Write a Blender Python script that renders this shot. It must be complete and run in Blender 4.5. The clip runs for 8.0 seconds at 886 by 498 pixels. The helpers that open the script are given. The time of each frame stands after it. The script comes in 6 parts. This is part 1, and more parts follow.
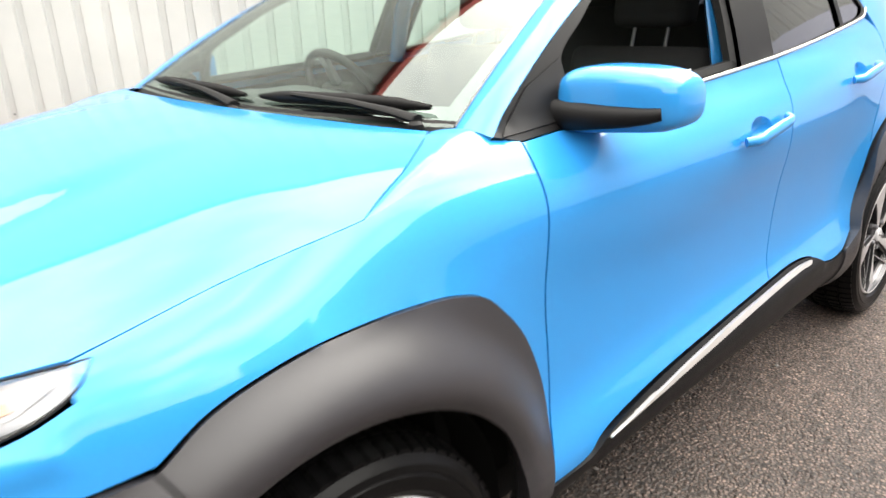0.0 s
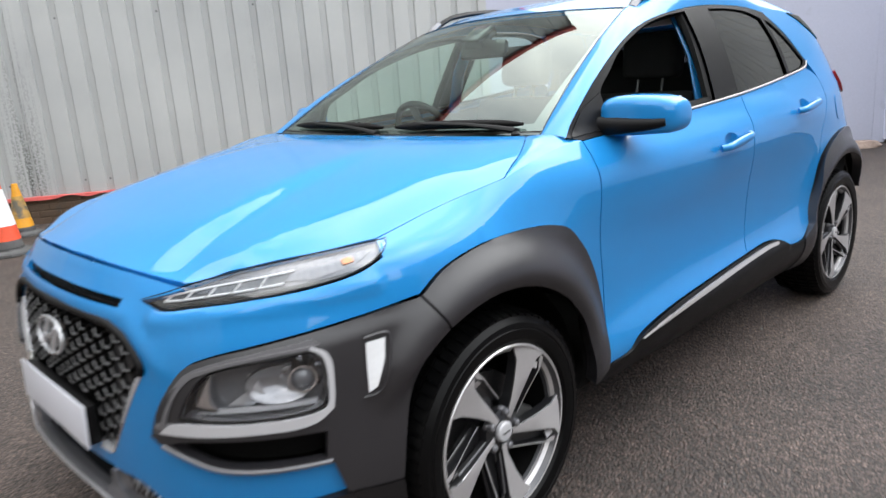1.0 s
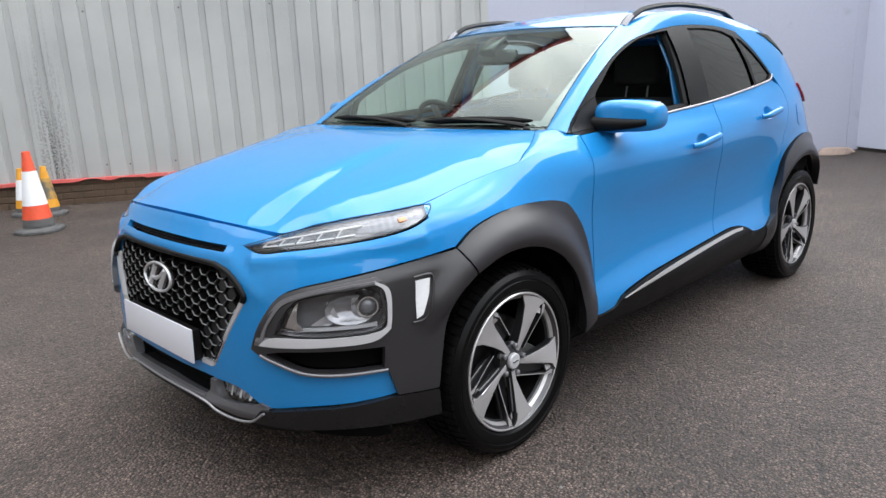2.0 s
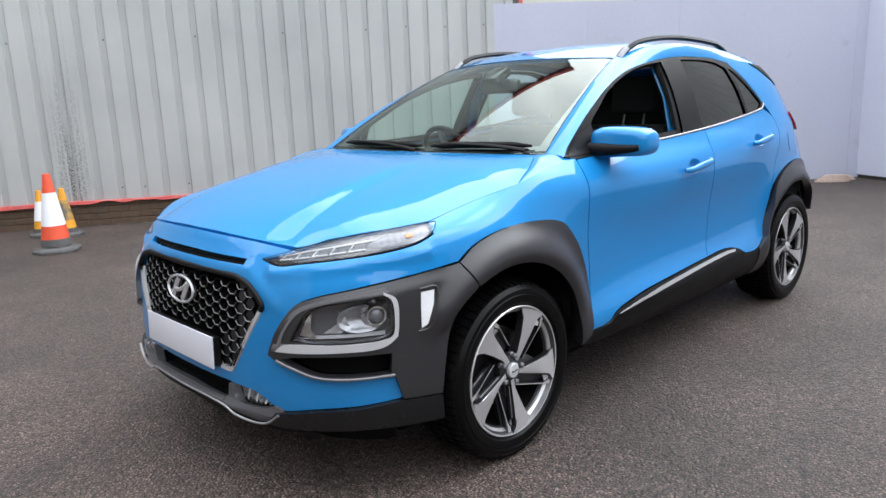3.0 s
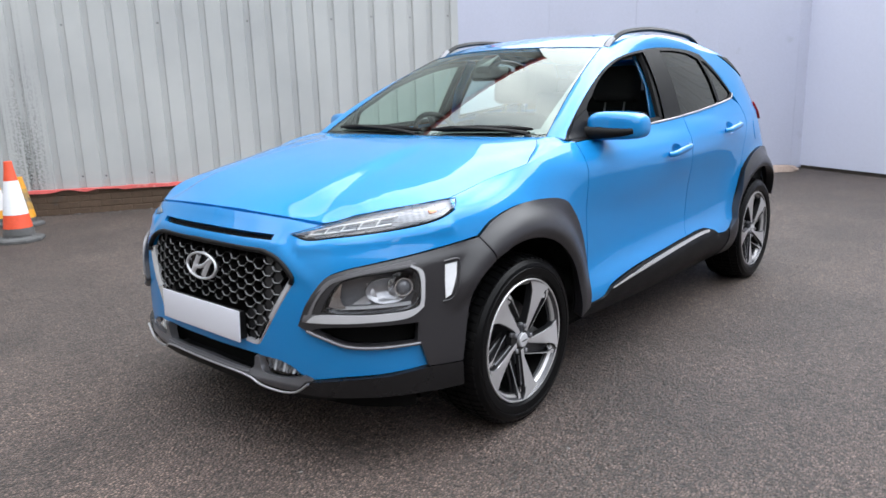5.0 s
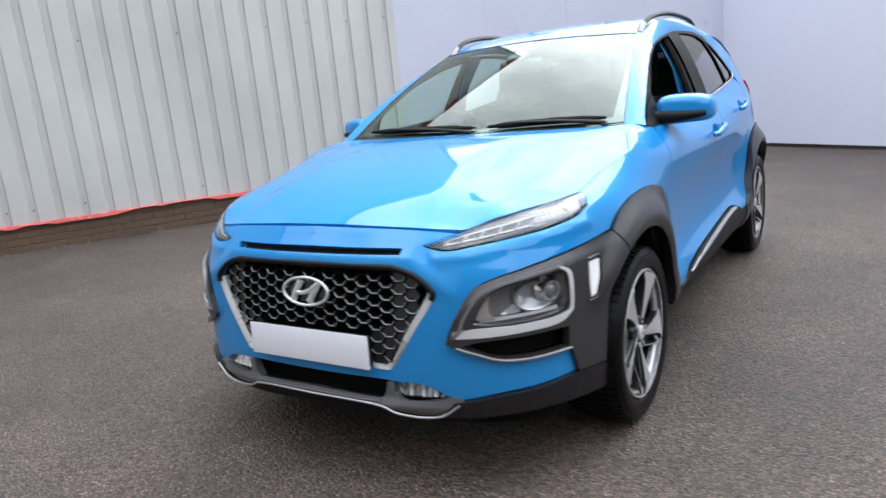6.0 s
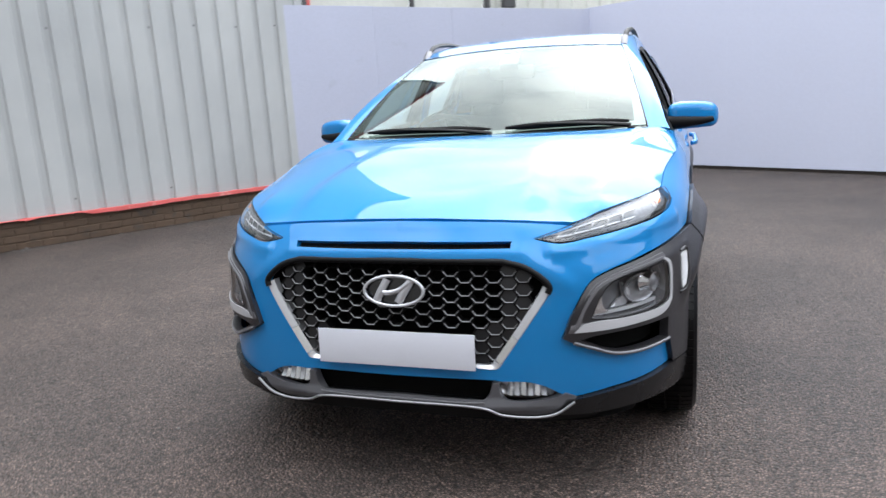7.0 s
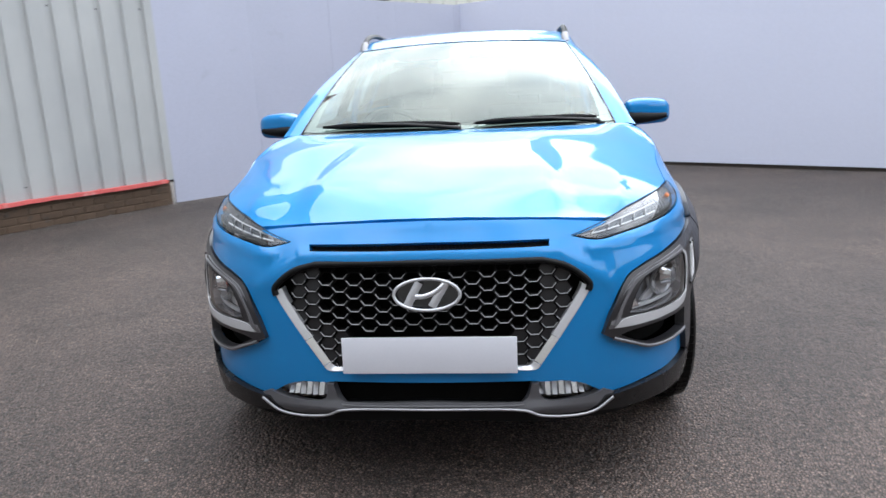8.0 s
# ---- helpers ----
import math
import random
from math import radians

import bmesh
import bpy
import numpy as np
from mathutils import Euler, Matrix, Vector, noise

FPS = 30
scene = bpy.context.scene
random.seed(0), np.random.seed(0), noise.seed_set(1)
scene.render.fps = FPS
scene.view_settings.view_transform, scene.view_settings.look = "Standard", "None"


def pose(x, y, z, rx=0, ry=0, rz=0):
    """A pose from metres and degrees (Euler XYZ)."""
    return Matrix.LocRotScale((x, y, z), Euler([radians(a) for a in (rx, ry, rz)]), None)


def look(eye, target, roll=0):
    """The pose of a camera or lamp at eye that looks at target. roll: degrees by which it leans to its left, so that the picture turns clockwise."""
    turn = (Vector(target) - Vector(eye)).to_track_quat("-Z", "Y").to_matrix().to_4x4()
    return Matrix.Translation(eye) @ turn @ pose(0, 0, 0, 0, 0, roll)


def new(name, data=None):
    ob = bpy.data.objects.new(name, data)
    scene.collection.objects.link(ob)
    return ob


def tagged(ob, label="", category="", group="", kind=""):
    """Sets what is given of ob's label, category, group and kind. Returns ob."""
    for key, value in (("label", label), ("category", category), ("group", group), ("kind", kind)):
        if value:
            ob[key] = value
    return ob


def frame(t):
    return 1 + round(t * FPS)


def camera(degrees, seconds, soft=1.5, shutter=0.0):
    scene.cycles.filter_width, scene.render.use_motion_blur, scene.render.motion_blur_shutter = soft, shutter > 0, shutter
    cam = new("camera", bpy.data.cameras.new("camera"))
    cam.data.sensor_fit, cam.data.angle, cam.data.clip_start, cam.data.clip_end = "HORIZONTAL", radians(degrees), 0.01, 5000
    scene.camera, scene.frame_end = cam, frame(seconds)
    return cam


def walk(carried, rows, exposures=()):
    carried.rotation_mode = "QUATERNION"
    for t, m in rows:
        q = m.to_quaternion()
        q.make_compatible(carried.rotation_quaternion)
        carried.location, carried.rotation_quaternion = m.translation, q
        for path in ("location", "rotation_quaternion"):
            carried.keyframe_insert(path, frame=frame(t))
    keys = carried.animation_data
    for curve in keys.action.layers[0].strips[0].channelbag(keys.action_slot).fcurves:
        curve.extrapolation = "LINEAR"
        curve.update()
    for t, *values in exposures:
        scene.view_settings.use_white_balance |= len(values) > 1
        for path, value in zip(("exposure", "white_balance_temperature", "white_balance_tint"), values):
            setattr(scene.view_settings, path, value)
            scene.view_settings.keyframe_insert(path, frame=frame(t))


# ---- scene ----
cam = camera(64.1, 8.0, shutter=0.5)
PATH = [
    (0, (1.613, -0.474, 1.271), (0.238, 0.821, 0.612), -2.6),
    (0.5, (1.822, -0.864, 1.252), (0.415, 0.455, 0.724), -2.5),
    (1, (2.017, -1.266, 1.247), (0.613, 0.077, 0.771), -4.3),
    (1.2, (2.086, -1.423, 1.240), (0.693, -0.069, 0.766), -4.1),
    (1.5, (2.175, -1.572, 1.268), (0.803, -0.205, 0.766), -2.8),
    (3, (2.427, -1.832, 1.279), (1.023, -0.468, 0.868), -2.4),
    (3.5, (2.422, -1.845, 1.28), (1.026, -0.472, 0.874), -2.1),
    (4, (2.426, -1.854, 1.283), (1.036, -0.474, 0.879), -1.9),
    (4.2, (2.436, -1.86, 1.28), (1.042, -0.483, 0.883), -2.0),
    (5.3, (2.224, -2.236, 1.249), (0.987, -0.731, 0.795), -2.0),
    (5.5, (2.098, -2.312, 1.257), (0.898, -0.78, 0.797), -2.5),
    (5.8, (1.810, -2.376, 1.211), (0.699, -0.774, 0.765), -5.0),
    (6, (1.636, -2.445, 1.272), (0.572, -0.811, 0.829), -5.7),
    (6.2, (1.476, -2.515, 1.259), (0.475, -0.836, 0.836), -4.1),
    (6.5, (1.244, -2.662, 1.26), (0.391, -0.902, 0.841), -4.1),
    (6.8, (1.001, -2.729, 1.256), (0.266, -0.920, 0.824), -3.2),
    (7, (0.839, -2.738, 1.234), (0.203, -0.889, 0.814), -3.6),
    (7.3, (0.654, -2.730, 1.267), (0.116, -0.854, 0.828), -3.9),
    (7.5, (0.534, -2.742, 1.25), (0.089, -0.841, 0.814), -2.3),
    (8, (0.266, -2.764, 1.262), (0.058, -0.829, 0.803), -2.7),
]
walk(cam, [(t, look(eye, target, roll)) for t, eye, target, roll in PATH],
     [(0.0, 0.90, 8000, 10), (0.5, 0.15, 7600, 10), (1.0, -0.06, 7100, 10), (1.5, -0.13, 7050, 10), (3.0, -0.10, 6800, 10), (5.5, -0.01, 6750, 10), (7.0, -0.10, 6700, 10), (8.0, -0.20, 6650, 10)])

# ---- light ----
world = bpy.data.worlds.new("sky")
scene.world = world
world.use_nodes = True
wn, wl = world.node_tree.nodes, world.node_tree.links
wn.clear()
sky = wn.new("ShaderNodeTexSky")
sky.sky_type, sky.sun_disc = "NISHITA", False
SUN_AT = Vector((4.0, 8.5, 9.3)).normalized()
sky.sun_elevation, sky.sun_rotation = math.asin(SUN_AT.z), math.atan2(SUN_AT.x, SUN_AT.y)
sky.air_density, sky.dust_density, sky.ozone_density = 1.0, 2.0, 1.0
cloud_at = wn.new("ShaderNodeTexCoord")
cloud = wn.new("ShaderNodeTexNoise")
cloud.inputs["Scale"].default_value, cloud.inputs["Detail"].default_value = 3.4, 7.0
ramp = wn.new("ShaderNodeValToRGB")
ramp.color_ramp.elements[0].position, ramp.color_ramp.elements[0].color = 0.34, (20.0, 23.0, 27.5, 1)
ramp.color_ramp.elements[1].position, ramp.color_ramp.elements[1].color = 0.66, (50.0, 52.5, 56.0, 1)
mix = wn.new("ShaderNodeMixRGB")
mix.inputs["Fac"].default_value = 0.93
back = wn.new("ShaderNodeBackground")
back.inputs["Strength"].default_value = 0.128
wout = wn.new("ShaderNodeOutputWorld")
wl.new(cloud_at.outputs["Generated"], cloud.inputs["Vector"])
wl.new(cloud.outputs["Fac"], ramp.inputs["Fac"])
wl.new(sky.outputs["Color"], mix.inputs["Color1"])
# an overcast sky is three times as bright overhead as at the horizon
height, rise, veil = wn.new("ShaderNodeSeparateXYZ"), wn.new("ShaderNodeMapRange"), wn.new("ShaderNodeVectorMath")
rise.inputs[3].default_value, rise.inputs[4].default_value = 0.34, 0.90
veil.operation = "SCALE"
wl.new(cloud_at.outputs["Generated"], height.inputs[0])
wl.new(height.outputs["Z"], rise.inputs[0])
wl.new(ramp.outputs["Color"], veil.inputs[0])
# the clouds glow widely round the veiled sun
toward, lobe, glow, total = wn.new("ShaderNodeVectorMath"), wn.new("ShaderNodeMath"), wn.new("ShaderNodeMath"), wn.new("ShaderNodeMath")
toward.operation, toward.inputs[1].default_value = "DOT_PRODUCT", tuple(SUN_AT)
lobe.operation, lobe.inputs[1].default_value, lobe.inputs[2].default_value = "MULTIPLY_ADD", 7.0, -7.0
glow.operation, total.operation, total.inputs[1].default_value = "EXPONENT", "MULTIPLY_ADD", 1.15
wl.new(cloud_at.outputs["Generated"], toward.inputs[0])
wl.new(toward.outputs["Value"], lobe.inputs[0])
wl.new(lobe.outputs[0], glow.inputs[0])
wl.new(glow.outputs[0], total.inputs[0])
wl.new(rise.outputs[0], total.inputs[2])
wl.new(total.outputs[0], veil.inputs["Scale"])
wl.new(veil.outputs["Vector"], mix.inputs["Color2"])
wl.new(mix.outputs["Color"], back.inputs["Color"])
wl.new(back.outputs["Background"], wout.inputs["Surface"])
sun_data = bpy.data.lights.new("sun", "SUN")
sun_data.energy, sun_data.angle, sun_data.color = 0.5, radians(60), (1.0, 0.97, 0.93)
sun = new("sun", sun_data)
sun.matrix_world = look(SUN_AT * 15, (0, 0, 0))

# ---- materials ----
def node_mat(name):
    m = bpy.data.materials.new(name)
    m.use_nodes = True
    return m, m.node_tree.nodes, m.node_tree.links, m.node_tree.nodes["Principled BSDF"]


def material(name, colour, rough=0.5, metal=0.0, coat=0.0, vary=0.12, scale=8.0, fine=120.0, bump=0.0, spots=None, per_piece=0.0, spec=0.5):
    """A surface with a coarse and a fine variation of colour and roughness, and fine relief. scale, fine: cycles a metre."""
    m, n, l, b = node_mat(name)
    at = n.new("ShaderNodeNewGeometry")
    big, small = n.new("ShaderNodeTexNoise"), n.new("ShaderNodeTexNoise")
    big.inputs["Scale"].default_value, big.inputs["Detail"].default_value = scale, 5.0
    small.inputs["Scale"].default_value, small.inputs["Detail"].default_value = fine, 3.0
    for t in (big, small):
        l.new(at.outputs["Position"], t.inputs["Vector"])
    both = n.new("ShaderNodeMath")
    both.operation = "ADD"
    l.new(big.outputs["Fac"], both.inputs[0])
    l.new(small.outputs["Fac"], both.inputs[1])
    ramp = n.new("ShaderNodeValToRGB")
    ramp.color_ramp.elements[0].position, ramp.color_ramp.elements[1].position = 0.32, 0.68
    ramp.color_ramp.elements[0].color = (*(c * (1 - vary) for c in colour), 1)
    ramp.color_ramp.elements[1].color = (*(min(c * (1 + vary), 1) for c in colour), 1)
    half = n.new("ShaderNodeMath")
    half.operation = "MULTIPLY"
    half.inputs[1].default_value = 0.5
    l.new(both.outputs[0], half.inputs[0])
    l.new(half.outputs[0], ramp.inputs["Fac"])
    out = ramp.outputs["Color"]
    if spots:
        cut, dark, wide = spots
        st = n.new("ShaderNodeTexNoise")
        st.inputs["Scale"].default_value, st.inputs["Detail"].default_value = wide, 8.0
        l.new(at.outputs["Position"], st.inputs["Vector"])
        sr = n.new("ShaderNodeMapRange")
        sr.inputs[1].default_value, sr.inputs[2].default_value = cut, cut + 0.12
        l.new(st.outputs["Fac"], sr.inputs[0])
        mx = n.new("ShaderNodeMixRGB")
        mx.inputs["Color2"].default_value = (*dark, 1)
        l.new(sr.outputs[0], mx.inputs["Fac"])
        l.new(out, mx.inputs["Color1"])
        out = mx.outputs["Color"]
    if per_piece:
        info = n.new("ShaderNodeObjectInfo")
        mr = n.new("ShaderNodeMapRange")
        mr.inputs[3].default_value, mr.inputs[4].default_value = 1 - per_piece, 1 + per_piece
        l.new(info.outputs["Random"], mr.inputs[0])
        mx = n.new("ShaderNodeVectorMath")
        mx.operation = "SCALE"
        l.new(out, mx.inputs[0])
        l.new(mr.outputs[0], mx.inputs["Scale"])
        out = mx.outputs["Vector"]
    l.new(out, b.inputs["Base Color"])
    rr = n.new("ShaderNodeMapRange")
    rr.inputs[3].default_value, rr.inputs[4].default_value = max(rough - 0.06, 0.01), min(rough + 0.08, 1)
    if rough < 0.12:
        rr.inputs[3].default_value, rr.inputs[4].default_value = rough, rough + 0.02
    l.new(big.outputs["Fac"], rr.inputs[0])
    l.new(rr.outputs[0], b.inputs["Roughness"])
    b.inputs["Metallic"].default_value, b.inputs["Coat Weight"].default_value, b.inputs["Coat Roughness"].default_value = metal, coat, 0.04
    b.inputs["Specular IOR Level"].default_value = spec
    if bump:
        bp = n.new("ShaderNodeBump")
        bp.inputs["Strength"].default_value, bp.inputs["Distance"].default_value = 1.0, bump
        l.new(small.outputs["Fac"], bp.inputs["Height"])
        l.new(bp.outputs["Normal"], b.inputs["Normal"])
    return m


def glass(name, tint, gloss=0.05, grazing=1.0, sheen=(1, 1, 1)):
    m, n, l, b = node_mat(name)
    n.remove(b)
    out = n["Material Output"]
    clear, shine, mx = n.new("ShaderNodeBsdfTransparent"), n.new("ShaderNodeBsdfGlossy"), n.new("ShaderNodeMixShader")
    edge, power, lift = n.new("ShaderNodeLayerWeight"), n.new("ShaderNodeMath"), n.new("ShaderNodeMath")
    clear.inputs["Color"].default_value = (*tint, 1)
    shine.inputs["Roughness"].default_value, shine.inputs["Color"].default_value = 0.0, (*sheen, 1)
    edge.inputs["Blend"].default_value = 0.5
    power.operation, lift.operation = "POWER", "MULTIPLY_ADD"
    power.inputs[1].default_value = 3.8
    lift.inputs[1].default_value, lift.inputs[2].default_value = grazing - gloss, gloss
    l.new(edge.outputs["Facing"], power.inputs[0])
    l.new(power.outputs[0], lift.inputs[0])
    l.new(lift.outputs[0], mx.inputs["Fac"])
    l.new(clear.outputs[0], mx.inputs[1])
    l.new(shine.outputs[0], mx.inputs[2])
    l.new(mx.outputs[0], out.inputs["Surface"])
    return m


def asphalt_mat():
    m, n, l, b = node_mat("asphalt")
    at = n.new("ShaderNodeNewGeometry")
    chips = n.new("ShaderNodeTexVoronoi")
    chips.inputs["Scale"].default_value = 88.0
    worn, broad, fine = n.new("ShaderNodeTexNoise"), n.new("ShaderNodeTexNoise"), n.new("ShaderNodeTexNoise")
    worn.inputs["Scale"].default_value, worn.inputs["Detail"].default_value = 1.7, 7.0
    broad.inputs["Scale"].default_value, broad.inputs["Detail"].default_value = 0.35, 4.0
    fine.inputs["Scale"].default_value, fine.inputs["Detail"].default_value = 42.0, 8.0
    for t in (chips, worn, broad, fine):
        l.new(at.outputs["Position"], t.inputs["Vector"])
    base = n.new("ShaderNodeValToRGB")
    base.color_ramp.elements[0].position, base.color_ramp.elements[0].color = 0.3, (0.068, 0.0505, 0.0430, 1)
    base.color_ramp.elements[1].position, base.color_ramp.elements[1].color = 0.7, (0.118, 0.087, 0.074, 1)
    l.new(worn.outputs["Fac"], base.inputs["Fac"])
    speck = n.new("ShaderNodeValToRGB")
    speck.color_ramp.elements[0].position, speck.color_ramp.elements[0].color = 0.20, (0.48, 0.48, 0.49, 1)
    speck.color_ramp.elements[1].position, speck.color_ramp.elements[1].color = 0.92, (1.84, 1.79, 1.75, 1)
    sep = n.new("ShaderNodeSeparateColor")
    l.new(chips.outputs["Color"], sep.inputs[0])
    # warped cells, so that the chips differ in size and shape
    warp, jog, blend = n.new("ShaderNodeTexNoise"), n.new("ShaderNodeVectorMath"), n.new("ShaderNodeMath")
    warp.inputs["Scale"].default_value, warp.inputs["Detail"].default_value = 70.0, 3.0
    jog.operation = "MULTIPLY_ADD"
    jog.inputs[1].default_value = (0.010, 0.010, 0.010)
    l.new(at.outputs["Position"], warp.inputs["Vector"])
    l.new(warp.outputs["Color"], jog.inputs[0])
    l.new(at.outputs["Position"], jog.inputs[2])
    l.new(jog.outputs[0], chips.inputs["Vector"])
    blend.operation = "MULTIPLY_ADD"
    blend.inputs[1].default_value = 0.62
    half_fine = n.new("ShaderNodeMath")
    half_fine.operation = "MULTIPLY_ADD"
    half_fine.inputs[1].default_value, half_fine.inputs[2].default_value = 0.9, -0.18
    l.new(fine.outputs["Fac"], half_fine.inputs[0])
    l.new(sep.outputs[0], blend.inputs[0])
    l.new(half_fine.outputs[0], blend.inputs[2])
    l.new(blend.outputs[0], speck.inputs["Fac"])
    m1, m2 = n.new("ShaderNodeMixRGB"), n.new("ShaderNodeMixRGB")
    m1.blend_type = m2.blend_type = "MULTIPLY"
    m1.inputs["Fac"].default_value, m2.inputs["Fac"].default_value = 1.0, 0.6
    # dark gaps between the chips
    gaps, pit, m3 = n.new("ShaderNodeTexVoronoi"), n.new("ShaderNodeMapRange"), n.new("ShaderNodeVectorMath")
    gaps.feature = "DISTANCE_TO_EDGE"
    gaps.inputs["Scale"].default_value = 88.0
    l.new(jog.outputs[0], gaps.inputs["Vector"])
    l.new(gaps.outputs["Distance"], pit.inputs[0])
    pit.inputs[1].default_value, pit.inputs[2].default_value = 0.05, 0.30
    pit.inputs[3].default_value, pit.inputs[4].default_value = 0.15, 1.32
    m3.operation = "SCALE"
    l.new(speck.outputs["Color"], m3.inputs[0])
    l.new(pit.outputs[0], m3.inputs["Scale"])
    l.new(base.outputs["Color"], m1.inputs["Color1"])
    l.new(m3.outputs["Vector"], m1.inputs["Color2"])
    wide = n.new("ShaderNodeValToRGB")
    wide.color_ramp.elements[0].position, wide.color_ramp.elements[0].color = 0.38, (0.58, 0.575, 0.58, 1)
    wide.color_ramp.elements[1].position, wide.color_ramp.elements[1].color = 0.66, (1.32, 1.29, 1.27, 1)
    l.new(broad.outputs["Fac"], wide.inputs["Fac"])
    l.new(m1.outputs["Color"], m2.inputs["Color1"])
    l.new(wide.outputs["Color"], m2.inputs["Color2"])
    # small oil drips and scuffs, thinly spread
    drip, spot, m4 = n.new("ShaderNodeTexNoise"), n.new("ShaderNodeMapRange"), n.new("ShaderNodeVectorMath")
    drip.inputs["Scale"].default_value, drip.inputs["Detail"].default_value, drip.inputs["Roughness"].default_value = 4.2, 5.0, 0.6
    l.new(at.outputs["Position"], drip.inputs["Vector"])
    l.new(drip.outputs["Fac"], spot.inputs[0])
    spot.inputs[1].default_value, spot.inputs[2].default_value = 0.60, 0.72
    spot.inputs[3].default_value, spot.inputs[4].default_value = 1.0, 0.55
    m4.operation = "SCALE"
    l.new(m2.outputs["Color"], m4.inputs[0])
    l.new(spot.outputs[0], m4.inputs["Scale"])
    l.new(m4.outputs["Vector"], b.inputs["Base Color"])
    b.inputs["Roughness"].default_value = 0.66
    bp = n.new("ShaderNodeBump")
    bp.inputs["Strength"].default_value, bp.inputs["Distance"].default_value = 1.0, 0.010
    add = n.new("ShaderNodeMath")
    add.operation = "MULTIPLY_ADD"
    add.inputs[1].default_value = -1.0
    l.new(chips.outputs["Distance"], add.inputs[0])
    l.new(fine.outputs["Fac"], add.inputs[2])
    l.new(add.outputs[0], bp.inputs["Height"])
    l.new(bp.outputs["Normal"], b.inputs["Normal"])
    return m


def steel_sheet_mat():
    """Pale painted cladding with dark algae streaks that run down it."""
    m, n, l, b = node_mat("painted_steel_sheet")
    at = n.new("ShaderNodeNewGeometry")
    stretch = n.new("ShaderNodeMapping")
    stretch.inputs["Scale"].default_value = (5.0, 5.0, 0.35)
    l.new(at.outputs["Position"], stretch.inputs["Vector"])
    run, grit, broad = n.new("ShaderNodeTexNoise"), n.new("ShaderNodeTexNoise"), n.new("ShaderNodeTexNoise")
    run.inputs["Scale"].default_value, run.inputs["Detail"].default_value = 1.0, 6.0
    grit.inputs["Scale"].default_value, grit.inputs["Detail"].default_value = 62.0, 9.0
    broad.inputs["Scale"].default_value, broad.inputs["Detail"].default_value = 0.8, 5.0
    l.new(stretch.outputs[0], run.inputs["Vector"])
    for t in (grit, broad):
        l.new(at.outputs["Position"], t.inputs["Vector"])
    base = n.new("ShaderNodeValToRGB")
    base.color_ramp.elements[0].position, base.color_ramp.elements[0].color = 0.3, (0.335, 0.345, 0.345, 1)
    base.color_ramp.elements[1].position, base.color_ramp.elements[1].color = 0.7, (0.435, 0.443, 0.436, 1)
    l.new(broad.outputs["Fac"], base.inputs["Fac"])
    r1, r2 = n.new("ShaderNodeMapRange"), n.new("ShaderNodeMapRange")
    r1.inputs[1].default_value, r1.inputs[2].default_value = 0.66, 0.82
    r2.inputs[1].default_value, r2.inputs[2].default_value = 0.50, 0.60
    l.new(run.outputs["Fac"], r1.inputs[0])
    l.new(grit.outputs["Fac"], r2.inputs[0])
    mul = n.new("ShaderNodeMath")
    mul.operation = "MULTIPLY"
    l.new(r1.outputs[0], mul.inputs[0])
    l.new(r2.outputs[0], mul.inputs[1])
    # the old leak by the cones: one stained band that is worst near the foot
    sep = n.new("ShaderNodeSeparateXYZ")
    l.new(at.outputs["Position"], sep.inputs[0])
    band, low, wet, more = n.new("ShaderNodeMapRange"), n.new("ShaderNodeMapRange"), n.new("ShaderNodeMath"), n.new("ShaderNodeMath")
    gap = n.new("ShaderNodeMath")
    gap.operation = "SUBTRACT"
    gap.inputs[1].default_value = 0.87
    away = n.new("ShaderNodeMath")
    away.operation = "ABSOLUTE"
    l.new(sep.outputs[1], gap.inputs[0])
    l.new(gap.outputs[0], away.inputs[0])
    band.inputs[1].default_value, band.inputs[2].default_value = 0.22, 0.0
    low.inputs[1].default_value, low.inputs[2].default_value = 2.0, 0.4
    low.inputs[3].default_value = 0.22
    l.new(away.outputs[0], band.inputs[0])
    l.new(sep.outputs[2], low.inputs[0])
    wet.operation, more.operation = "MULTIPLY", "MULTIPLY"
    l.new(band.outputs[0], wet.inputs[0])
    l.new(low.outputs[0], wet.inputs[1])
    r3 = n.new("ShaderNodeMapRange")
    r3.inputs[1].default_value, r3.inputs[2].default_value = 0.42, 0.56
    l.new(grit.outputs["Fac"], r3.inputs[0])
    # the leak runs down in thin separate lines
    thin, lines, runs = n.new("ShaderNodeMapping"), n.new("ShaderNodeTexNoise"), n.new("ShaderNodeMapRange")
    thin.inputs["Scale"].default_value = (34.0, 34.0, 0.9)
    lines.inputs["Scale"].default_value, lines.inputs["Detail"].default_value = 1.0, 3.0
    runs.inputs[1].default_value, runs.inputs[2].default_value = 0.44, 0.58
    drawn = n.new("ShaderNodeMath")
    drawn.operation = "MULTIPLY"
    l.new(at.outputs["Position"], thin.inputs["Vector"])
    l.new(thin.outputs[0], lines.inputs["Vector"])
    l.new(lines.outputs["Fac"], runs.inputs[0])
    l.new(wet.outputs[0], drawn.inputs[0])
    l.new(runs.outputs[0], drawn.inputs[1])
    l.new(drawn.outputs[0], more.inputs[0])
    l.new(r3.outputs[0], more.inputs[1])
    some = n.new("ShaderNodeMath")
    some.operation = "MULTIPLY_ADD"
    some.use_clamp = True
    some.inputs[1].default_value = 0.30
    l.new(mul.outputs[0], some.inputs[0])
    l.new(more.outputs[0], some.inputs[2])
    mx = n.new("ShaderNodeMixRGB")
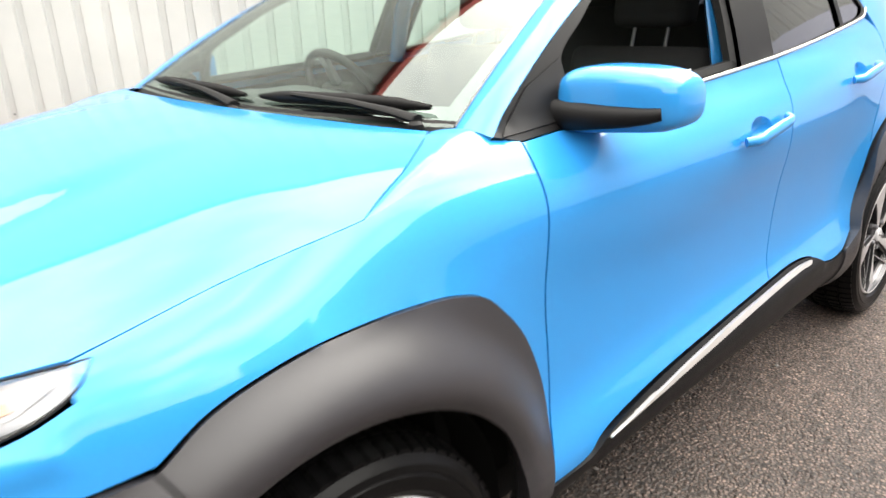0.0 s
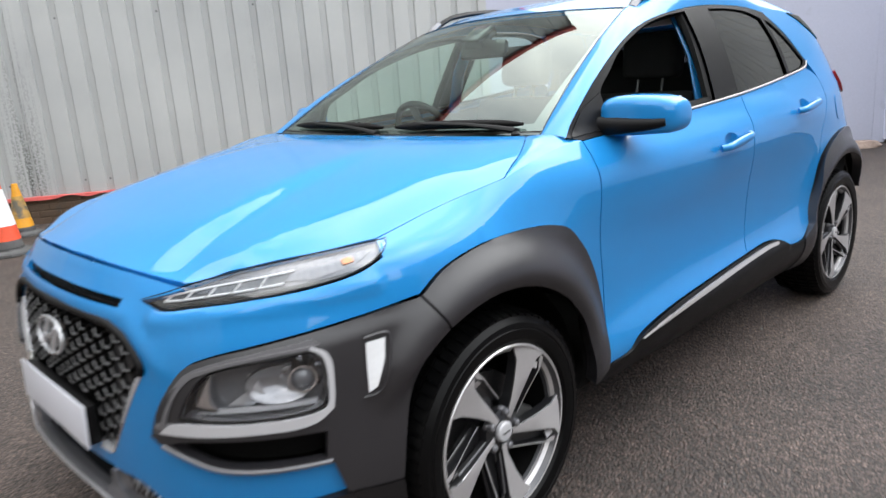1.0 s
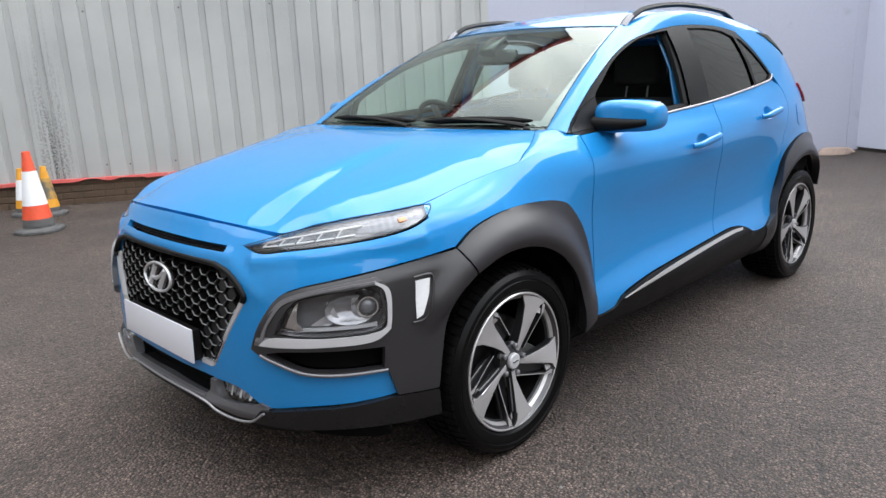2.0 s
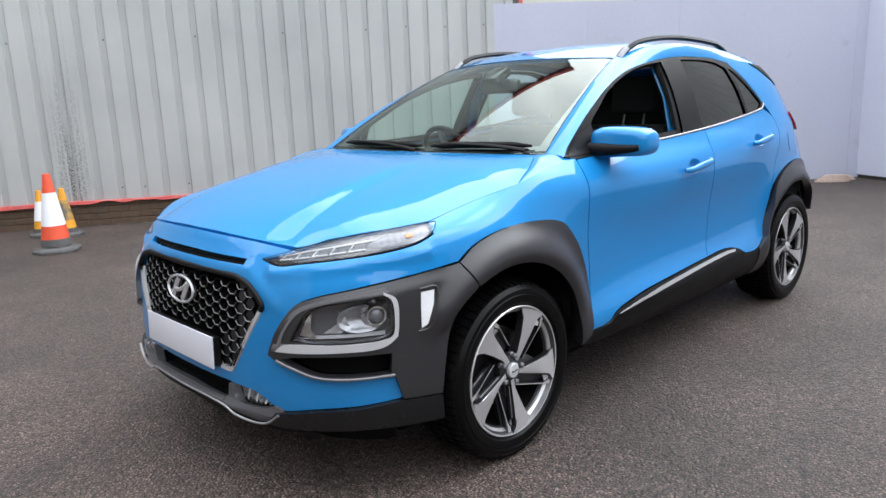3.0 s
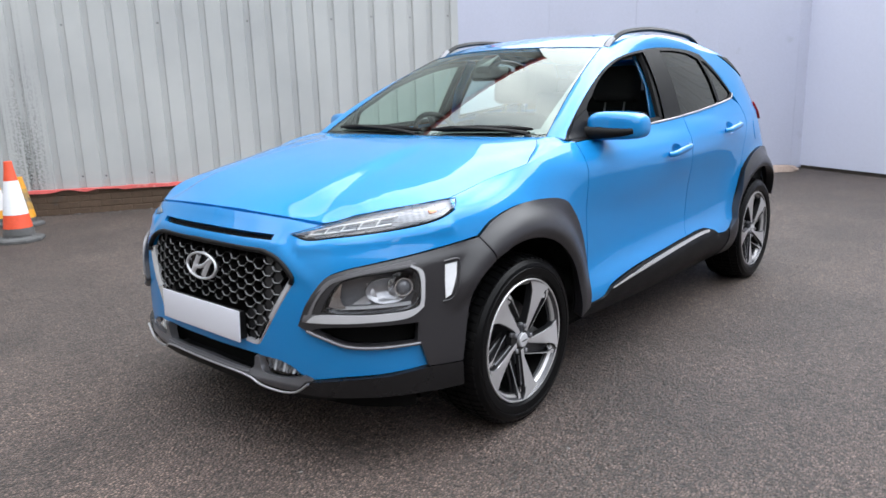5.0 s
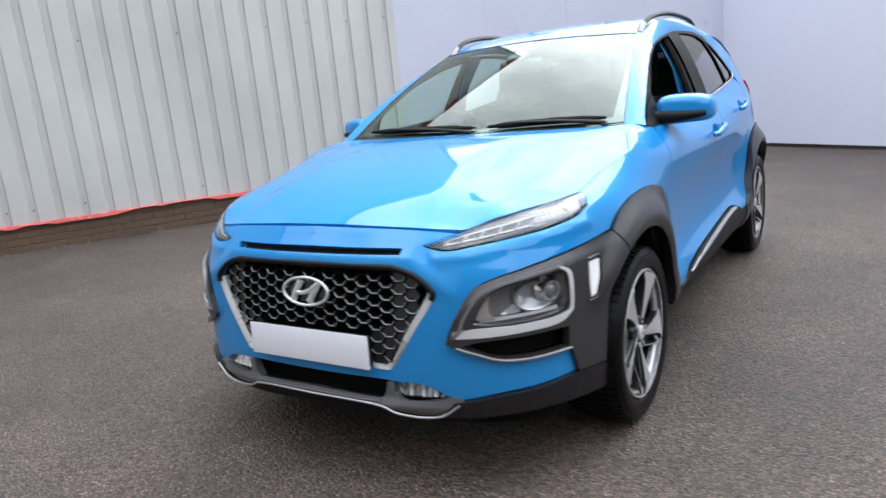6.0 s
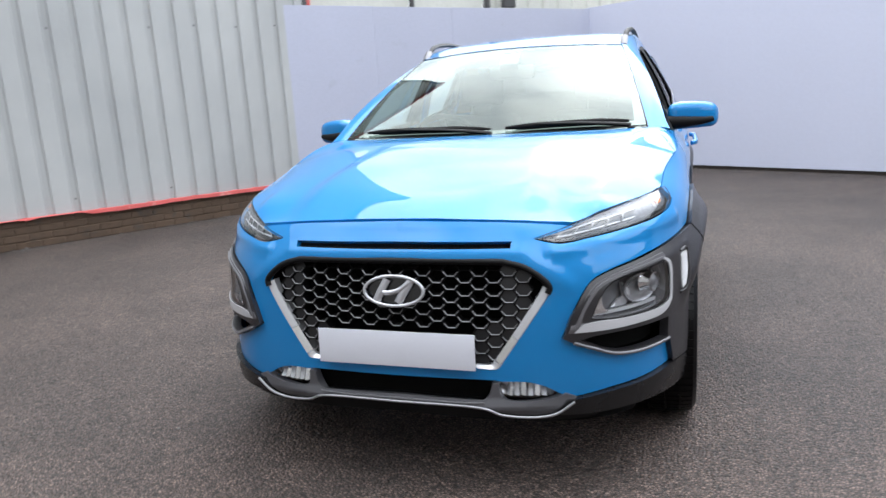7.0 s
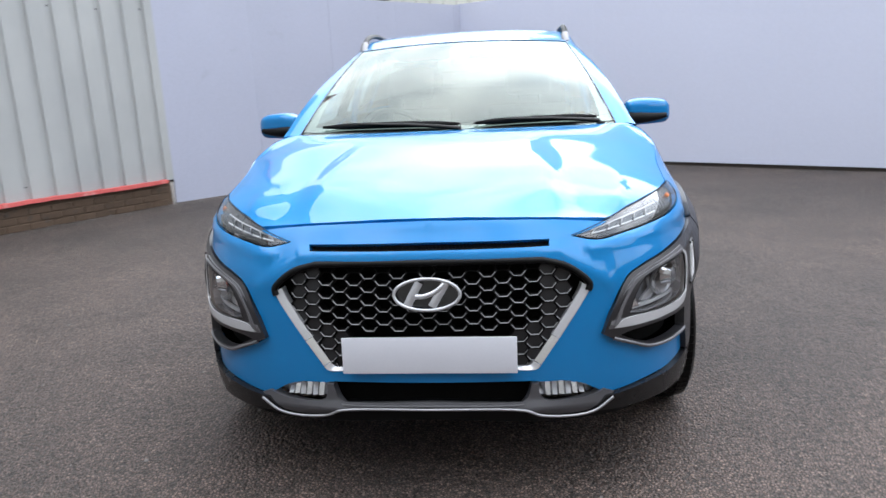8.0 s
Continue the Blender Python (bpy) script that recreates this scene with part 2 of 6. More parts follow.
    mx.inputs["Color2"].default_value = (0.06, 0.062, 0.055, 1)
    l.new(some.outputs[0], mx.inputs["Fac"])
    l.new(base.outputs["Color"], mx.inputs["Color1"])
    l.new(mx.outputs["Color"], b.inputs["Base Color"])
    b.inputs["Roughness"].default_value, b.inputs["Metallic"].default_value = 0.55, 0.0
    return m


ASPHALT, SHEET = asphalt_mat(), steel_sheet_mat()
PAINT = material("blue_car_paint", (0.005, 0.190, 0.478), 0.36, 0.16, 0.85, 0.03, 3.0, 900.0, spec=0.05)
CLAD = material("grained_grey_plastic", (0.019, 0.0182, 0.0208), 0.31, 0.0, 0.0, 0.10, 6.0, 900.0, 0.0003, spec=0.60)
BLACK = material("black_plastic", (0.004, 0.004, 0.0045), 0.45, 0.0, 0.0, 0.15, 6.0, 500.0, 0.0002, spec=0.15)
GLOSS = material("gloss_black", (0.006, 0.006, 0.007), 0.10, 0.0, 0.6, 0.1)
# near-black, so the shade inside openings and hollows is in the colour
VOID = material("shade_black", (0.003, 0.003, 0.003), 0.8, 0.0, 0.0, 0.2, spec=0.1)
CHROME = material("chrome", (0.82, 0.83, 0.85), 0.07, 1.0, 0.0, 0.03)
SATIN = material("satin_silver_paint", (0.15, 0.15, 0.162), 0.35, 0.4, 0.2, 0.06, 5.0, 700.0)
SKID = material("dark_satin_paint", (0.105, 0.105, 0.115), 0.32, 0.35, 0.2, 0.06, 5.0, 700.0)
ALLOY = material("machined_alloy", (0.47, 0.46, 0.465), 0.30, 0.5, 0.3, 0.08, 12.0, 300.0)
GUNMETAL = material("dark_alloy_paint", (0.018, 0.018, 0.020), 0.35, 0.3, 0.5, 0.1)
RUBBER = material("tyre_rubber", (0.0022, 0.0022, 0.0024), 0.32, 0.0, 0.0, 0.25, 14.0, 240.0, 0.0004, spec=0.12)
WELL = material("grey_rim_paint", (0.055, 0.055, 0.06), 0.3, 0.4, 0.4, 0.1)
STEEL = material("brake_steel", (0.10, 0.10, 0.105), 0.38, 0.9, 0.0, 0.2, 30.0)
PLATE = material("white_plate_film", (0.60, 0.61, 0.67), 0.35, 0.0, 0.2, 0.02)
CLOTH = material("charcoal_seat_cloth", (0.018, 0.018, 0.020), 0.9, 0.0, 0.0, 0.25, 20.0, 600.0, 0.0008)
DASH = material("soft_dash_plastic", (0.022, 0.022, 0.023), 0.65, 0.0, 0.0, 0.15, 9.0, 500.0, 0.0004)
LINING = material("grey_roof_lining", (0.42, 0.42, 0.40), 0.9, 0.0, 0.0, 0.06)
AMBER = material("amber_lens", (0.85, 0.22, 0.03), 0.2, 0.0, 0.6, 0.1)
RED_LENS = material("red_lamp_lens", (0.45, 0.01, 0.015), 0.12, 0.0, 0.8, 0.1)
WHITE_LENS = material("frosted_white_lens", (0.68, 0.69, 0.71), 0.25, 0.0, 0.5, 0.05)
CLEAR = glass("clear_lamp_lens", (0.95, 0.96, 0.97), 0.05)
SCREEN = glass("windscreen_glass", (0.75, 0.88, 0.82), 0.07, 0.85, (0.90, 0.98, 0.93))
TINTED = glass("dark_privacy_glass", (0.05, 0.055, 0.06), 0.06)
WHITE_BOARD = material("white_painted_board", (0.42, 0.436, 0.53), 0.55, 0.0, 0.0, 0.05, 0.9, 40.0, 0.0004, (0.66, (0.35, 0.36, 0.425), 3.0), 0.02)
FOOT_GAP = material("dark_gap_brown", (0.035, 0.028, 0.022), 0.8, 0.0, 0.0, 0.3, 6.0, 60.0, 0.002)
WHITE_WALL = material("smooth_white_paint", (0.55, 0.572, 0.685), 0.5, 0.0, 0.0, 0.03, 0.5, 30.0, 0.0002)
RED_STEEL = material("faded_red_trim", (0.56, 0.10, 0.09), 0.6, 0.0, 0.0, 0.22, 6.0, 60.0, 0.001, (0.62, (0.60, 0.30, 0.27), 9.0))
BRICK = material("brown_brick", (0.090, 0.058, 0.038), 0.9, 0.0, 0.0, 0.22, 14.0, 90.0, 0.003, (0.60, (0.060, 0.048, 0.040), 7.0), 0.10)
MORTAR = material("grey_mortar", (0.098, 0.066, 0.044), 0.95, 0.0, 0.0, 0.2, 20.0, 120.0, 0.002)
CREAM = material("cream_steel_sheet", (0.55, 0.55, 0.50), 0.55, 0.0, 0.0, 0.1, 2.0, 30.0)
SCREW = material("weathered_screw", (0.15, 0.15, 0.15), 0.6, 0.4, 0.0, 0.2)
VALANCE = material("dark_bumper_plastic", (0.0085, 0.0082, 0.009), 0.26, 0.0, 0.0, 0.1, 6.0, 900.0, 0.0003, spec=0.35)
DARK_STEEL = material("dark_steel", (0.07, 0.07, 0.07), 0.5, 0.3, 0.0, 0.2)
CONE_RED = material("worn_orange_red_plastic", (0.72, 0.085, 0.035), 0.5, 0.0, 0.0, 0.14, 14.0, 90.0, 0.0006, (0.66, (0.35, 0.10, 0.07), 12.0))
CONE_AMBER = material("worn_amber_plastic", (0.68, 0.30, 0.02), 0.5, 0.0, 0.0, 0.14, 14.0, 90.0, 0.0006, (0.64, (0.28, 0.17, 0.06), 12.0))
CONE_WHITE = material("white_reflective_sleeve", (0.76, 0.77, 0.80), 0.45, 0.0, 0.0, 0.05, 10.0, 200.0, 0.0003, (0.68, (0.45, 0.44, 0.44), 14.0))
CONE_DIRTY = material("dirty_amber_sleeve", (0.42, 0.24, 0.06), 0.6, 0.0, 0.0, 0.2, 12.0, 90.0, 0.0006, (0.50, (0.12, 0.105, 0.08), 9.0))
CONE_BASE = material("grey_recycled_rubber", (0.085, 0.085, 0.085), 0.85, 0.0, 0.0, 0.25, 14.0, 150.0, 0.002)
STONE = material("pinkish_stone", (0.33, 0.25, 0.21), 0.9, 0.0, 0.0, 0.25, 18.0, 120.0, 0.004)
GRIT = material("loose_grit", (0.17, 0.16, 0.155), 0.9, 0.0, 0.0, 0.4, 60.0, 300.0)
# pale, so that the unseen south block throws light back on the nose
PALE_RENDER = material("pale_render", (0.30, 0.29, 0.27), 0.9, 0.0, 0.0, 0.12, 1.2, 40.0, 0.002)
DARK_BRICK = material("dark_brick", (0.10, 0.075, 0.06), 0.9, 0.0, 0.0, 0.25, 3.0, 40.0, 0.003)
LIP = material("lit_lip_grey", (0.16, 0.158, 0.165), 0.40, 0.4, 0.0, 0.06)
LAMP_GREY = material("silver_lamp_plastic", (0.18, 0.18, 0.192), 0.25, 0.6, 0.3, 0.05)
LAMP_FILL = material("smoky_lamp_fill", (0.115, 0.118, 0.13), 0.12, 0.0, 0.5, 0.1)
BRIGHT = material("highlight_satin", (0.38, 0.38, 0.40), 0.34, 0.8, 0.1, 0.05, 6.0, 700.0)
STRIP = material("satin_strip", (0.50, 0.48, 0.47), 0.32, 0.55, 0.1, 0.06, 6.0, 700.0)
SILVER = material("silver_plastic", (0.48, 0.48, 0.50), 0.34, 0.2, 0.2, 0.05, 6.0, 700.0)
PAINT.node_tree.nodes["Principled BSDF"].inputs["Coat IOR"].default_value = 1.54
SATIN_BOWL = material("satin_lamp_bowl", (0.30, 0.30, 0.315), 0.22, 0.6, 0.3, 0.05)
SMOKE = material("smoky_segment", (0.05, 0.055, 0.065), 0.2, 0.0, 0.5, 0.1)
# only part metal: bright reflections of chrome parts are held in its colour
BRIGHTWORK = material("bright_metal_trim", (0.56, 0.57, 0.60), 0.20, 0.6, 0.3, 0.04)

# ---- mesh helpers ----
import functools

from mathutils.geometry import delaunay_2d_cdt


def mesh_of(name, verts, faces, material_, smooth_=True, normals=None):
    me = bpy.data.meshes.new(name)
    me.from_pydata([tuple(map(float, v)) for v in verts], [], faces)
    me.materials.append(material_)
    me.polygons.foreach_set("use_smooth", [smooth_] * len(me.polygons))
    me.update()
    if normals is not None:
        me.normals_split_custom_set_from_vertices([tuple(map(float, q)) for q in normals])
    return me


def thing(name, at=(0, 0, 0), turn=0.0):
    ob = new(name)
    ob.matrix_world = pose(*at, 0, 0, turn)
    return ob


def hang(ob, parent, label=""):
    ob.parent = parent
    if label:
        tagged(ob, label)
    return ob


def part(name, me, parent=None, label=""):
    ob = new(name, me)
    return hang(ob, parent, label) if parent else ob


def from_bm(name, bm, material_, smooth_angle=40):
    bmesh.ops.recalc_face_normals(bm, faces=bm.faces)
    for e in bm.edges:
        e.smooth = len(e.link_faces) != 2 or e.calc_face_angle(0) < radians(smooth_angle)
    for f in bm.faces:
        f.smooth = True
    me = bpy.data.meshes.new(name)
    bm.to_mesh(me)
    bm.free()
    me.materials.append(material_)
    return me


def flipped(me):
    """The same mesh on the other side of the car."""
    vs = [(-v.co.x, v.co.y, v.co.z) for v in me.vertices]
    fs = [tuple(reversed(p.vertices)) for p in me.polygons]
    nor = None
    if me.has_custom_normals:
        nor = [(0, 0, 1)] * len(vs)
        for lp in me.loops:
            q = me.corner_normals[lp.index].vector
            nor[lp.vertex_index] = (-q.x, q.y, q.z)
    m2 = mesh_of(me.name, vs, fs, me.materials[0], True, nor)
    if nor is None:
        sharp = {tuple(sorted(e.vertices)): e.use_edge_sharp for e in me.edges}
        for e in m2.edges:
            e.use_edge_sharp = sharp.get(tuple(sorted(e.vertices)), False)
    return m2


def pair(name, me, parent, label="", label_far=""):
    """A part on the car's left side and its twin on the right."""
    a = part(name, me, parent, label)
    b = part(name, flipped(me), parent, label_far or label)
    return a, b


def block(name, size, at, material_, bevel=0.004, turn=(0, 0, 0), seg=2):
    bm = bmesh.new()
    bmesh.ops.create_cube(bm, size=1.0, matrix=pose(*at, *turn) @ Matrix.Diagonal((*size, 1)))
    if bevel:
        bmesh.ops.bevel(bm, geom=bm.edges[:], offset=bevel, segments=seg, affect="EDGES", profile=0.6)
    return from_bm(name, bm, material_)


def grid_mesh(name, rows, material_, wrap=False, cap=False, flip=False, auto=None):
    """Skin over rows of points, all of one length. wrap: each row closes on itself; cap: close the first and last row."""
    n = len(rows[0])
    verts = [p for r in rows for p in r]
    faces = []
    for i in range(len(rows) - 1):
        for j in range(n if wrap else n - 1):
            k = (j + 1) % n
            faces.append((i * n + j, i * n + k, (i + 1) * n + k, (i + 1) * n + j))
    if cap:
        faces += [tuple(range(n))[::-1], tuple((len(rows) - 1) * n + j for j in range(n))]
    if flip:
        faces = [f[::-1] for f in faces]
    bm = bmesh.new()
    vs = [bm.verts.new(tuple(map(float, p))) for p in verts]
    for f in faces:
        if len({tuple(vs[i].co) for i in f}) > 2:
            try:
                bm.faces.new([vs[i] for i in f])
            except ValueError:
                pass
    bmesh.ops.remove_doubles(bm, verts=bm.verts, dist=1e-5)
    return from_bm(name, bm, material_, auto or 40)


def revolve(name, profile, material_, n=48, at=(0, 0, 0), axis="x", auto=35):
    """profile: (along the axis, radius)."""
    rows = []
    for i in range(n):
        a = 2 * math.pi * i / n
        c, s = math.cos(a), math.sin(a)
        if axis == "x":
            rows.append([(at[0] + h, at[1] + r * c, at[2] + r * s) for h, r in profile])
        elif axis == "y":
            rows.append([(at[0] + r * c, at[1] + h, at[2] + r * s) for h, r in profile])
        else:
            rows.append([(at[0] + r * c, at[1] + r * s, at[2] + h) for h, r in profile])
    return grid_mesh(name, rows + rows[:1], material_, auto=auto)


def sweep(name, path, material_, radius=0.01, sides=10, flat=1.0, up=(0, 0, 1), taper=None, closed=False):
    """A tube along path; flat: its height over its width; taper: radii factor by position from 0 to 1."""
    path = [Vector(tuple(map(float, p))) for p in path]
    rows = []
    for i, p in enumerate(path):
        if closed:
            d = path[(i + 1) % len(path)] - path[i - 1]
        else:
            d = path[min(i + 1, len(path) - 1)] - path[max(i - 1, 0)]
        d.normalize()
        side = d.cross(Vector(up)).normalized()
        top = side.cross(d)
        r = radius * (taper(i / (len(path) - 1)) if taper else 1)
        rows.append([p + side * (r * math.cos(a)) + top * (r * flat * math.sin(a)) for a in (2 * math.pi * j / sides for j in range(sides))])
    if closed:
        rows.append(rows[0])
    return grid_mesh(name, rows, material_, wrap=True, cap=not closed, auto=50)


def run(*pts, n=6):
    return [tuple(q) for q in dense(pts, n)] if len(pts) > 2 else list(pts)


def loop(*runs):
    """A closed outline from curves that meet at corners."""
    out = []
    for r in runs:
        for q in r:
            if not out or math.dist(q, out[-1]) > 1e-6:
                out.append(tuple(q))
    if math.dist(out[0], out[-1]) < 1e-6:
        out.pop()
    return out


def twin(half):
    """An outline that crosses the middle, from its left half (first and last point on the middle)."""
    return half + [(-u, z) for u, z in reversed(half) if u > 1e-6]


def spaced(poly, step):
    out = []
    for a, b in zip(poly, poly[1:] + poly[:1]):
        k = max(1, round(math.dist(a, b) / step))
        out += [(a[0] + (b[0] - a[0]) * i / k, a[1] + (b[1] - a[1]) * i / k) for i in range(k)]
    return out


def inside(poly, x, y):
    hit = False
    for (ax, ay), (bx, by) in zip(poly, poly[1:] + poly[:1]):
        if (ay > y) != (by > y) and x < (bx - ax) * (y - ay) / (by - ay) + ax:
            hit = not hit
    return hit


def sheet(name, chart, rim, material_, holes=(), step=0.03, depth=0.014, relief=None, flip=False):
    """A panel of a chart, cut to an outline, with holes, and folded back by depth at its edges."""
    rims = [spaced(r, step * 0.7) for r in (rim, *holes)]
    pts, edges = [], []
    for r in rims:
        k = len(pts)
        pts += r
        edges += [(k + i, k + (i + 1) % len(r)) for i in range(len(r))]
    edge_pts = np.array(pts)
    (x0, y0), (x1, y1) = edge_pts.min(0), edge_pts.max(0)
    for j in range(int((y1 - y0) / step) + 2):
        for i in range(int((x1 - x0) / step) + 2):
            q = (x0 + (i + 0.5 * (j % 2)) * step, y0 + j * step)
            if inside(rims[0], *q) and not any(inside(h, *q) for h in rims[1:]) and ((edge_pts - q) ** 2).sum(1).min() > (0.5 * step) ** 2:
                pts.append(q)
    flat, _, tris, source, _, _ = delaunay_2d_cdt([Vector(q) for q in pts], edges, [], 0, 1e-7)
    where = {i: k for k, group in enumerate(source) for i in group}
    keep = []
    for f in tris:
        cx, cy = sum(flat[i].x for i in f) / 3, sum(flat[i].y for i in f) / 3
        if inside(rims[0], cx, cy) and not any(inside(h, cx, cy) for h in rims[1:]):
            keep.append(tuple(f))
    def full(a, b):
        p = chart(a, b)
        if relief:
            e = 1e-3
            n = np.cross(chart(a + e, b) - p, chart(a, b + e) - p)
            n /= max(np.linalg.norm(n), 1e-12)
            if n @ (p - np.array([0, min(max(p[1], 0.4), 2.4), 0.55])) < 0:
                n = -n
            p = p + n * relief(a, b)
        return p
    verts, normals = [], []
    for q in flat:
        e = 6e-4
        p = full(q.x, q.y)
        n = np.cross(full(q.x + e, q.y) - full(q.x - e, q.y), full(q.x, q.y + e) - full(q.x, q.y - e))
        n /= max(np.linalg.norm(n), 1e-12)
        if n @ (p - np.array([0, min(max(p[1], 0.4), 2.4), 0.55])) < 0:
            n = -n
        verts.append(p)
        normals.append(n)
    faces = []
    for a, b, c in keep:
        g = np.cross(verts[b] - verts[a], verts[c] - verts[a])
        faces.append((a, b, c) if g @ normals[a] > 0 else (a, c, b))
    if depth:
        k = 0
        for r in rims:
            ring = [where[k + i] for i in range(len(r))]
            k += len(r)
            base = len(verts)
            m = len(ring)
            for i, v in enumerate(ring):
                t = verts[ring[(i + 1) % m]] - verts[ring[i - 1]]
                out = np.cross(t, normals[v])
                out /= max(np.linalg.norm(out), 1e-12)
                verts += [verts[v], verts[v] - normals[v] * depth]
                normals += [out, out]
            quads = [(base + 2 * i, base + 2 * i + 1, base + 2 * ((i + 1) % m) + 1, base + 2 * ((i + 1) % m)) for i in range(m)]
            front = {}
            for f in faces:
                for e in range(len(f)):
                    front[frozenset((f[e], f[(e + 1) % len(f)]))] = f
            for i in range(m):
                key = frozenset((ring[i], ring[(i + 1) % m]))
                if key in front:
                    break
            centre = sum(verts[v] for v in front[key]) / 3
            a, b, c, _ = quads[i]
            g = np.cross(verts[b] - verts[a], verts[c] - verts[a])
            if g @ (verts[a] - centre) < 0:
                quads = [q[::-1] for q in quads]
            if normals[base + 2 * i] @ (verts[a] - centre) < 0:
                for i in range(base, len(normals)):
                    normals[i] = -normals[i]
            faces += quads
    return mesh_of(name, verts, faces, material_, True, normals)

# ---- the car's skin, as charts ----

def spline(pts):
    """A smooth curve through (t, value...) knots that does not overshoot."""
    a = np.array(pts, float)
    t, p = a[:, 0], a[:, 1:]
    h = np.diff(t)[:, None]
    d = np.diff(p, axis=0) / h
    m = np.zeros_like(p)
    m[0], m[-1] = d[0], d[-1]
    if len(t) > 2:
        w = (d[:-1] * h[1:] + d[1:] * h[:-1]) / (h[1:] + h[:-1])
        lim = 3 * np.minimum(abs(d[:-1]), abs(d[1:])) * (d[:-1] * d[1:] > 0)
        m[1:-1] = np.clip(w, -lim, lim)

    def at(s):
        i = min(max(int(np.searchsorted(t, s) - 1), 0), len(t) - 2)
        k = h[i, 0]
        x = (s - t[i]) / k
        if x < 0:
            r = p[i] + m[i] * (s - t[i])
        elif x > 1:
            r = p[i + 1] + m[i + 1] * (s - t[i + 1])
        else:
            r = ((1 + 2 * x) * (1 - x) ** 2 * p[i] + x * (1 - x) ** 2 * k * m[i]
                 + x * x * (3 - 2 * x) * p[i + 1] - x * x * (1 - x) * k * m[i + 1])
        return float(r[0]) if len(r) == 1 else r
    return at

def fair(pts):
    """A curve through (t, value) knots whose curvature runs on without a break."""
    t, p = np.array([q[0] for q in pts], float), np.array([q[1] for q in pts], float)
    n, h = len(t), np.diff(t)
    a, r = np.eye(n), np.zeros(n)
    for i in range(1, n - 1):
        a[i, i - 1], a[i, i], a[i, i + 1] = h[i - 1], 2 * (h[i - 1] + h[i]), h[i]
        r[i] = 6 * ((p[i + 1] - p[i]) / h[i] - (p[i] - p[i - 1]) / h[i - 1])
    m = np.linalg.solve(a, r)
    t, p, m, h = (list(map(float, q)) for q in (t, p, m, h))

    def at(s):
        i = min(max(sum(q <= s for q in t) - 1, 0), n - 2)
        k = h[i]
        if s < t[0]:
            return p[0] + (s - t[0]) * ((p[1] - p[0]) / k - k * m[1] / 6)
        if s > t[-1]:
            return p[-1] + (s - t[-1]) * ((p[-1] - p[-2]) / k + k * m[-2] / 6)
        u, v = (t[i + 1] - s) / k, (s - t[i]) / k
        return u * p[i] + v * p[i + 1] + ((u ** 3 - u) * m[i] + (v ** 3 - v) * m[i + 1]) * k * k / 6
    return at


def ease(a, b, x):
    """A softer step, whose curvature starts and ends at nothing."""
    x = min(max((x - a) / (b - a), 0.0), 1.0)
    return x * x * x * (x * (6 * x - 15) + 10)


def smooth(a, b, x):
    x = min(max((x - a) / (b - a), 0.0), 1.0)
    return x * x * (3 - 2 * x)

# half of the car's plan at bumper height, from the nose round the corner to the tail
PLAN = [(0, -0.803), (0.15, -0.800), (0.30, -0.788), (0.45, -0.763), (0.58, -0.719), (0.69, -0.633), (0.775, -0.517), (0.832, -0.380),
        (0.868, -0.21), (0.884, 0.0), (0.887, 0.4), (0.887, 1.3), (0.887, 2.2), (0.884, 2.6), (0.862, 2.83), (0.80, 3.03), (0.69, 3.18), (0.5, 3.27), (0, 3.31)]

def dense(pts, n=24):
    """Points close together along a centripetal curve through pts."""
    p = [np.array(q, float) for q in pts]
    p = [2 * p[0] - p[1]] + p + [2 * p[-1] - p[-2]]
    out = []
    for i in range(1, len(p) - 2):
        for j in range(n):
            s = j / n
            tt = [0]
            for k in range(3):
                tt.append(tt[-1] + max(np.linalg.norm(p[i + k] - p[i + k - 1]) ** 0.5, 1e-6))
            s = tt[1] + s * (tt[2] - tt[1])
            a = [p[i - 1 + k] * ((tt[k + 1] - s) / (tt[k + 1] - tt[k])) + p[i + k] * ((s - tt[k]) / (tt[k + 1] - tt[k])) for k in range(3)]
            b = [a[k] * ((tt[k + 2] - s) / (tt[k + 2] - tt[k])) + a[k + 1] * ((s - tt[k]) / (tt[k + 2] - tt[k])) for k in range(2)]
            out.append(b[0] * ((tt[2] - s) / (tt[2] - tt[1])) + b[1] * ((s - tt[1]) / (tt[2] - tt[1])))
    out.append(p[-2])
    return np.array(out)

_plan = dense(PLAN)
_plan[:, 0] = np.maximum(_plan[:, 0], 0)
_arc = np.r_[0, np.cumsum(np.linalg.norm(np.diff(_plan, axis=0), axis=1))]
U0 = float(np.interp(0.0, _plan[:, 1], _arc))          # arc length from the nose to the front axle
_tan = np.gradient(_plan, _arc, axis=0)
_tan /= np.linalg.norm(_tan, axis=1)[:, None]
_tan[0] = (1, 0)

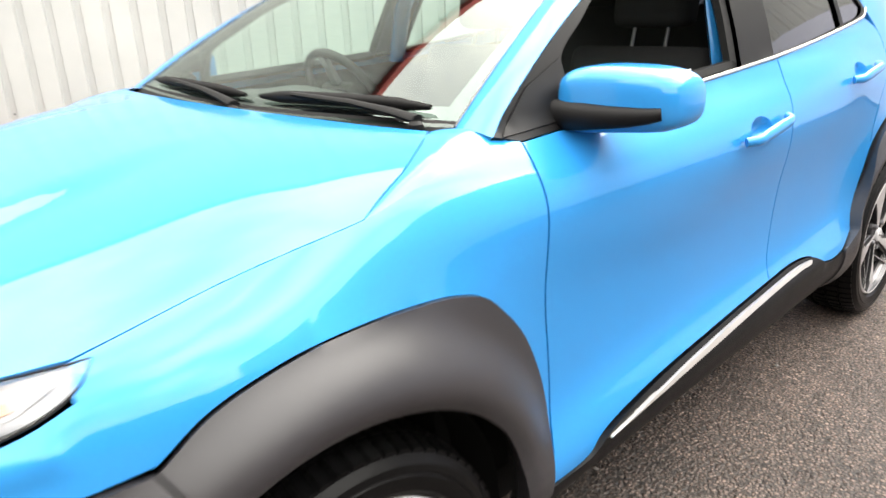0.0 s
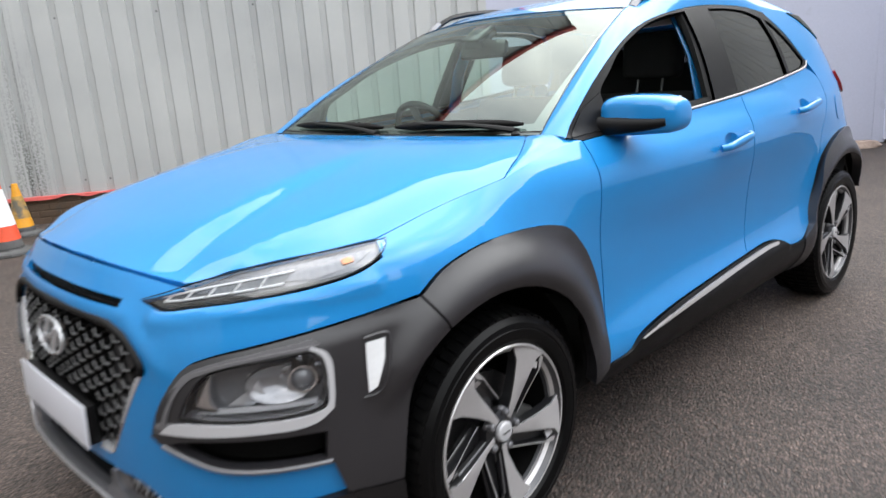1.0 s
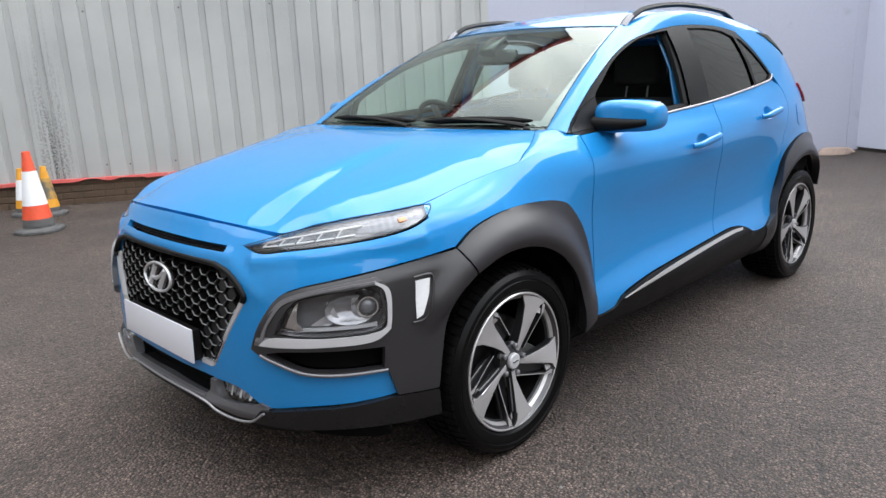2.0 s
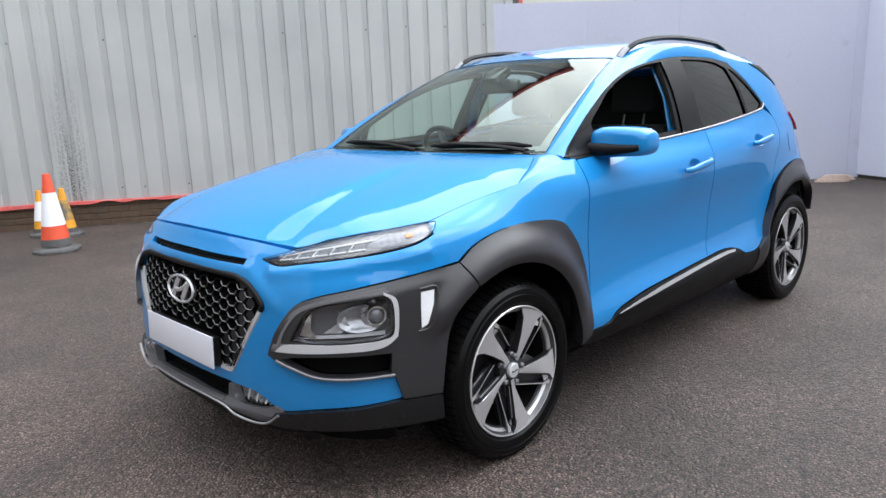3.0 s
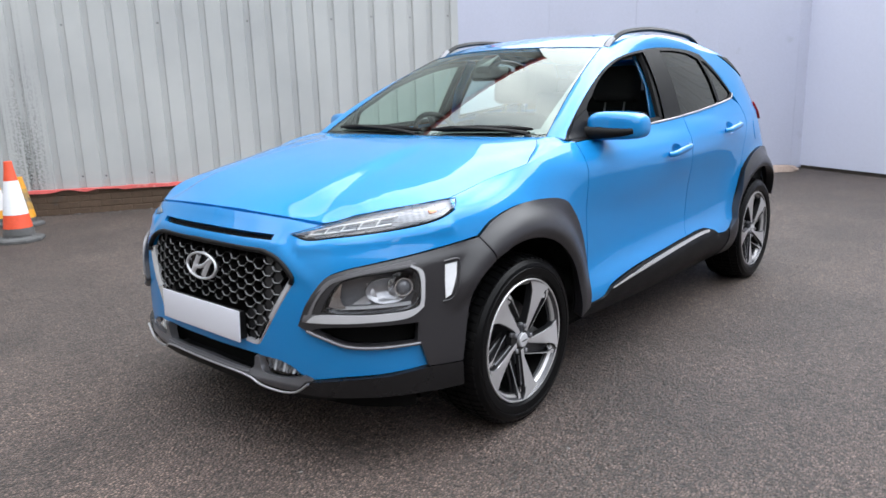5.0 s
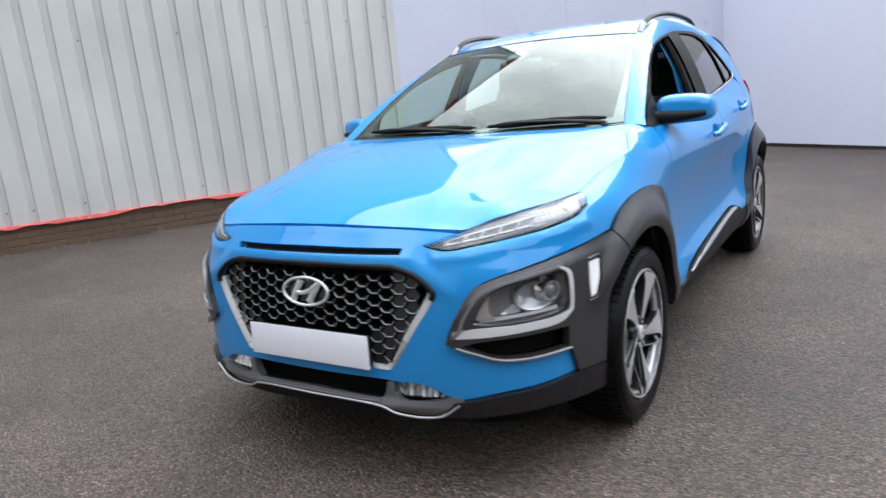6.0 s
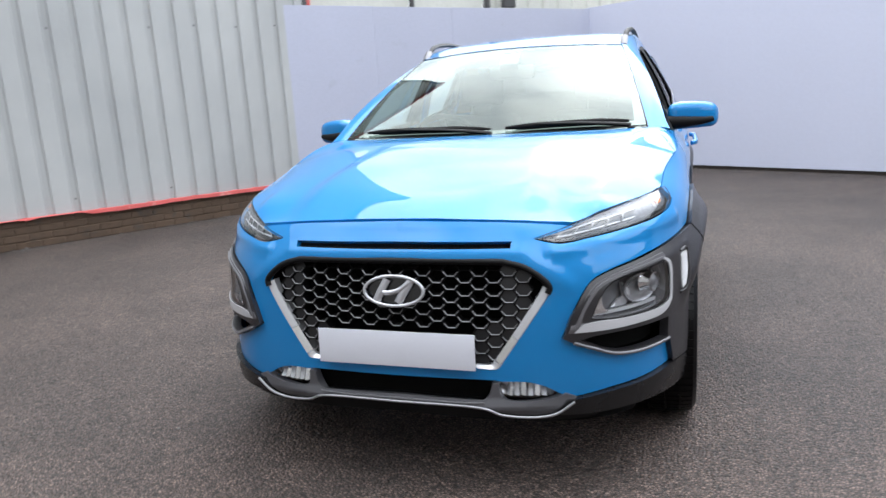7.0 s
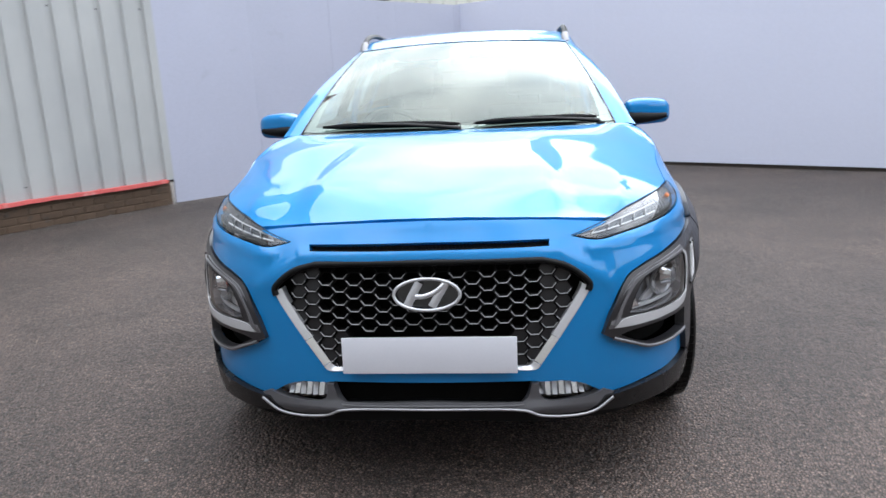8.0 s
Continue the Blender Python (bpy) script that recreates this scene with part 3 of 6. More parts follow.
# how far the skin stands inside that plan, by height, at some places along it
SECTIONS = [
    (-1.25, fair([(0.2, 0.02), (0.33, 0.0), (0.48, 0.0), (0.66, 0.014), (0.74, 0.032), (0.80, 0.058), (0.84, 0.084), (0.87, 0.107), (0.95, 0.3)])),
    (-0.80, fair([(0.2, 0.02), (0.33, 0.0), (0.48, 0.0), (0.66, 0.014), (0.74, 0.034), (0.80, 0.066), (0.84, 0.094), (0.87, 0.125), (0.95, 0.3)])),
    (-0.30, fair([(0.2, 0.02), (0.33, 0.0), (0.48, 0.0), (0.66, 0.001), (0.74, 0.005), (0.80, 0.015), (0.87, 0.046), (0.90, 0.08), (1.0, 0.3)])),
    (0.10, fair([(0.2, 0.02), (0.33, 0.0), (0.5, -0.004), (0.70, -0.006), (0.80, 0.003), (0.87, 0.022), (0.95, 0.055), (0.985, 0.078), (1.02, 0.11), (1.06, 0.2)])),
    (0.50, fair([(0.2, 0.11), (0.27, 0.035), (0.33, 0.0), (0.39, -0.004), (0.47, 0.016), (0.60, 0.026), (0.78, 0.020), (0.88, 0.012), (0.94, 0.020), (0.985, 0.045), (1.03, 0.080), (1.06, 0.104)])),
    (1.20, fair([(0.2, 0.12), (0.27, 0.04), (0.33, 0.0), (0.39, -0.010), (0.47, 0.024), (0.58, 0.044), (0.74, 0.032), (0.88, 0.007), (0.93, 0.011), (0.975, 0.032), (1.03, 0.078), (1.08, 0.110)])),
    (2.00, fair([(0.2, 0.12), (0.27, 0.04), (0.33, 0.0), (0.41, -0.006), (0.49, 0.026), (0.60, 0.042), (0.76, 0.032), (0.91, 0.012), (1.00, 0.026), (1.07, 0.072), (1.12, 0.108)])),
    (2.60, fair([(0.2, 0.03), (0.33, 0.0), (0.5, 0.0), (0.70, 0.004), (0.82, 0.024), (0.90, 0.030), (1.00, 0.044), (1.08, 0.072), (1.15, 0.108)])),
    (3.20, fair([(0.2, 0.03), (0.33, 0.0), (0.5, 0.0), (0.70, 0.0), (0.82, 0.03), (0.92, 0.07), (1.00, 0.10), (1.08, 0.14), (1.20, 0.20)])),
]
GLASS = spline([(0, 0.0), (0.1, 0.040), (0.2, 0.086), (0.3, 0.140), (0.40, 0.205), (0.5, 0.30)])

@functools.lru_cache(None)
def lengthwise(z):
    """How the inset runs along the car at one height."""
    return spline([(v, f(z)) for v, f in SECTIONS])


def inset(v, z):
    top = 1.06 + 0.06 * smooth(0.8, 2.6, v)      # the belt line
    zz = min(z, top)
    d = lengthwise(round(zz, 7))(v)
    if z > top:
        d += GLASS(z - top) * (1 + 0.15 * smooth(1.5, 2.8, v))
    return d

def body(v, z, out=0.0):
    """The skin of the car's left half. v: metres along its plan, 0 at the front axle, about -1.23 at the nose; z: height; out: metres proud."""
    u = v + U0
    s = abs(u)
    x, y = np.interp(s, _arc, _plan[:, 0]), np.interp(s, _arc, _plan[:, 1])
    tx, ty = np.interp(s, _arc, _tan[:, 0]), np.interp(s, _arc, _tan[:, 1])
    n = math.hypot(tx, ty)
    d = inset(abs(u) - U0, z) - out
    x, y = x - d * ty / n, y + d * tx / n
    return np.array([x if u >= 0 else -x, y, z])

# bonnet
RIDGE = fair([(-0.75, 0.842), (-0.696, 0.867), (-0.6, 0.910), (-0.45, 0.958), (-0.3, 0.994), (-0.1, 1.028), (0.05, 1.047), (0.2, 1.056), (0.34, 1.057), (0.4, 1.056)])
SHUT = dense([(-0.305, 0.897), (-0.1, 0.937), (0.12, 0.977)], 4)      # the line between bonnet and wing

def step_at(y):
    """Height of the bonnet's crease, which runs out towards the windscreen."""
    return 0.019 * ease(-0.76, -0.52, y) * (1 - ease(-0.30, 0.26, y))


CROWN = spline([(-0.72, 0.155)] + [(p[1], (RIDGE(p[1]) - p[2] - step_at(p[1]) + 0.001) / (p[0] / 0.80) ** 4.2) for p in [body(v, z) for v, z in ((-0.826, 0.838), (-0.63, 0.870), (-0.43, 0.888), *SHUT)]] + [(0.36, 0.004)])


def crowned(x, y):
    return RIDGE(y) - CROWN(y) * (x / 0.80) ** 4.2 - step_at(y) * ease(0.29 - 0.12 * y, 0.42 - 0.12 * y, x)


# the bonnet's front edge, which meets the nose and the lamps: y and height by x
NOSE_EDGE = [body(u - U0, z + 0.0015) for u, z in ((0.0, 0.866), (0.15, 0.864), (0.25, 0.860), (0.42, 0.852), (0.50, 0.846), (0.60, 0.842), (0.70, 0.858), (0.78, 0.870), (0.88, 0.881), (0.98, 0.888))]
MEET = spline([(p[0], p[1], p[2] - crowned(p[0], p[1])) for p in NOSE_EDGE])
X_MEET = NOSE_EDGE[-1][0]


def bonnet(x, y, out=0.0):
    x0, x = x, abs(x)
    y_edge, lift = MEET(min(x, X_MEET))
    return np.array([x0, y, crowned(x, y) + lift * (1 - ease(y_edge, y_edge + 0.26, y)) + out])


# windscreen: s across (0 centre, 1 edge), t up
def windscreen(s, t, out=0.0):
    q = (1 - t) * np.array([0.705 * abs(s), 0.365 + 0.060 * s * s, 1.047 + 0.008 * s * s]) + t * np.array([0.545 * abs(s), 1.05 + 0.115 * s * s, 1.460 - 0.020 * s * s])
    b = t * (1 - t) * 4 * 0.022 + out
    q = q + np.array([0, -0.42 * b, 0.9 * b])
    if s < 0: q = q * (-1, 1, 1)
    return q

ROOF = spline([(1.0, 1.442), (1.06, 1.463), (1.25, 1.503), (1.5, 1.538), (1.75, 1.551), (2.1, 1.538), (2.6, 1.484), (3.0, 1.420)])
def dome(x, y):
    return ROOF(y) - 0.075 * x * x - (0.16 + 0.35 * (1 - smooth(1.1, 1.5, y))) * max(abs(x) - 0.36, 0) ** 2


def roof(x, y, out=0.0):
    q = min(abs(x), 0.545)
    y_edge = 1.05 + 0.387 * q * q                 # the head of the windscreen
    lift = 1.4605 - 0.0673 * q * q - dome(q, y_edge)
    return np.array([x, y, dome(x, y) + lift * (1 - smooth(y_edge, y_edge + 0.22, y)) + out])

# ---- the yard ----
def along(a, b, s, off=0.0, z=0.0):
    """A point s metres from a towards b, and off metres to the left of that line."""
    d = Vector((b[0] - a[0], b[1] - a[1])).normalized()
    return (a[0] + d.x * s - d.y * off, a[1] + d.y * s + d.x * off, z)


def slab(name, a, b, s0, s1, z0, z1, thick, material_, bevel=0.003, off=0.0):
    """An upright board on the line from a to b; its face lies on the line (off to the left), its body behind it."""
    turn = math.degrees(math.atan2(b[1] - a[1], b[0] - a[0]))
    c = along(a, b, (s0 + s1) / 2, off + thick / 2, (z0 + z1) / 2)
    return block(name, (s1 - s0, thick, z1 - z0), c, material_, bevel, (0, 0, turn), 1)


# ground, gently uneven near the car
def ground_mesh():
    xs = sorted({*(-60 + 6 * i for i in range(21)), *(-7 + 0.35 * i for i in range(41)), -400, 400, -2000, 2000})
    rows = []
    for y in xs:
        rows.append([(x, y + 2, 0.006 * noise.noise((x * 0.5, y * 0.5, 3.1)) * (1 if abs(x) < 7 and abs(y) < 7 else 0) - 0.004) for x in xs])
    return grid_mesh("ground", rows, ASPHALT)


ground = tagged(new("ground", ground_mesh()), "worn grey-brown asphalt yard with loose grit", "ground", kind="structure")

WALL_A, WALL_B = (-6.75, 0.45), (-3.85, 5.15)          # foot of the clad wall
S0, S1, RED_Z, EAVES = -9.0, 6.0, 0.255, 7.6
S_END, BACK_TOP = 5.60, 3.3
wall = tagged(thing("wall_clad"), "pale grey corrugated steel wall with algae streaks", "wall", kind="structure")


def sheet_profile(pitch=0.25, width=1.0, proud=0.028):
    """Wide flats with narrow grooves between them: (along, proud) over one sheet."""
    out = []
    for k in range(round(width / pitch)):
        q = k * pitch
        out += [(q, proud), (q + 0.030, proud + 0.002), (q + 0.090, proud), (q + 0.101, 0.001), (q + 0.159, 0.0), (q + 0.170, proud), (q + 0.212, proud + 0.002)]
    return out + [(width + 0.02, proud + 0.002)]


def clad_sheet():
    pro = sheet_profile()
    zs = [RED_Z + 0.03, 1.4, 2.6, 5.0, EAVES]
    front = [[(s, -h, z) for s, h in pro] for z in zs]
    return grid_mesh("steel_sheet", front, SHEET, auto=20)


one_sheet = clad_sheet()
turn_w = math.degrees(math.atan2(WALL_B[1] - WALL_A[1], WALL_B[0] - WALL_A[0]))
for k in range(int(S0), int(S1)):
    ob = part("steel_sheet", one_sheet, wall)
    p = along(WALL_A, WALL_B, k - 0.115, 0.0)
    ob.matrix_world = pose(p[0], p[1], 0.0015 * (k % 2), 0, 0, turn_w)
part("backing", slab("backing", WALL_A, WALL_B, S0, S1, RED_Z, EAVES, 0.2, DARK_STEEL, 0, 0.012), wall, "dark steel frame behind the sheets")
screw = revolve("screw", [(0.0, 0.0), (0.0, 0.011), (-0.004, 0.011), (-0.006, 0.006), (-0.007, 0.0)], SCREW, 8, axis="y")
SCREWS = [(k + 0.02, 2.09 + 0.018 * k) for k in range(-3, 6)] + [(4.52, 2.19), (5.52, 2.20)]
SCREWS += [(k * 0.25 + 0.02, 0.425 + 0.006 * math.sin(k * 2.3)) for k in (-3, 1, 4, 5, 7, 12, 16)]
SCREWS += [(k + 0.02, 3.75) for k in range(-3, 6)]
for q, z in SCREWS:
    ob = part("screw", screw, wall)
    p = along(WALL_A, WALL_B, q, -0.001)
    ob.matrix_world = pose(p[0], p[1], z, 0, 0, turn_w)


def red_strip():
    """A bent, torn drip flashing along the foot of the sheets."""
    rows = []
    for i in range(int((S_END - S0) / 0.05)):
        s = S0 + i * 0.05
        sag = 0.016 * noise.noise((s * 1.3, 0, 0)) + 0.010 * max(0, noise.noise((s * 4.1, 7, 0)))
        torn = max(smooth(2.05, 2.2, s) * (1 - smooth(3.0, 3.2, s)), 0.55 * smooth(0.6, 0.75, s) * (1 - smooth(1.3, 1.45, s)))
        torn = min(max(torn + 1.1 * noise.noise((s * 5.3, 2.0, 0)) * (1 if torn > 0.05 else 0.12), 0), 1)
        top = RED_Z + 0.042 + 0.4 * sag
        low = RED_Z + sag + (0.036 - sag) * torn
        rows.append([along(WALL_A, WALL_B, s, o, z) for o, z in ((-0.004, top), (-0.066, top - 0.004), (-0.070, low), (-0.066, low), (-0.060, top - 0.008), (0.0, top - 0.006))])
    return grid_mesh("flashing", rows, RED_STEEL, wrap=True, cap=True, auto=25)


flashing = tagged(new("trim_flashing", red_strip()), "bent and torn faded red metal flashing under the wall sheets", "flashing", kind="structure")
gutter = tagged(new("trim_gutter", slab("gutter", WALL_A, WALL_B, S0, S1, EAVES - 0.12, EAVES + 0.02, 0.12, RED_STEEL, 0.01, -0.13)), "faded red metal eaves trim on the steel wall", "eaves trim", kind="structure")

# brick plinth under the sheets
plinth = tagged(thing("wall_plinth"), "low brown brick plinth under the steel wall", "brick wall", kind="structure")
part("mortar", slab("mortar", WALL_A, WALL_B, S0, S_END, -0.02, RED_Z + 0.03, 0.2, MORTAR, 0, -0.022), plinth)
brick = block("brick", (0.215, 0.10, 0.065), (0, 0.05, 0), BRICK, 0.005, seg=1)
rng = random.Random(4)
for course in range(4):
    for k in range(int((7.3 + 2.2) / 0.225)):
        s = -2.2 + k * 0.225 + (0.1125 if course % 2 else 0)
        if s > 5.48:
            continue
        p = along(WALL_A, WALL_B, s, -0.03 + rng.uniform(-0.003, 0.003))
        ob = part("brick", brick, plinth)
        ob.matrix_world = pose(p[0], p[1], 0.028 + course * 0.075, 0, rng.uniform(-0.4, 0.4), turn_w + rng.uniform(-0.5, 0.5))

# white boarded screen across the corner of the yard, and the white wall that meets it
def boarding(name, a, b, length, height, width, label, first=0.0, thick=0.02, mat=None, gap=0.0016, uneven=0.0015, clear=0.006):
    th = tagged(thing(name), label, "hoarding", kind="structure")
    turn = math.degrees(math.atan2(b[1] - a[1], b[0] - a[0]))
    s, k = 0.0, 0
    w = first or width
    while s < length - 0.05:
        e = min(s + w, length)
        dz = 0.004 * math.sin(5.0 * k)
        ob = part("board", slab("board", a, b, s + gap / 2, e - gap / 2, clear, height + dz, thick, mat, min(0.002, gap), uneven * math.sin(k * 2.3)), th)
        s, w, k = e, width, k + 1
    if clear > 0.02:
        # dark strip set back under the boards, standing for the shade in the gap
        part("foot_gap_strip", slab("foot_gap_strip", a, b, 0.0, length, -0.02, clear + 0.02, 0.04, FOOT_GAP, 0.002, thick + 0.004), th, "added dark strip for the shaded gap under the boards")
    part("batten", slab("batten", a, b, 0.03, length - 0.03, 0.3, height - 0.3, 0.05, DARK_STEEL, 0, thick + 0.006), th)
    return th


CORNER = (-0.56, 9.12)
SCREEN_A = (-3.76, 5.24)
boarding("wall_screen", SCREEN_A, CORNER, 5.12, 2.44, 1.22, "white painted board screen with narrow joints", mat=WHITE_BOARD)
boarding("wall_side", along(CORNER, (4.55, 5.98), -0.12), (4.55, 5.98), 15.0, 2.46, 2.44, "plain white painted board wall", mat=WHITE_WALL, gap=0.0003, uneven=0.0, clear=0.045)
# the building goes on behind the screen
upper = tagged(thing("wall_back"), "cream ribbed steel building behind the white screen", "wall", kind="structure")
turn_s = math.degrees(math.atan2(CORNER[1] - SCREEN_A[1], CORNER[0] - SCREEN_A[0]))
part("post", slab("post", SCREEN_A, CORNER, 0.20, 0.40, 1.8, BACK_TOP, 0.10, RED_STEEL, 0.006, 0.10), upper, "faded red steel corner post")
part("panel", slab("panel", SCREEN_A, CORNER, 0.40, 1.86, 1.8, BACK_TOP, 0.06, CREAM, 0.004, 0.16), upper)
part("downpipe", revolve("downpipe", [(1.8, 0.0), (1.8, 0.035), (BACK_TOP, 0.035), (BACK_TOP, 0.0)], DARK_STEEL, 14, along(SCREEN_A, CORNER, 1.90, 0.16), "z"), upper, "dark steel downpipe")
part("panel", slab("panel", SCREEN_A, CORNER, 1.94, 3.10, 1.8, BACK_TOP, 0.06, CREAM, 0.004, 0.16), upper)
part("panel", slab("panel", SCREEN_A, CORNER, 3.14, 3.20, 1.8, BACK_TOP, 0.10, DARK_STEEL, 0.004, 0.12), upper, "dark steel stanchion")
part("floodlight", slab("floodlight", SCREEN_A, CORNER, 3.40, 3.62, 2.46, 2.62, 0.08, DARK_STEEL, 0.01, 0.05), upper, "small dark floodlight housing")
ribs = grid_mesh("ribbed_sheet", [[(q, -h, z) for k in range(24) for q, h in ((k * 0.3, 0.0), (k * 0.3 + 0.17, 0.0), (k * 0.3 + 0.2, 0.03), (k * 0.3 + 0.27, 0.03), (k * 0.3 + 0.299, 0.0))] for z in (1.8, BACK_TOP)], CREAM, auto=20)
ob = part("ribbed_sheet", ribs, upper)
p = along(SCREEN_A, CORNER, 3.2, 0.24)
ob.matrix_world = pose(p[0], p[1], 0, 0, 0, turn_s)


side_a = along(CORNER, (4.55, 5.98), 1.2, 0.9)
ob = part("ribbed_sheet", grid_mesh("ribbed_sheet", [[(q, -h, z) for k in range(46) for q, h in ((k * 0.3, 0.0), (k * 0.3 + 0.17, 0.0), (k * 0.3 + 0.2, 0.03), (k * 0.3 + 0.27, 0.03), (k * 0.3 + 0.299, 0.0))] for z in (1.8, 5.3)], SHEET, auto=20), upper, "grey ribbed steel sheets")
ob.matrix_world = pose(side_a[0], side_a[1], 0, 0, 0, math.degrees(math.atan2(5.98 - CORNER[1], 4.55 - CORNER[0])))

# plain unseen blocks behind the camera, added to bound sky light and reflections
tagged(new("wall_south", block("wall_south", (17.0, 0.3, 6.4), (-6.0, -6.6, 3.2), PALE_RENDER, 0.01)), "unseen pale block across the yard, added to block sky and bounce light", "wall", kind="structure")
tagged(new("wall_south_low", block("wall_south_low", (7.7, 0.3, 4.2), (6.37, -6.6, 2.1), DARK_BRICK, 0.01)), "unseen lower brown block across the yard, added to block sky light", "wall", kind="structure")
tagged(new("wall_east", block("wall_east", (0.3, 12.0, 2.4), (10.3, -0.75, 1.2), DARK_BRICK, 0.01)), "unseen low brown wall, added to shape the side light and reflections", "wall", kind="structure")


# traffic cones
def cone(name, label, size, body_mat, height, at, turn, lean=0.0, sleeve=None):
    """A cone on a chamfered base; size scales its width, height its body."""
    th = tagged(thing(name), label, "traffic cone", "traffic cones by the wall")
    w = 0.205 * size
    rows = []
    for q, z in ((w, 0.0), (w * 1.0, 0.022), (w * 0.93, 0.034), (w * 0.66, 0.042), (w * 0.60, 0.062)):
        c = q * 0.36
        rows.append([(x, y, z) for x, y in ((q, c), (c, q), (-c, q), (-q, c), (-q, -c), (-c, -q), (c, -q), (q, -c))])
    part("base", grid_mesh("base", rows, CONE_BASE, wrap=True, cap=True, auto=25), th, "grey recycled rubber base")
    r0, r1, z0 = 0.135 * size, 0.032 * size, 0.062
    rad = lambda z: r0 + (r1 - r0) * (z - z0) / (height - z0)
    bands = [(z0, 0.17, CONE_BASE, "skirt"), (0.17, 0.34, body_mat, "lower_band"), (0.34, 0.76, sleeve or CONE_WHITE, "sleeve"), (0.76, 0.955, body_mat, "upper_band")]
    for a, b, mt, nm in bands:
        za, zb = (a if a == z0 else a * height), b * height
        o = 0.002 if nm == "sleeve" else 0.0
        part(nm, revolve(nm, [(za, rad(za) - 0.012), (za, rad(za) + o), (zb, rad(zb) + o), (zb, rad(zb) - 0.012)], mt, 28, (0, 0, 0), "z"), th)
    za = 0.955 * height
    part("tip", revolve("tip", [(za - 0.002, r1 * 0.9), (za - 0.002, r1 * 1.18), (height - 0.006, r1 * 1.12), (height, r1 * 0.9), (height - 0.02, r1 * 0.6), (height - 0.2, r1 * 0.6)], body_mat, 20, (0, 0, 0), "z"), th)
    th.matrix_world = pose(*at, lean, 0, turn)
    return th


cone("traffic_cone", "orange-red traffic cone with white sleeve on grey rubber base", 1.0, CONE_RED, 0.75, (-5.05, 0.20, 0), 14)
cone("traffic_cone", "short amber traffic cone with white sleeve near the wall", 0.72, CONE_AMBER, 0.50, (-6.17, 0.40, 0), 35)
cone("traffic_cone", "dirty amber traffic cone leaning beside the red cone", 0.78, CONE_AMBER, 0.52, (-5.92, 0.56, 0), 5, sleeve=CONE_DIRTY)


def rock(name, at, size, seed, material_, label, category):
    bm = bmesh.new()
    bmesh.ops.create_icosphere(bm, subdivisions=3, radius=1.0)
    for v in bm.verts:
        k = 1 + 0.35 * noise.noise(v.co * 1.3 + Vector((seed, 0, 0))) + 0.12 * noise.noise(v.co * 4 + Vector((seed, 3, 0)))
        v.co = Vector((v.co.x * size[0], v.co.y * size[1], max(v.co.z, -0.25) * size[2])) * k
    low = min(v.co.z for v in bm.verts)
    for v in bm.verts:
        v.co.z -= low
    ob = new(name, from_bm(name, bm, material_))
    ob.matrix_world = pose(*at, 0, 0, turn_s)
    return tagged(ob, label, category)


rock("rubble", (-0.68, 8.60, -0.01), (0.25, 0.12, 0.085), 2.0, STONE, "low pinkish stone slab at the foot of the screen", "stone")
rock("rubble", (-0.98, 8.28, -0.01), (0.09, 0.06, 0.045), 5.0, STONE, "small pale stone at the foot of the screen", "stone")


def grit():
    """Loose chips on the asphalt, denser along the wall."""
    g = random.Random(8)
    verts, faces = [], []
    for i in range(760):
        if i < 380:
            p = along(WALL_A, WALL_B, g.uniform(-3, 6), -abs(g.gauss(0.06, 0.12)))
            x, y = p[0], p[1]
        elif i < 520:
            p = along(CORNER, (4.55, 5.98), g.uniform(0, 7), -abs(g.gauss(0.05, 0.1)))
            x, y = p[0], p[1]
        else:
            x, y = g.uniform(-5.5, 4.0), g.uniform(-3, 7.5)
        r = g.uniform(0.004, 0.010) * (1.8 if i < 380 and g.random() < 0.12 else 1)
        k = len(verts)
        for a in range(5):
            t = a * 1.257 + g.random()
            verts.append((x + r * math.cos(t), y + r * math.sin(t), 0.0))
        verts.append((x + g.uniform(-r, r) * 0.3, y, r * 0.9))
        faces += [(k + a, k + (a + 1) % 5, k + 5) for a in range(5)]
    return mesh_of("grit", verts, faces, GRIT, False)


tagged(new("grit", grit()), "loose pale grit scattered on the asphalt", "grit", kind="stuff")

# ---- the car ----
car = tagged(thing("car"), "bright blue compact crossover with grey plastic cladding, parked", "car")


def bodyu(u, z, out=0.0):
    """The skin by metres from the middle of the nose."""
    return body(u - U0, z, out)


def at_out(chart, out):
    return lambda a, b: chart(a, b, out)


def bump_line(p, q, width, height):
    """A soft ridge along the segment p-q of a chart."""
    px, py = p
    dx, dy = q[0] - px, q[1] - py
    k = dx * dx + dy * dy

    def f(a, b):
        t = min(max(((a - px) * dx + (b - py) * dy) / k, 0), 1)
        d2 = (a - px - t * dx) ** 2 + (b - py - t * dy) ** 2
        return height * math.exp(-d2 / width ** 2)
    return f


# outlines on the chart (v along the side, 0 at the front axle; z up)
ARCH_OUT = run((-0.246, 0.766), (-0.175, 0.810), (-0.066, 0.838), (0.05, 0.847), (0.16, 0.844), (0.24, 0.834), (0.30, 0.814), (0.345, 0.775), (0.40, 0.712),
               (0.45, 0.618), (0.474, 0.530), (0.470, 0.43), (0.462, 0.345))
ARCH_IN = run((0.399, 0.312), (0.391, 0.352), (0.372, 0.441), (0.328, 0.541), (0.25, 0.626), (0.158, 0.683), (0.078, 0.710), (0.0, 0.720), (-0.094, 0.712), (-0.19, 0.680))
GAP_F = run((0.489, 1.030), (0.482, 0.92), (0.482, 0.764), (0.502, 0.547), (0.476, 0.350))
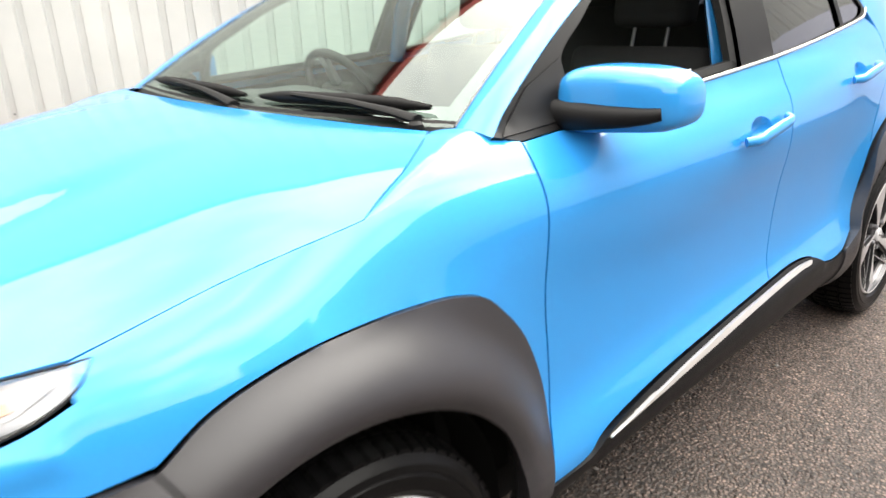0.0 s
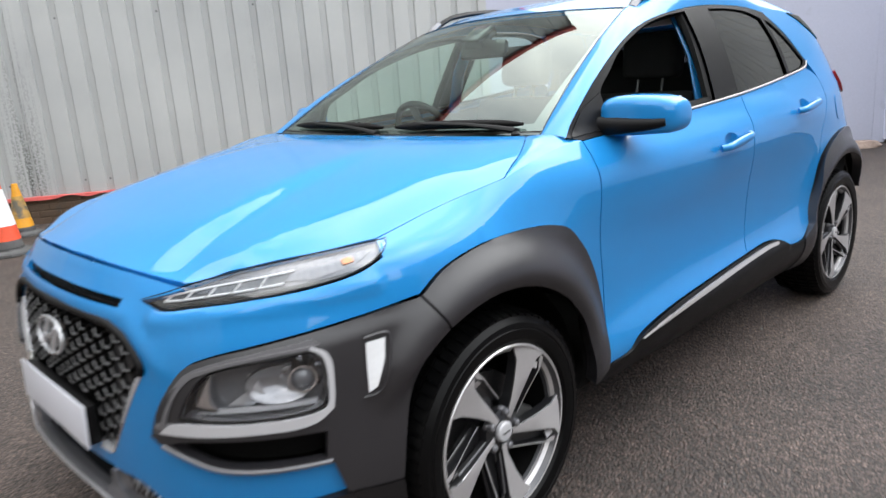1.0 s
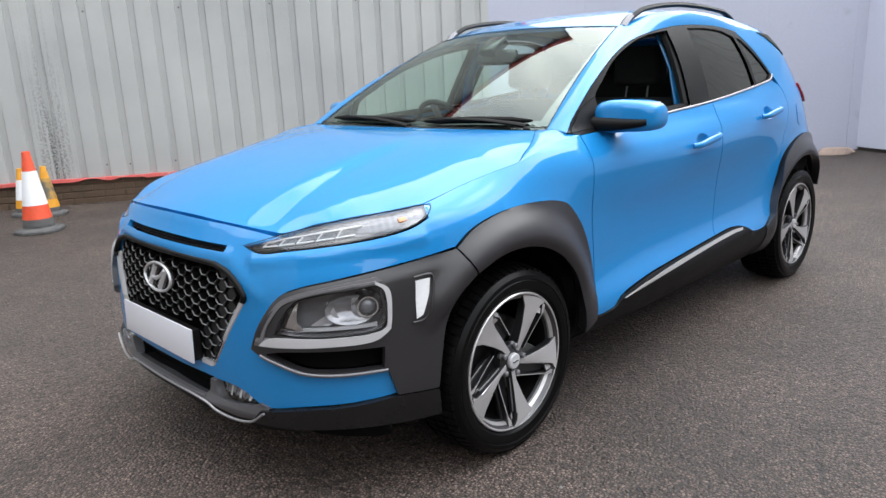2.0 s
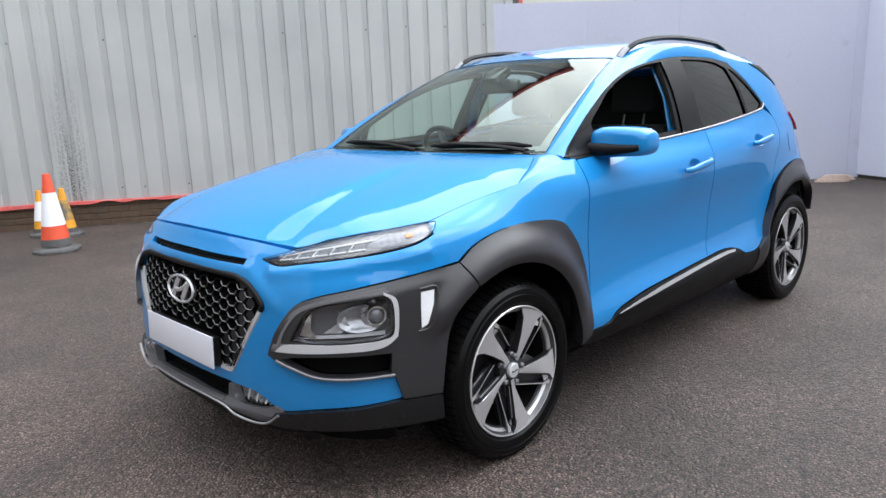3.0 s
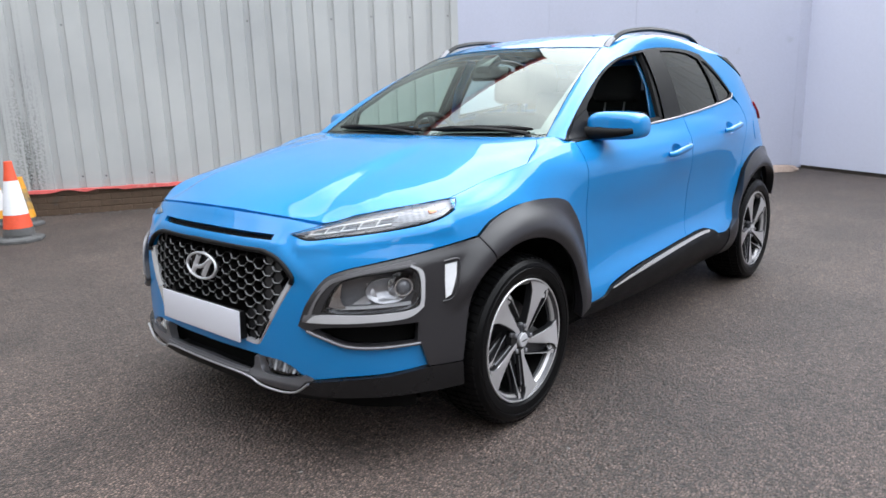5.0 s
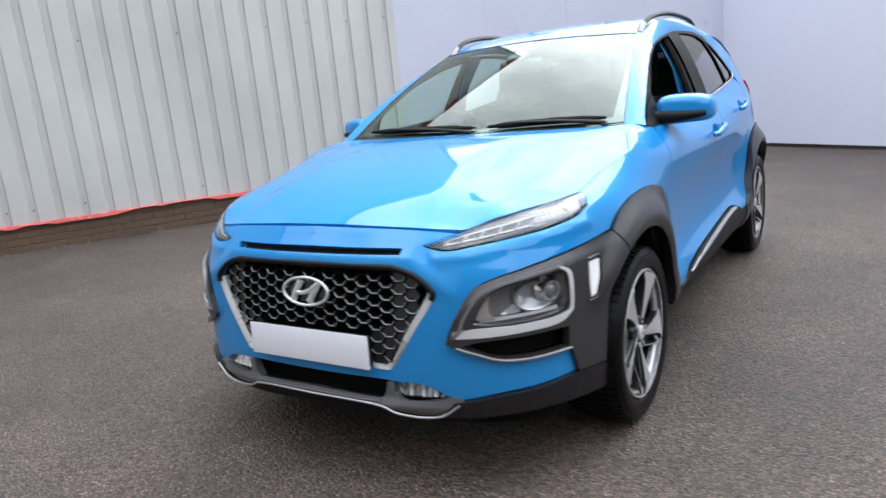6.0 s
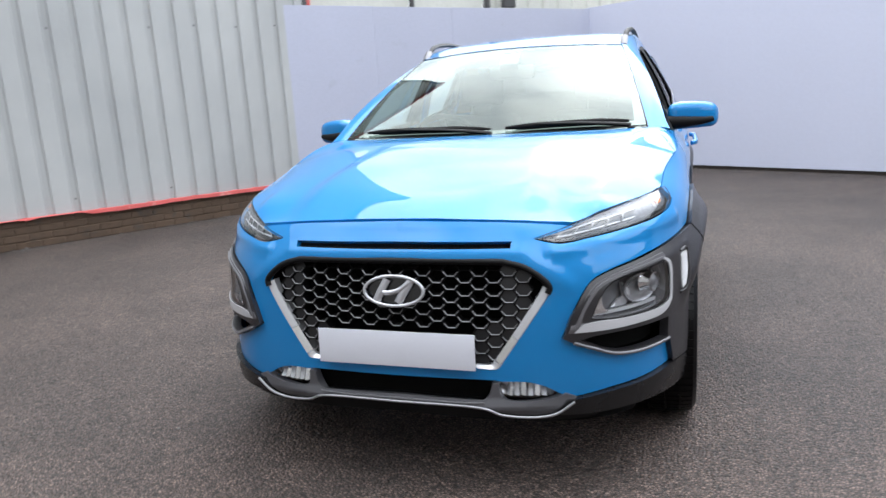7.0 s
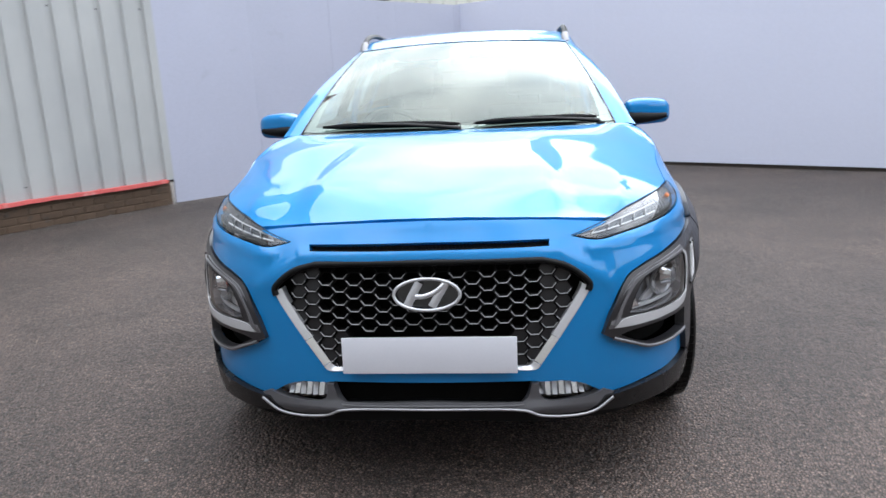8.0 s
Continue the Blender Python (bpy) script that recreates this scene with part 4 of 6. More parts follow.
GAP_B = run((1.536, 0.464), (1.566, 0.595), (1.566, 0.77), (1.550, 0.92), (1.572, 1.0), (1.612, 1.082))
SILL = run((0.476, 0.350), (0.595, 0.356), (0.647, 0.387), (0.83, 0.419), (1.222, 0.443), (1.536, 0.458))
SILL_B = run((1.536, 0.458), (1.705, 0.464), (1.825, 0.452), (1.937, 0.408), (2.085, 0.406), (2.19, 0.451))
ARCH_R = run((2.19, 0.451), (2.259, 0.586), (2.326, 0.715), (2.42, 0.785), (2.55, 0.828), (2.70, 0.843), (2.83, 0.835), (2.94, 0.80))
BELT_F = run((1.612, 1.082), (1.357, 1.068), (1.2, 1.060), (0.80, 1.042), (0.489, 1.030))
BELT_R = run((2.36, 1.160), (2.0, 1.116), (1.80, 1.100), (1.612, 1.082))
LAMP_TOP = run((0.444, 0.805), (0.585, 0.838), (0.78, 0.868), (0.98, 0.888), (1.126, 0.896))
LAMP_LOW = run((1.126, 0.896), (1.110, 0.878), (1.075, 0.858), (1.015, 0.840), (0.92, 0.825), (0.76, 0.809), (0.63, 0.799), (0.52, 0.791), (0.444, 0.805))


def shift(pts, da, db=0.0):
    return [(a + da, b + db) for a, b in pts]


def shrink(poly, d):
    """An outline moved in by d."""
    n = len(poly)
    area = sum(poly[i - 1][0] * poly[i][1] - poly[i][0] * poly[i - 1][1] for i in range(n))
    out = []
    for i in range(n):
        a, b = poly[i - 1], poly[(i + 1) % n]
        tx, ty = b[0] - a[0], b[1] - a[1]
        k = math.hypot(tx, ty) or 1
        s = d if area > 0 else -d
        out.append((poly[i][0] - ty / k * s, poly[i][1] + tx / k * s))
    return out


def joined(name, meshes, material_):
    verts, faces, nor = [], [], []
    for me in meshes:
        k = len(verts)
        verts += [tuple(v.co) for v in me.vertices]
        faces += [tuple(k + i for i in p.vertices) for p in me.polygons]
        q = [(0, 0, 1)] * len(me.vertices)
        for lp in me.loops:
            q[lp.vertex_index] = tuple(me.corner_normals[lp.index].vector)
        nor += q
    return mesh_of(name, verts, faces, material_, True, nor)


# front bumper skin
under_lamp = bump_line((0.50, 0.768), (1.06, 0.812), 0.020, 0.007)
brow = bump_line((-0.40, 0.766), (0.40, 0.766), 0.022, 0.006)
brow_l = bump_line((0.40, 0.766), (0.54, 0.67), 0.026, 0.005)


def nose_relief(u, z):
    return max(under_lamp(abs(u), z), brow(u, z), brow_l(abs(u), z))


half = loop(run((0, 0.862), (0.25, 0.856), (0.42, 0.848), (0.585, 0.833)), run((0.585, 0.833), (0.445, 0.803)), run((0.445, 0.803), (0.52, 0.787), (0.63, 0.795), (0.76, 0.805), (0.93, 0.821), (1.03, 0.838), (1.100, 0.862)),
            run((1.100, 0.862), (1.1625, 0.768)), run((1.1625, 0.768), (1.04, 0.754), (0.925, 0.740), (0.79, 0.721), (0.667, 0.699), (0.610, 0.676), (0.55, 0.595), (0.515, 0.515)),
            run((0.515, 0.515), (0.553, 0.494), (0.67, 0.447), (0.75, 0.435), (0.915, 0.432)), run((0.915, 0.432), (0.937, 0.356)), run((0.937, 0.356), (0.81, 0.347), (0.665, 0.342), (0.535, 0.326)),
            run((0.535, 0.326), (0.50, 0.342), (0.46, 0.364), (0.41, 0.378), (0.33, 0.380)), run((0.33, 0.380), (0.30, 0.384), (0, 0.386)))
if half[-1][0] > 1e-6:
    half.append((0, 0.386))
GRILLE = twin(loop(run((0, 0.748), (0.345, 0.744)), run((0.345, 0.744), (0.415, 0.724), (0.470, 0.684), (0.482, 0.665), (0.474, 0.645)), run((0.474, 0.645), (0.315, 0.420)), [(0, 0.422)]))
SLOT = twin([(0, 0.804), (0.372, 0.800), (0.368, 0.780), (0, 0.781)])
bumper = part("front_bumper", sheet("front_bumper", bodyu, twin(half), PAINT, (GRILLE, SLOT), 0.016, 0.020, nose_relief), car, "blue painted front bumper")

# bonnet
top_edge = [tuple(bodyu(u, z)[:2]) for u, z in ((0.60, 0.842), (0.78, 0.870), (0.98, 0.888))]
shut_xy = [(p[0] - 0.003, p[1]) for p in (body(v, z) for v, z in SHUT)]
front_edge = [(p[0], p[1] + 0.004) for p in (bodyu(u, z) for u, z in ((0.0, 0.866), (0.25, 0.860), (0.42, 0.852), (0.585, 0.838)))]
bon = loop(run(*front_edge), run(front_edge[-1], (top_edge[1][0], top_edge[1][1] + 0.003), (top_edge[2][0] - 0.002, top_edge[2][1] + 0.002), shut_xy[0]),
           shut_xy, run(shut_xy[-1], (0.796, 0.170), (0.772, 0.240), (0.728, 0.318), (0.690, 0.372)), run((0.690, 0.372), (0.50, 0.352), (0.25, 0.338), (0, 0.332)))
if bon[-1][0] > 1e-6:
    bon.append((0, 0.332))
part("bonnet", sheet("bonnet", bonnet, twin(bon), PAINT, (), 0.03, 0.016), car, "blue bonnet with raised creases")

# wings
fender_rim = loop([tuple(q) for q in SHUT], run((0.12, 0.977), (0.25, 1.008), (0.36, 1.024), (0.44, 1.030), (0.485, 1.030)), shift(GAP_F, -0.002), [(0.467, 0.345)], ARCH_OUT[::-1], [(-0.2475, 0.768), (-0.3105, 0.862)])
outer = [body(v, z) for v, z in run((0.12, 0.977), (0.25, 1.008), (0.36, 1.024), (0.44, 1.030), (0.485, 1.030))]
p0 = body(0.12, 0.977)
inner = dense([tuple(p0), *[(x + 0.003, y, bonnet(x, y)[2] - 0.001) for x, y in ((0.796, 0.170), (0.772, 0.240), (0.728, 0.318), (0.692, 0.374))], (0.712, 0.432, 1.055), (0.765, 0.485, 1.052)], 6)
rows = []
for k in range(7):
    t = k / 6
    rows.append([np.array(outer[round(j * (len(outer) - 1) / 24)]) * (1 - t) + np.array(inner[round(j * (len(inner) - 1) / 24)]) * t + np.array([0, 0, 0.010 * math.sin(math.pi * t) * min(j / 10, 1)]) for j in range(25)])
wing_top = grid_mesh("wing", rows, PAINT, flip=True, auto=180)
wing = joined("front_wing", [sheet("front_wing", body, fender_rim, PAINT, (), 0.03, 0.016), wing_top], PAINT)
wing_l, wing_r = pair("front_wing", wing, car, "blue front wing over grey arch trim")

# doors
def cup_rim(mid, mz, less=0.0):
    return [(mid + (0.062 - less) * math.cos(a), mz + (0.034 - less) * math.sin(a)) for a in (2 * math.pi * k / 24 for k in range(24))]


door_rim = loop(shift(GAP_F, 0.002), SILL, GAP_B, BELT_F)
door_l, door_r = pair("front_door", sheet("front_door", body, shrink(door_rim, 0.001), PAINT, (cup_rim(1.3525, 0.929, 0.001),), 0.035, 0.016), car, "blue front door with its window wound down", "blue front door")
rear_rim = loop(shift(GAP_B, 0.003)[::-1], SILL_B, run((2.19, 0.451), (2.259, 0.586), (2.326, 0.715)), run((2.326, 0.715), (2.365, 0.88), (2.452, 1.04), (2.45, 1.11), (2.36, 1.160)), BELT_R)
rdoor_l, rdoor_r = pair("rear_door", sheet("rear_door", body, shrink(rear_rim, 0.001), PAINT, (cup_rim(2.1325, 0.997, 0.001),), 0.035, 0.016), car, "blue rear door with dark glass")
TAIL_EDGE = run((3.06, 0.78), (3.06, 0.90), (3.02, 1.03), (2.90, 1.16), (2.71, 1.31), (2.58, 1.405))
quarter_rim = loop(run((2.33, 0.718), (2.369, 0.88), (2.456, 1.04), (2.455, 1.11), (2.40, 1.185)), run((2.40, 1.185), (2.296, 1.330), (2.19, 1.420)), run((2.19, 1.420), (2.38, 1.432), (2.58, 1.405)), TAIL_EDGE[::-1], run((3.06, 0.78), (2.94, 0.80)), ARCH_R[::-1][:-12])
pair("rear_quarter", sheet("rear_quarter", body, quarter_rim, PAINT, (), 0.035, 0.016), car, "blue rear quarter with fuel flap")


def tail(s, z):
    """The back of the car between its two tail edges."""
    k = spline([(z_, v_) for v_, z_ in TAIL_EDGE])
    e = body(k(z), z)
    return np.array([s * e[0], e[1] + 0.11 * (1 - s * s), z])


part("tailgate", sheet("tailgate", tail, [(-1, 0.79), (1, 0.79), (1, 1.42), (-1, 1.42)], PAINT, ([(-0.85, 1.10), (0.85, 1.10), (0.82, 1.37), (-0.82, 1.37)],), 0.06, 0.01), car, "blue tailgate")
part("rear_window", sheet("rear_window", tail, [(-0.85, 1.10), (0.85, 1.10), (0.82, 1.37), (-0.82, 1.37)], TINTED, (), 0.07, 0.0), car, "dark rear window")
V_END = float(_arc[-1]) - U0
rb = joined("rear_bumper", [sheet("rear_bumper", body, [(3.12, 0.50), (V_END, 0.42), (V_END, 0.775), (3.06, 0.775), (2.945, 0.795), (2.985, 0.66), (3.04, 0.57)], CLAD, (), 0.05, 0.01)], CLAD)
pair("rear_bumper", rb, car, "grey plastic rear bumper")
pair("tail_lamp", sheet("tail_lamp", at_out(body, 0.014), loop(run((2.765, 1.125), (2.86, 1.128), (2.95, 1.09)), run((2.95, 1.09), (2.965, 1.02), (2.87, 1.022), (2.765, 1.125))), RED_LENS, (), 0.03, 0.012), car, "red wraparound tail lamp")

# plastic trim along the sides
def lip_profile(r):
    """How far an arch stands out, by the distance from the wheel's middle: an upper facet, then a lip that turns in."""
    return 0.034 * (1 - ease(0.405, 0.535, r)) * ease(0.340, 0.425, r) + 0.008


def flare(v, z):
    return lip_profile(math.hypot(v, z - 0.335)) * (0.25 + 0.75 * ease(0.26, 0.60, z) if v > 0 else 1)


arch_rim = loop(ARCH_OUT, run((0.462, 0.345), (0.399, 0.312)), ARCH_IN, run((-0.19, 0.680), (-0.246, 0.766)))
pair("arch_trim", sheet("arch_trim", at_out(body, 0.004), shrink(arch_rim, 0.0006), CLAD, (), 0.013, 0.045, flare), car, "grained dark grey wheel arch trim")


def flare_r(v, z):
    return lip_profile(math.hypot(v - 2.6, z - 0.335)) * (0.25 + 0.75 * ease(0.26, 0.60, z) if v < 2.6 else 1)


rear_in = run((2.985, 0.50), (2.960, 0.505), (2.925, 0.585), (2.86, 0.655), (2.74, 0.705), (2.60, 0.722), (2.46, 0.700), (2.34, 0.63), (2.265, 0.53), (2.225, 0.42), (2.21, 0.27))
rarch = loop(ARCH_R, run((2.94, 0.80), (2.985, 0.70), (3.0, 0.60), (2.985, 0.50)), rear_in, [(2.10, 0.235), (2.10, 0.402)])
pair("arch_trim", sheet("arch_trim", at_out(body, 0.004), rarch, CLAD, (), 0.016, 0.045, flare_r), car, "grained dark grey wheel arch trim")
sill = loop(shift(SILL, 0, -0.003), shift(SILL_B, 0, -0.003)[:-8], [(2.095, 0.400), (2.095, 0.225)], run((2.095, 0.225), (1.574, 0.237), (0.994, 0.249), (0.44, 0.290)), [(0.44, 0.338)])
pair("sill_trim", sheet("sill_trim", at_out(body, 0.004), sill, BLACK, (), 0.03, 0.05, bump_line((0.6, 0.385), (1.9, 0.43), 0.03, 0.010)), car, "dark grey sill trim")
strip_mid = spline([(0.655, 0.382), (1.0, 0.413), (1.49, 0.441), (1.72, 0.449), (1.80, 0.447)])
strip = loop(run((0.652, 0.382), (1.0, 0.420), (1.49, 0.448), (1.72, 0.456), (1.80, 0.452)), run((1.80, 0.452), (1.796, 0.444), (1.72, 0.443), (1.48, 0.434), (1.0, 0.406), (0.652, 0.382)))
pair("sill_strip", sheet("sill_strip", at_out(body, 0.020), strip, STRIP, (), 0.012, 0.012, lambda v, z: 0.15 * (z - strip_mid(v))), car, "satin grey metal strip on the sill")

# lower corners of the nose
LENS = loop(run((-0.81, 0.570), (-0.785, 0.62), (-0.75, 0.660), (-0.71, 0.676), (-0.52, 0.697)), run((-0.52, 0.697), (-0.496, 0.690), (-0.488, 0.66), (-0.488, 0.60), (-0.50, 0.568)), run((-0.50, 0.568), (-0.54, 0.561), (-0.75, 0.561), (-0.81, 0.570)))
CAVITY = loop(run((-0.845, 0.508), (-0.741, 0.463), (-0.66, 0.453), (-0.507, 0.450)), run((-0.507, 0.450), (-0.500, 0.514)), run((-0.500, 0.514), (-0.60, 0.516), (-0.80, 0.517), (-0.845, 0.508)))
clad_rim = loop(run((-0.25, 0.764), (-0.37, 0.751), (-0.487, 0.736), (-0.62, 0.717), (-0.745, 0.696), (-0.802, 0.673), (-0.862, 0.592), (-0.895, 0.517)), run((-0.895, 0.517), (-0.857, 0.497), (-0.741, 0.450), (-0.66, 0.438), (-0.494, 0.436)),
                run((-0.494, 0.436), (-0.472, 0.358)), run((-0.472, 0.358), (-0.338, 0.348)), run((-0.338, 0.348), (-0.322, 0.45), (-0.302, 0.543), (-0.264, 0.621), (-0.194, 0.678)), run((-0.194, 0.678), (-0.25, 0.764)))


EDGE_TOP = spline([(-0.895, 0.60), (-0.802, 0.673), (-0.745, 0.696), (-0.62, 0.717), (-0.487, 0.736), (-0.37, 0.751), (-0.25, 0.764), (-0.19, 0.77)])


def corner_relief(v, z):
    top = EDGE_TOP(v)
    a, b = 0.015 * smooth(-0.02, 0.042, top - z), flare(v, z) * smooth(-0.60, -0.30, v) * smooth(0.44, 0.64, z)
    return (a ** 4 + b ** 4) ** 0.25


pair("corner_trim", sheet("corner_trim", at_out(body, 0.003), shrink(clad_rim, 0.0006), CLAD, (LENS, CAVITY), 0.013, 0.03, corner_relief), car, "dark grey bumper corner trim")
surround = loop(run((-0.51, 0.722), (-0.62, 0.708), (-0.74, 0.687), (-0.795, 0.664), (-0.852, 0.59), (-0.880, 0.530)), run((-0.880, 0.530), (-0.84, 0.524), (-0.66, 0.527), (-0.53, 0.534), (-0.478, 0.562)), run((-0.478, 0.562), (-0.470, 0.61), (-0.474, 0.69), (-0.51, 0.722)))
SURROUND = material("grey_satin_plastic", (0.145, 0.143, 0.152), 0.36, 0.3, 0.1, 0.08, 6.0, 700.0)
pair("lamp_surround", sheet("lamp_surround", at_out(body, 0.016), surround, SURROUND, (shrink(LENS, -0.004),), 0.016, 0.02, lambda v, z: 0.006 * math.exp(-((z - 0.545) / 0.012) ** 2)), car, "grey satin lamp surround")
for nm, rim, out, mt, lab in (("corner_slot", CAVITY, -0.05, VOID, "near-black sheet for the shade in the recess under the lamp"), ("lamp_bowl", shrink(LENS, -0.006), -0.055, GLOSS, "dark lamp housing")):
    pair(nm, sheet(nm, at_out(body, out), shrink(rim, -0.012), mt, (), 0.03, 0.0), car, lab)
bar = loop(run((-0.862, 0.534), (-0.66, 0.532), (-0.525, 0.538), (-0.480, 0.566)), run((-0.480, 0.566), (-0.474, 0.61), (-0.478, 0.687), (-0.515, 0.710)), [(-0.516, 0.703)], run((-0.516, 0.703), (-0.492, 0.683), (-0.487, 0.61), (-0.495, 0.572), (-0.53, 0.560), (-0.66, 0.557), (-0.83, 0.557), (-0.862, 0.534)))
pair("lamp_strip", sheet("lamp_strip", at_out(body, 0.022), bar, SILVER, (), 0.012, 0.01, lambda v, z: 0.0), car, "satin silver lower edge of the lamp")
top_bar = loop(run((-0.512, 0.711), (-0.62, 0.702), (-0.72, 0.686), (-0.785, 0.664), (-0.835, 0.600), (-0.862, 0.540)), run((-0.862, 0.540), (-0.850, 0.544), (-0.826, 0.600), (-0.778, 0.658), (-0.72, 0.679), (-0.62, 0.696), (-0.516, 0.704)))
pair("lamp_strip", sheet("lamp_strip", at_out(body, 0.022), top_bar, SURROUND, (), 0.012, 0.01), car, "satin grey upper edge of the lamp")
pair("lens_edge", sweep("lens_edge", [body(v, z, 0.0165) for v, z in spaced(LENS, 0.02)], BLACK, 0.0022, 6, closed=True), car, "black lens seal")
lowline = [body(v, z, 0.017) for v, z in run((-0.862, 0.502), (-0.80, 0.478), (-0.741, 0.455), (-0.66, 0.444), (-0.497, 0.442))]
pair("slot_strip", sweep("slot_strip", lowline, SATIN, 0.0055, 8), car, "satin silver strip")
refl = loop([(-0.396, 0.694), (-0.352, 0.697)], [(-0.359, 0.655), (-0.383, 0.592)], [(-0.402, 0.582), (-0.400, 0.64)])
pair("marker", sheet("marker", at_out(body, 0.007), refl, WHITE_LENS, (), 0.02, 0.014, corner_relief), car, "white vertical marker insert")
edge_m = [(-0.400, 0.705), (-0.350, 0.708), (-0.343, 0.700), (-0.349, 0.652), (-0.370, 0.588), (-0.384, 0.575), (-0.412, 0.571)]
pair("marker_edge", sweep("marker_edge", [body(v, z, 0.004 + corner_relief(v, z)) for v, z in run(*edge_m)], CLAD, 0.0045, 8), car, "raised dark edge of the marker")
valance = loop(run((-0.885, 0.321), (-0.747, 0.337), (-0.604, 0.342), (-0.472, 0.352), (-0.338, 0.342)), run((-0.338, 0.342), (-0.328, 0.252)), run((-0.328, 0.252), (-0.493, 0.262), (-0.682, 0.270), (-0.93, 0.274)))
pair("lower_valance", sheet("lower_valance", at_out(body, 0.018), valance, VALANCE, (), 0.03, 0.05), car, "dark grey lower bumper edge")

# silver skid plate with the two low lamps
def skid_relief(u, z):
    return 0.008 + 0.016 * math.exp(-((z - 0.302) / 0.018) ** 2) * (1 - 0.5 * smooth(0.25, 0.5, abs(u)))


skid = twin(loop(run((0, 0.327), (0.270, 0.323)), run((0.270, 0.323), (0.288, 0.335), (0.302, 0.378)), [(0.322, 0.378)], run((0.322, 0.378), (0.324, 0.345), (0.335, 0.328), (0.41, 0.322), (0.49, 0.330), (0.520, 0.342)), run((0.520, 0.342), (0.553, 0.330)), run((0.553, 0.330), (0.48, 0.281), (0.33, 0.280), (0.275, 0.301), (0, 0.309))))
part("skid_plate", sheet("skid_plate", bodyu, skid, SKID, (), 0.012, 0.03, skid_relief), car, "dark satin grey skid plate")
edge_l = [bodyu(u, z, 0.026) for u, z in run((-0.542, 0.320), (-0.48, 0.279), (-0.33, 0.278), (-0.275, 0.299), (0.0, 0.307), (0.275, 0.299), (0.33, 0.278), (0.48, 0.279), (0.542, 0.320))]
# the lip's highlight is put into its colour, paler than the plate
part("skid_lip", sweep("skid_lip", edge_l, BRIGHT, 0.0042, 8), car, "edge of the skid plate with its highlight painted on")
crease = [bodyu(u, z, 0.022) for u, z in run((-0.275, 0.318), (-0.25, 0.316), (0.0, 0.318), (0.25, 0.316), (0.275, 0.318))]
part("skid_crease", sweep("skid_crease", crease, SATIN, 0.0030, 6), car, "raised crease across the skid plate")
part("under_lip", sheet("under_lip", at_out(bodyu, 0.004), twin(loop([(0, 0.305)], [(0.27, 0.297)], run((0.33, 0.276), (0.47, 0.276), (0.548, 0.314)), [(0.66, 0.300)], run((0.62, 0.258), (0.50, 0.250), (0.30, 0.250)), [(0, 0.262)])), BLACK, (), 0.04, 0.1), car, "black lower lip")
LOWLAMP = loop(run((0.328, 0.382), (0.41, 0.380), (0.46, 0.362), (0.505, 0.338)), run((0.505, 0.342), (0.41, 0.328), (0.328, 0.332)))
low_l, low_r = pair("low_lamp", sheet("low_lamp", at_out(bodyu, -0.03), shrink(LOWLAMP, -0.006), BRIGHTWORK, (), 0.007, 0.0, lambda u, z: 0.006 * math.sin(110 * u) * math.sin(130 * z + 40 * u)), car, "low front lamp")
for side, lamp in ((1, low_l), (-1, low_r)):
    for k in range(7):
        u0 = 0.345 + 0.021 * k
        za, zb = 0.331, min(0.376, 0.376 - 0.022 * max(0, k - 3.0) ** 1.0 * 0.6)
        q = [bodyu(u0 + d, z, o) for d, z, o in ((0, za, -0.012), (0.014, za, -0.007), (0.014, zb, -0.025), (0, zb, -0.032))]
        q = [(side * p[0], p[1], p[2]) for p in q]
        # every second facet is white, a bright chrome reflection put into the colour
        part("reflector", grid_mesh("reflector", [[q[0], q[1]], [q[3], q[2]]], WHITE_LENS if k % 2 else CHROME, flip=side < 0), lamp)
    cover = sheet("cover", at_out(bodyu, 0.003), LOWLAMP, CLEAR, (), 0.02, 0.0)
    part("cover", cover if side > 0 else flipped(cover), lamp)

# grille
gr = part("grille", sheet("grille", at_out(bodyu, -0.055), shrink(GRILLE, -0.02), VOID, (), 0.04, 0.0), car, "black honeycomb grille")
CW, CH = 0.060, 0.0395


def hexagon(cu, cz, k):
    return [(cu + k * a * CW / 2, cz + k * b * CH / 2) for a, b in ((1, 0), (0.5, 1), (-0.5, 1), (-1, 0), (-0.5, -1), (0.5, -1))]


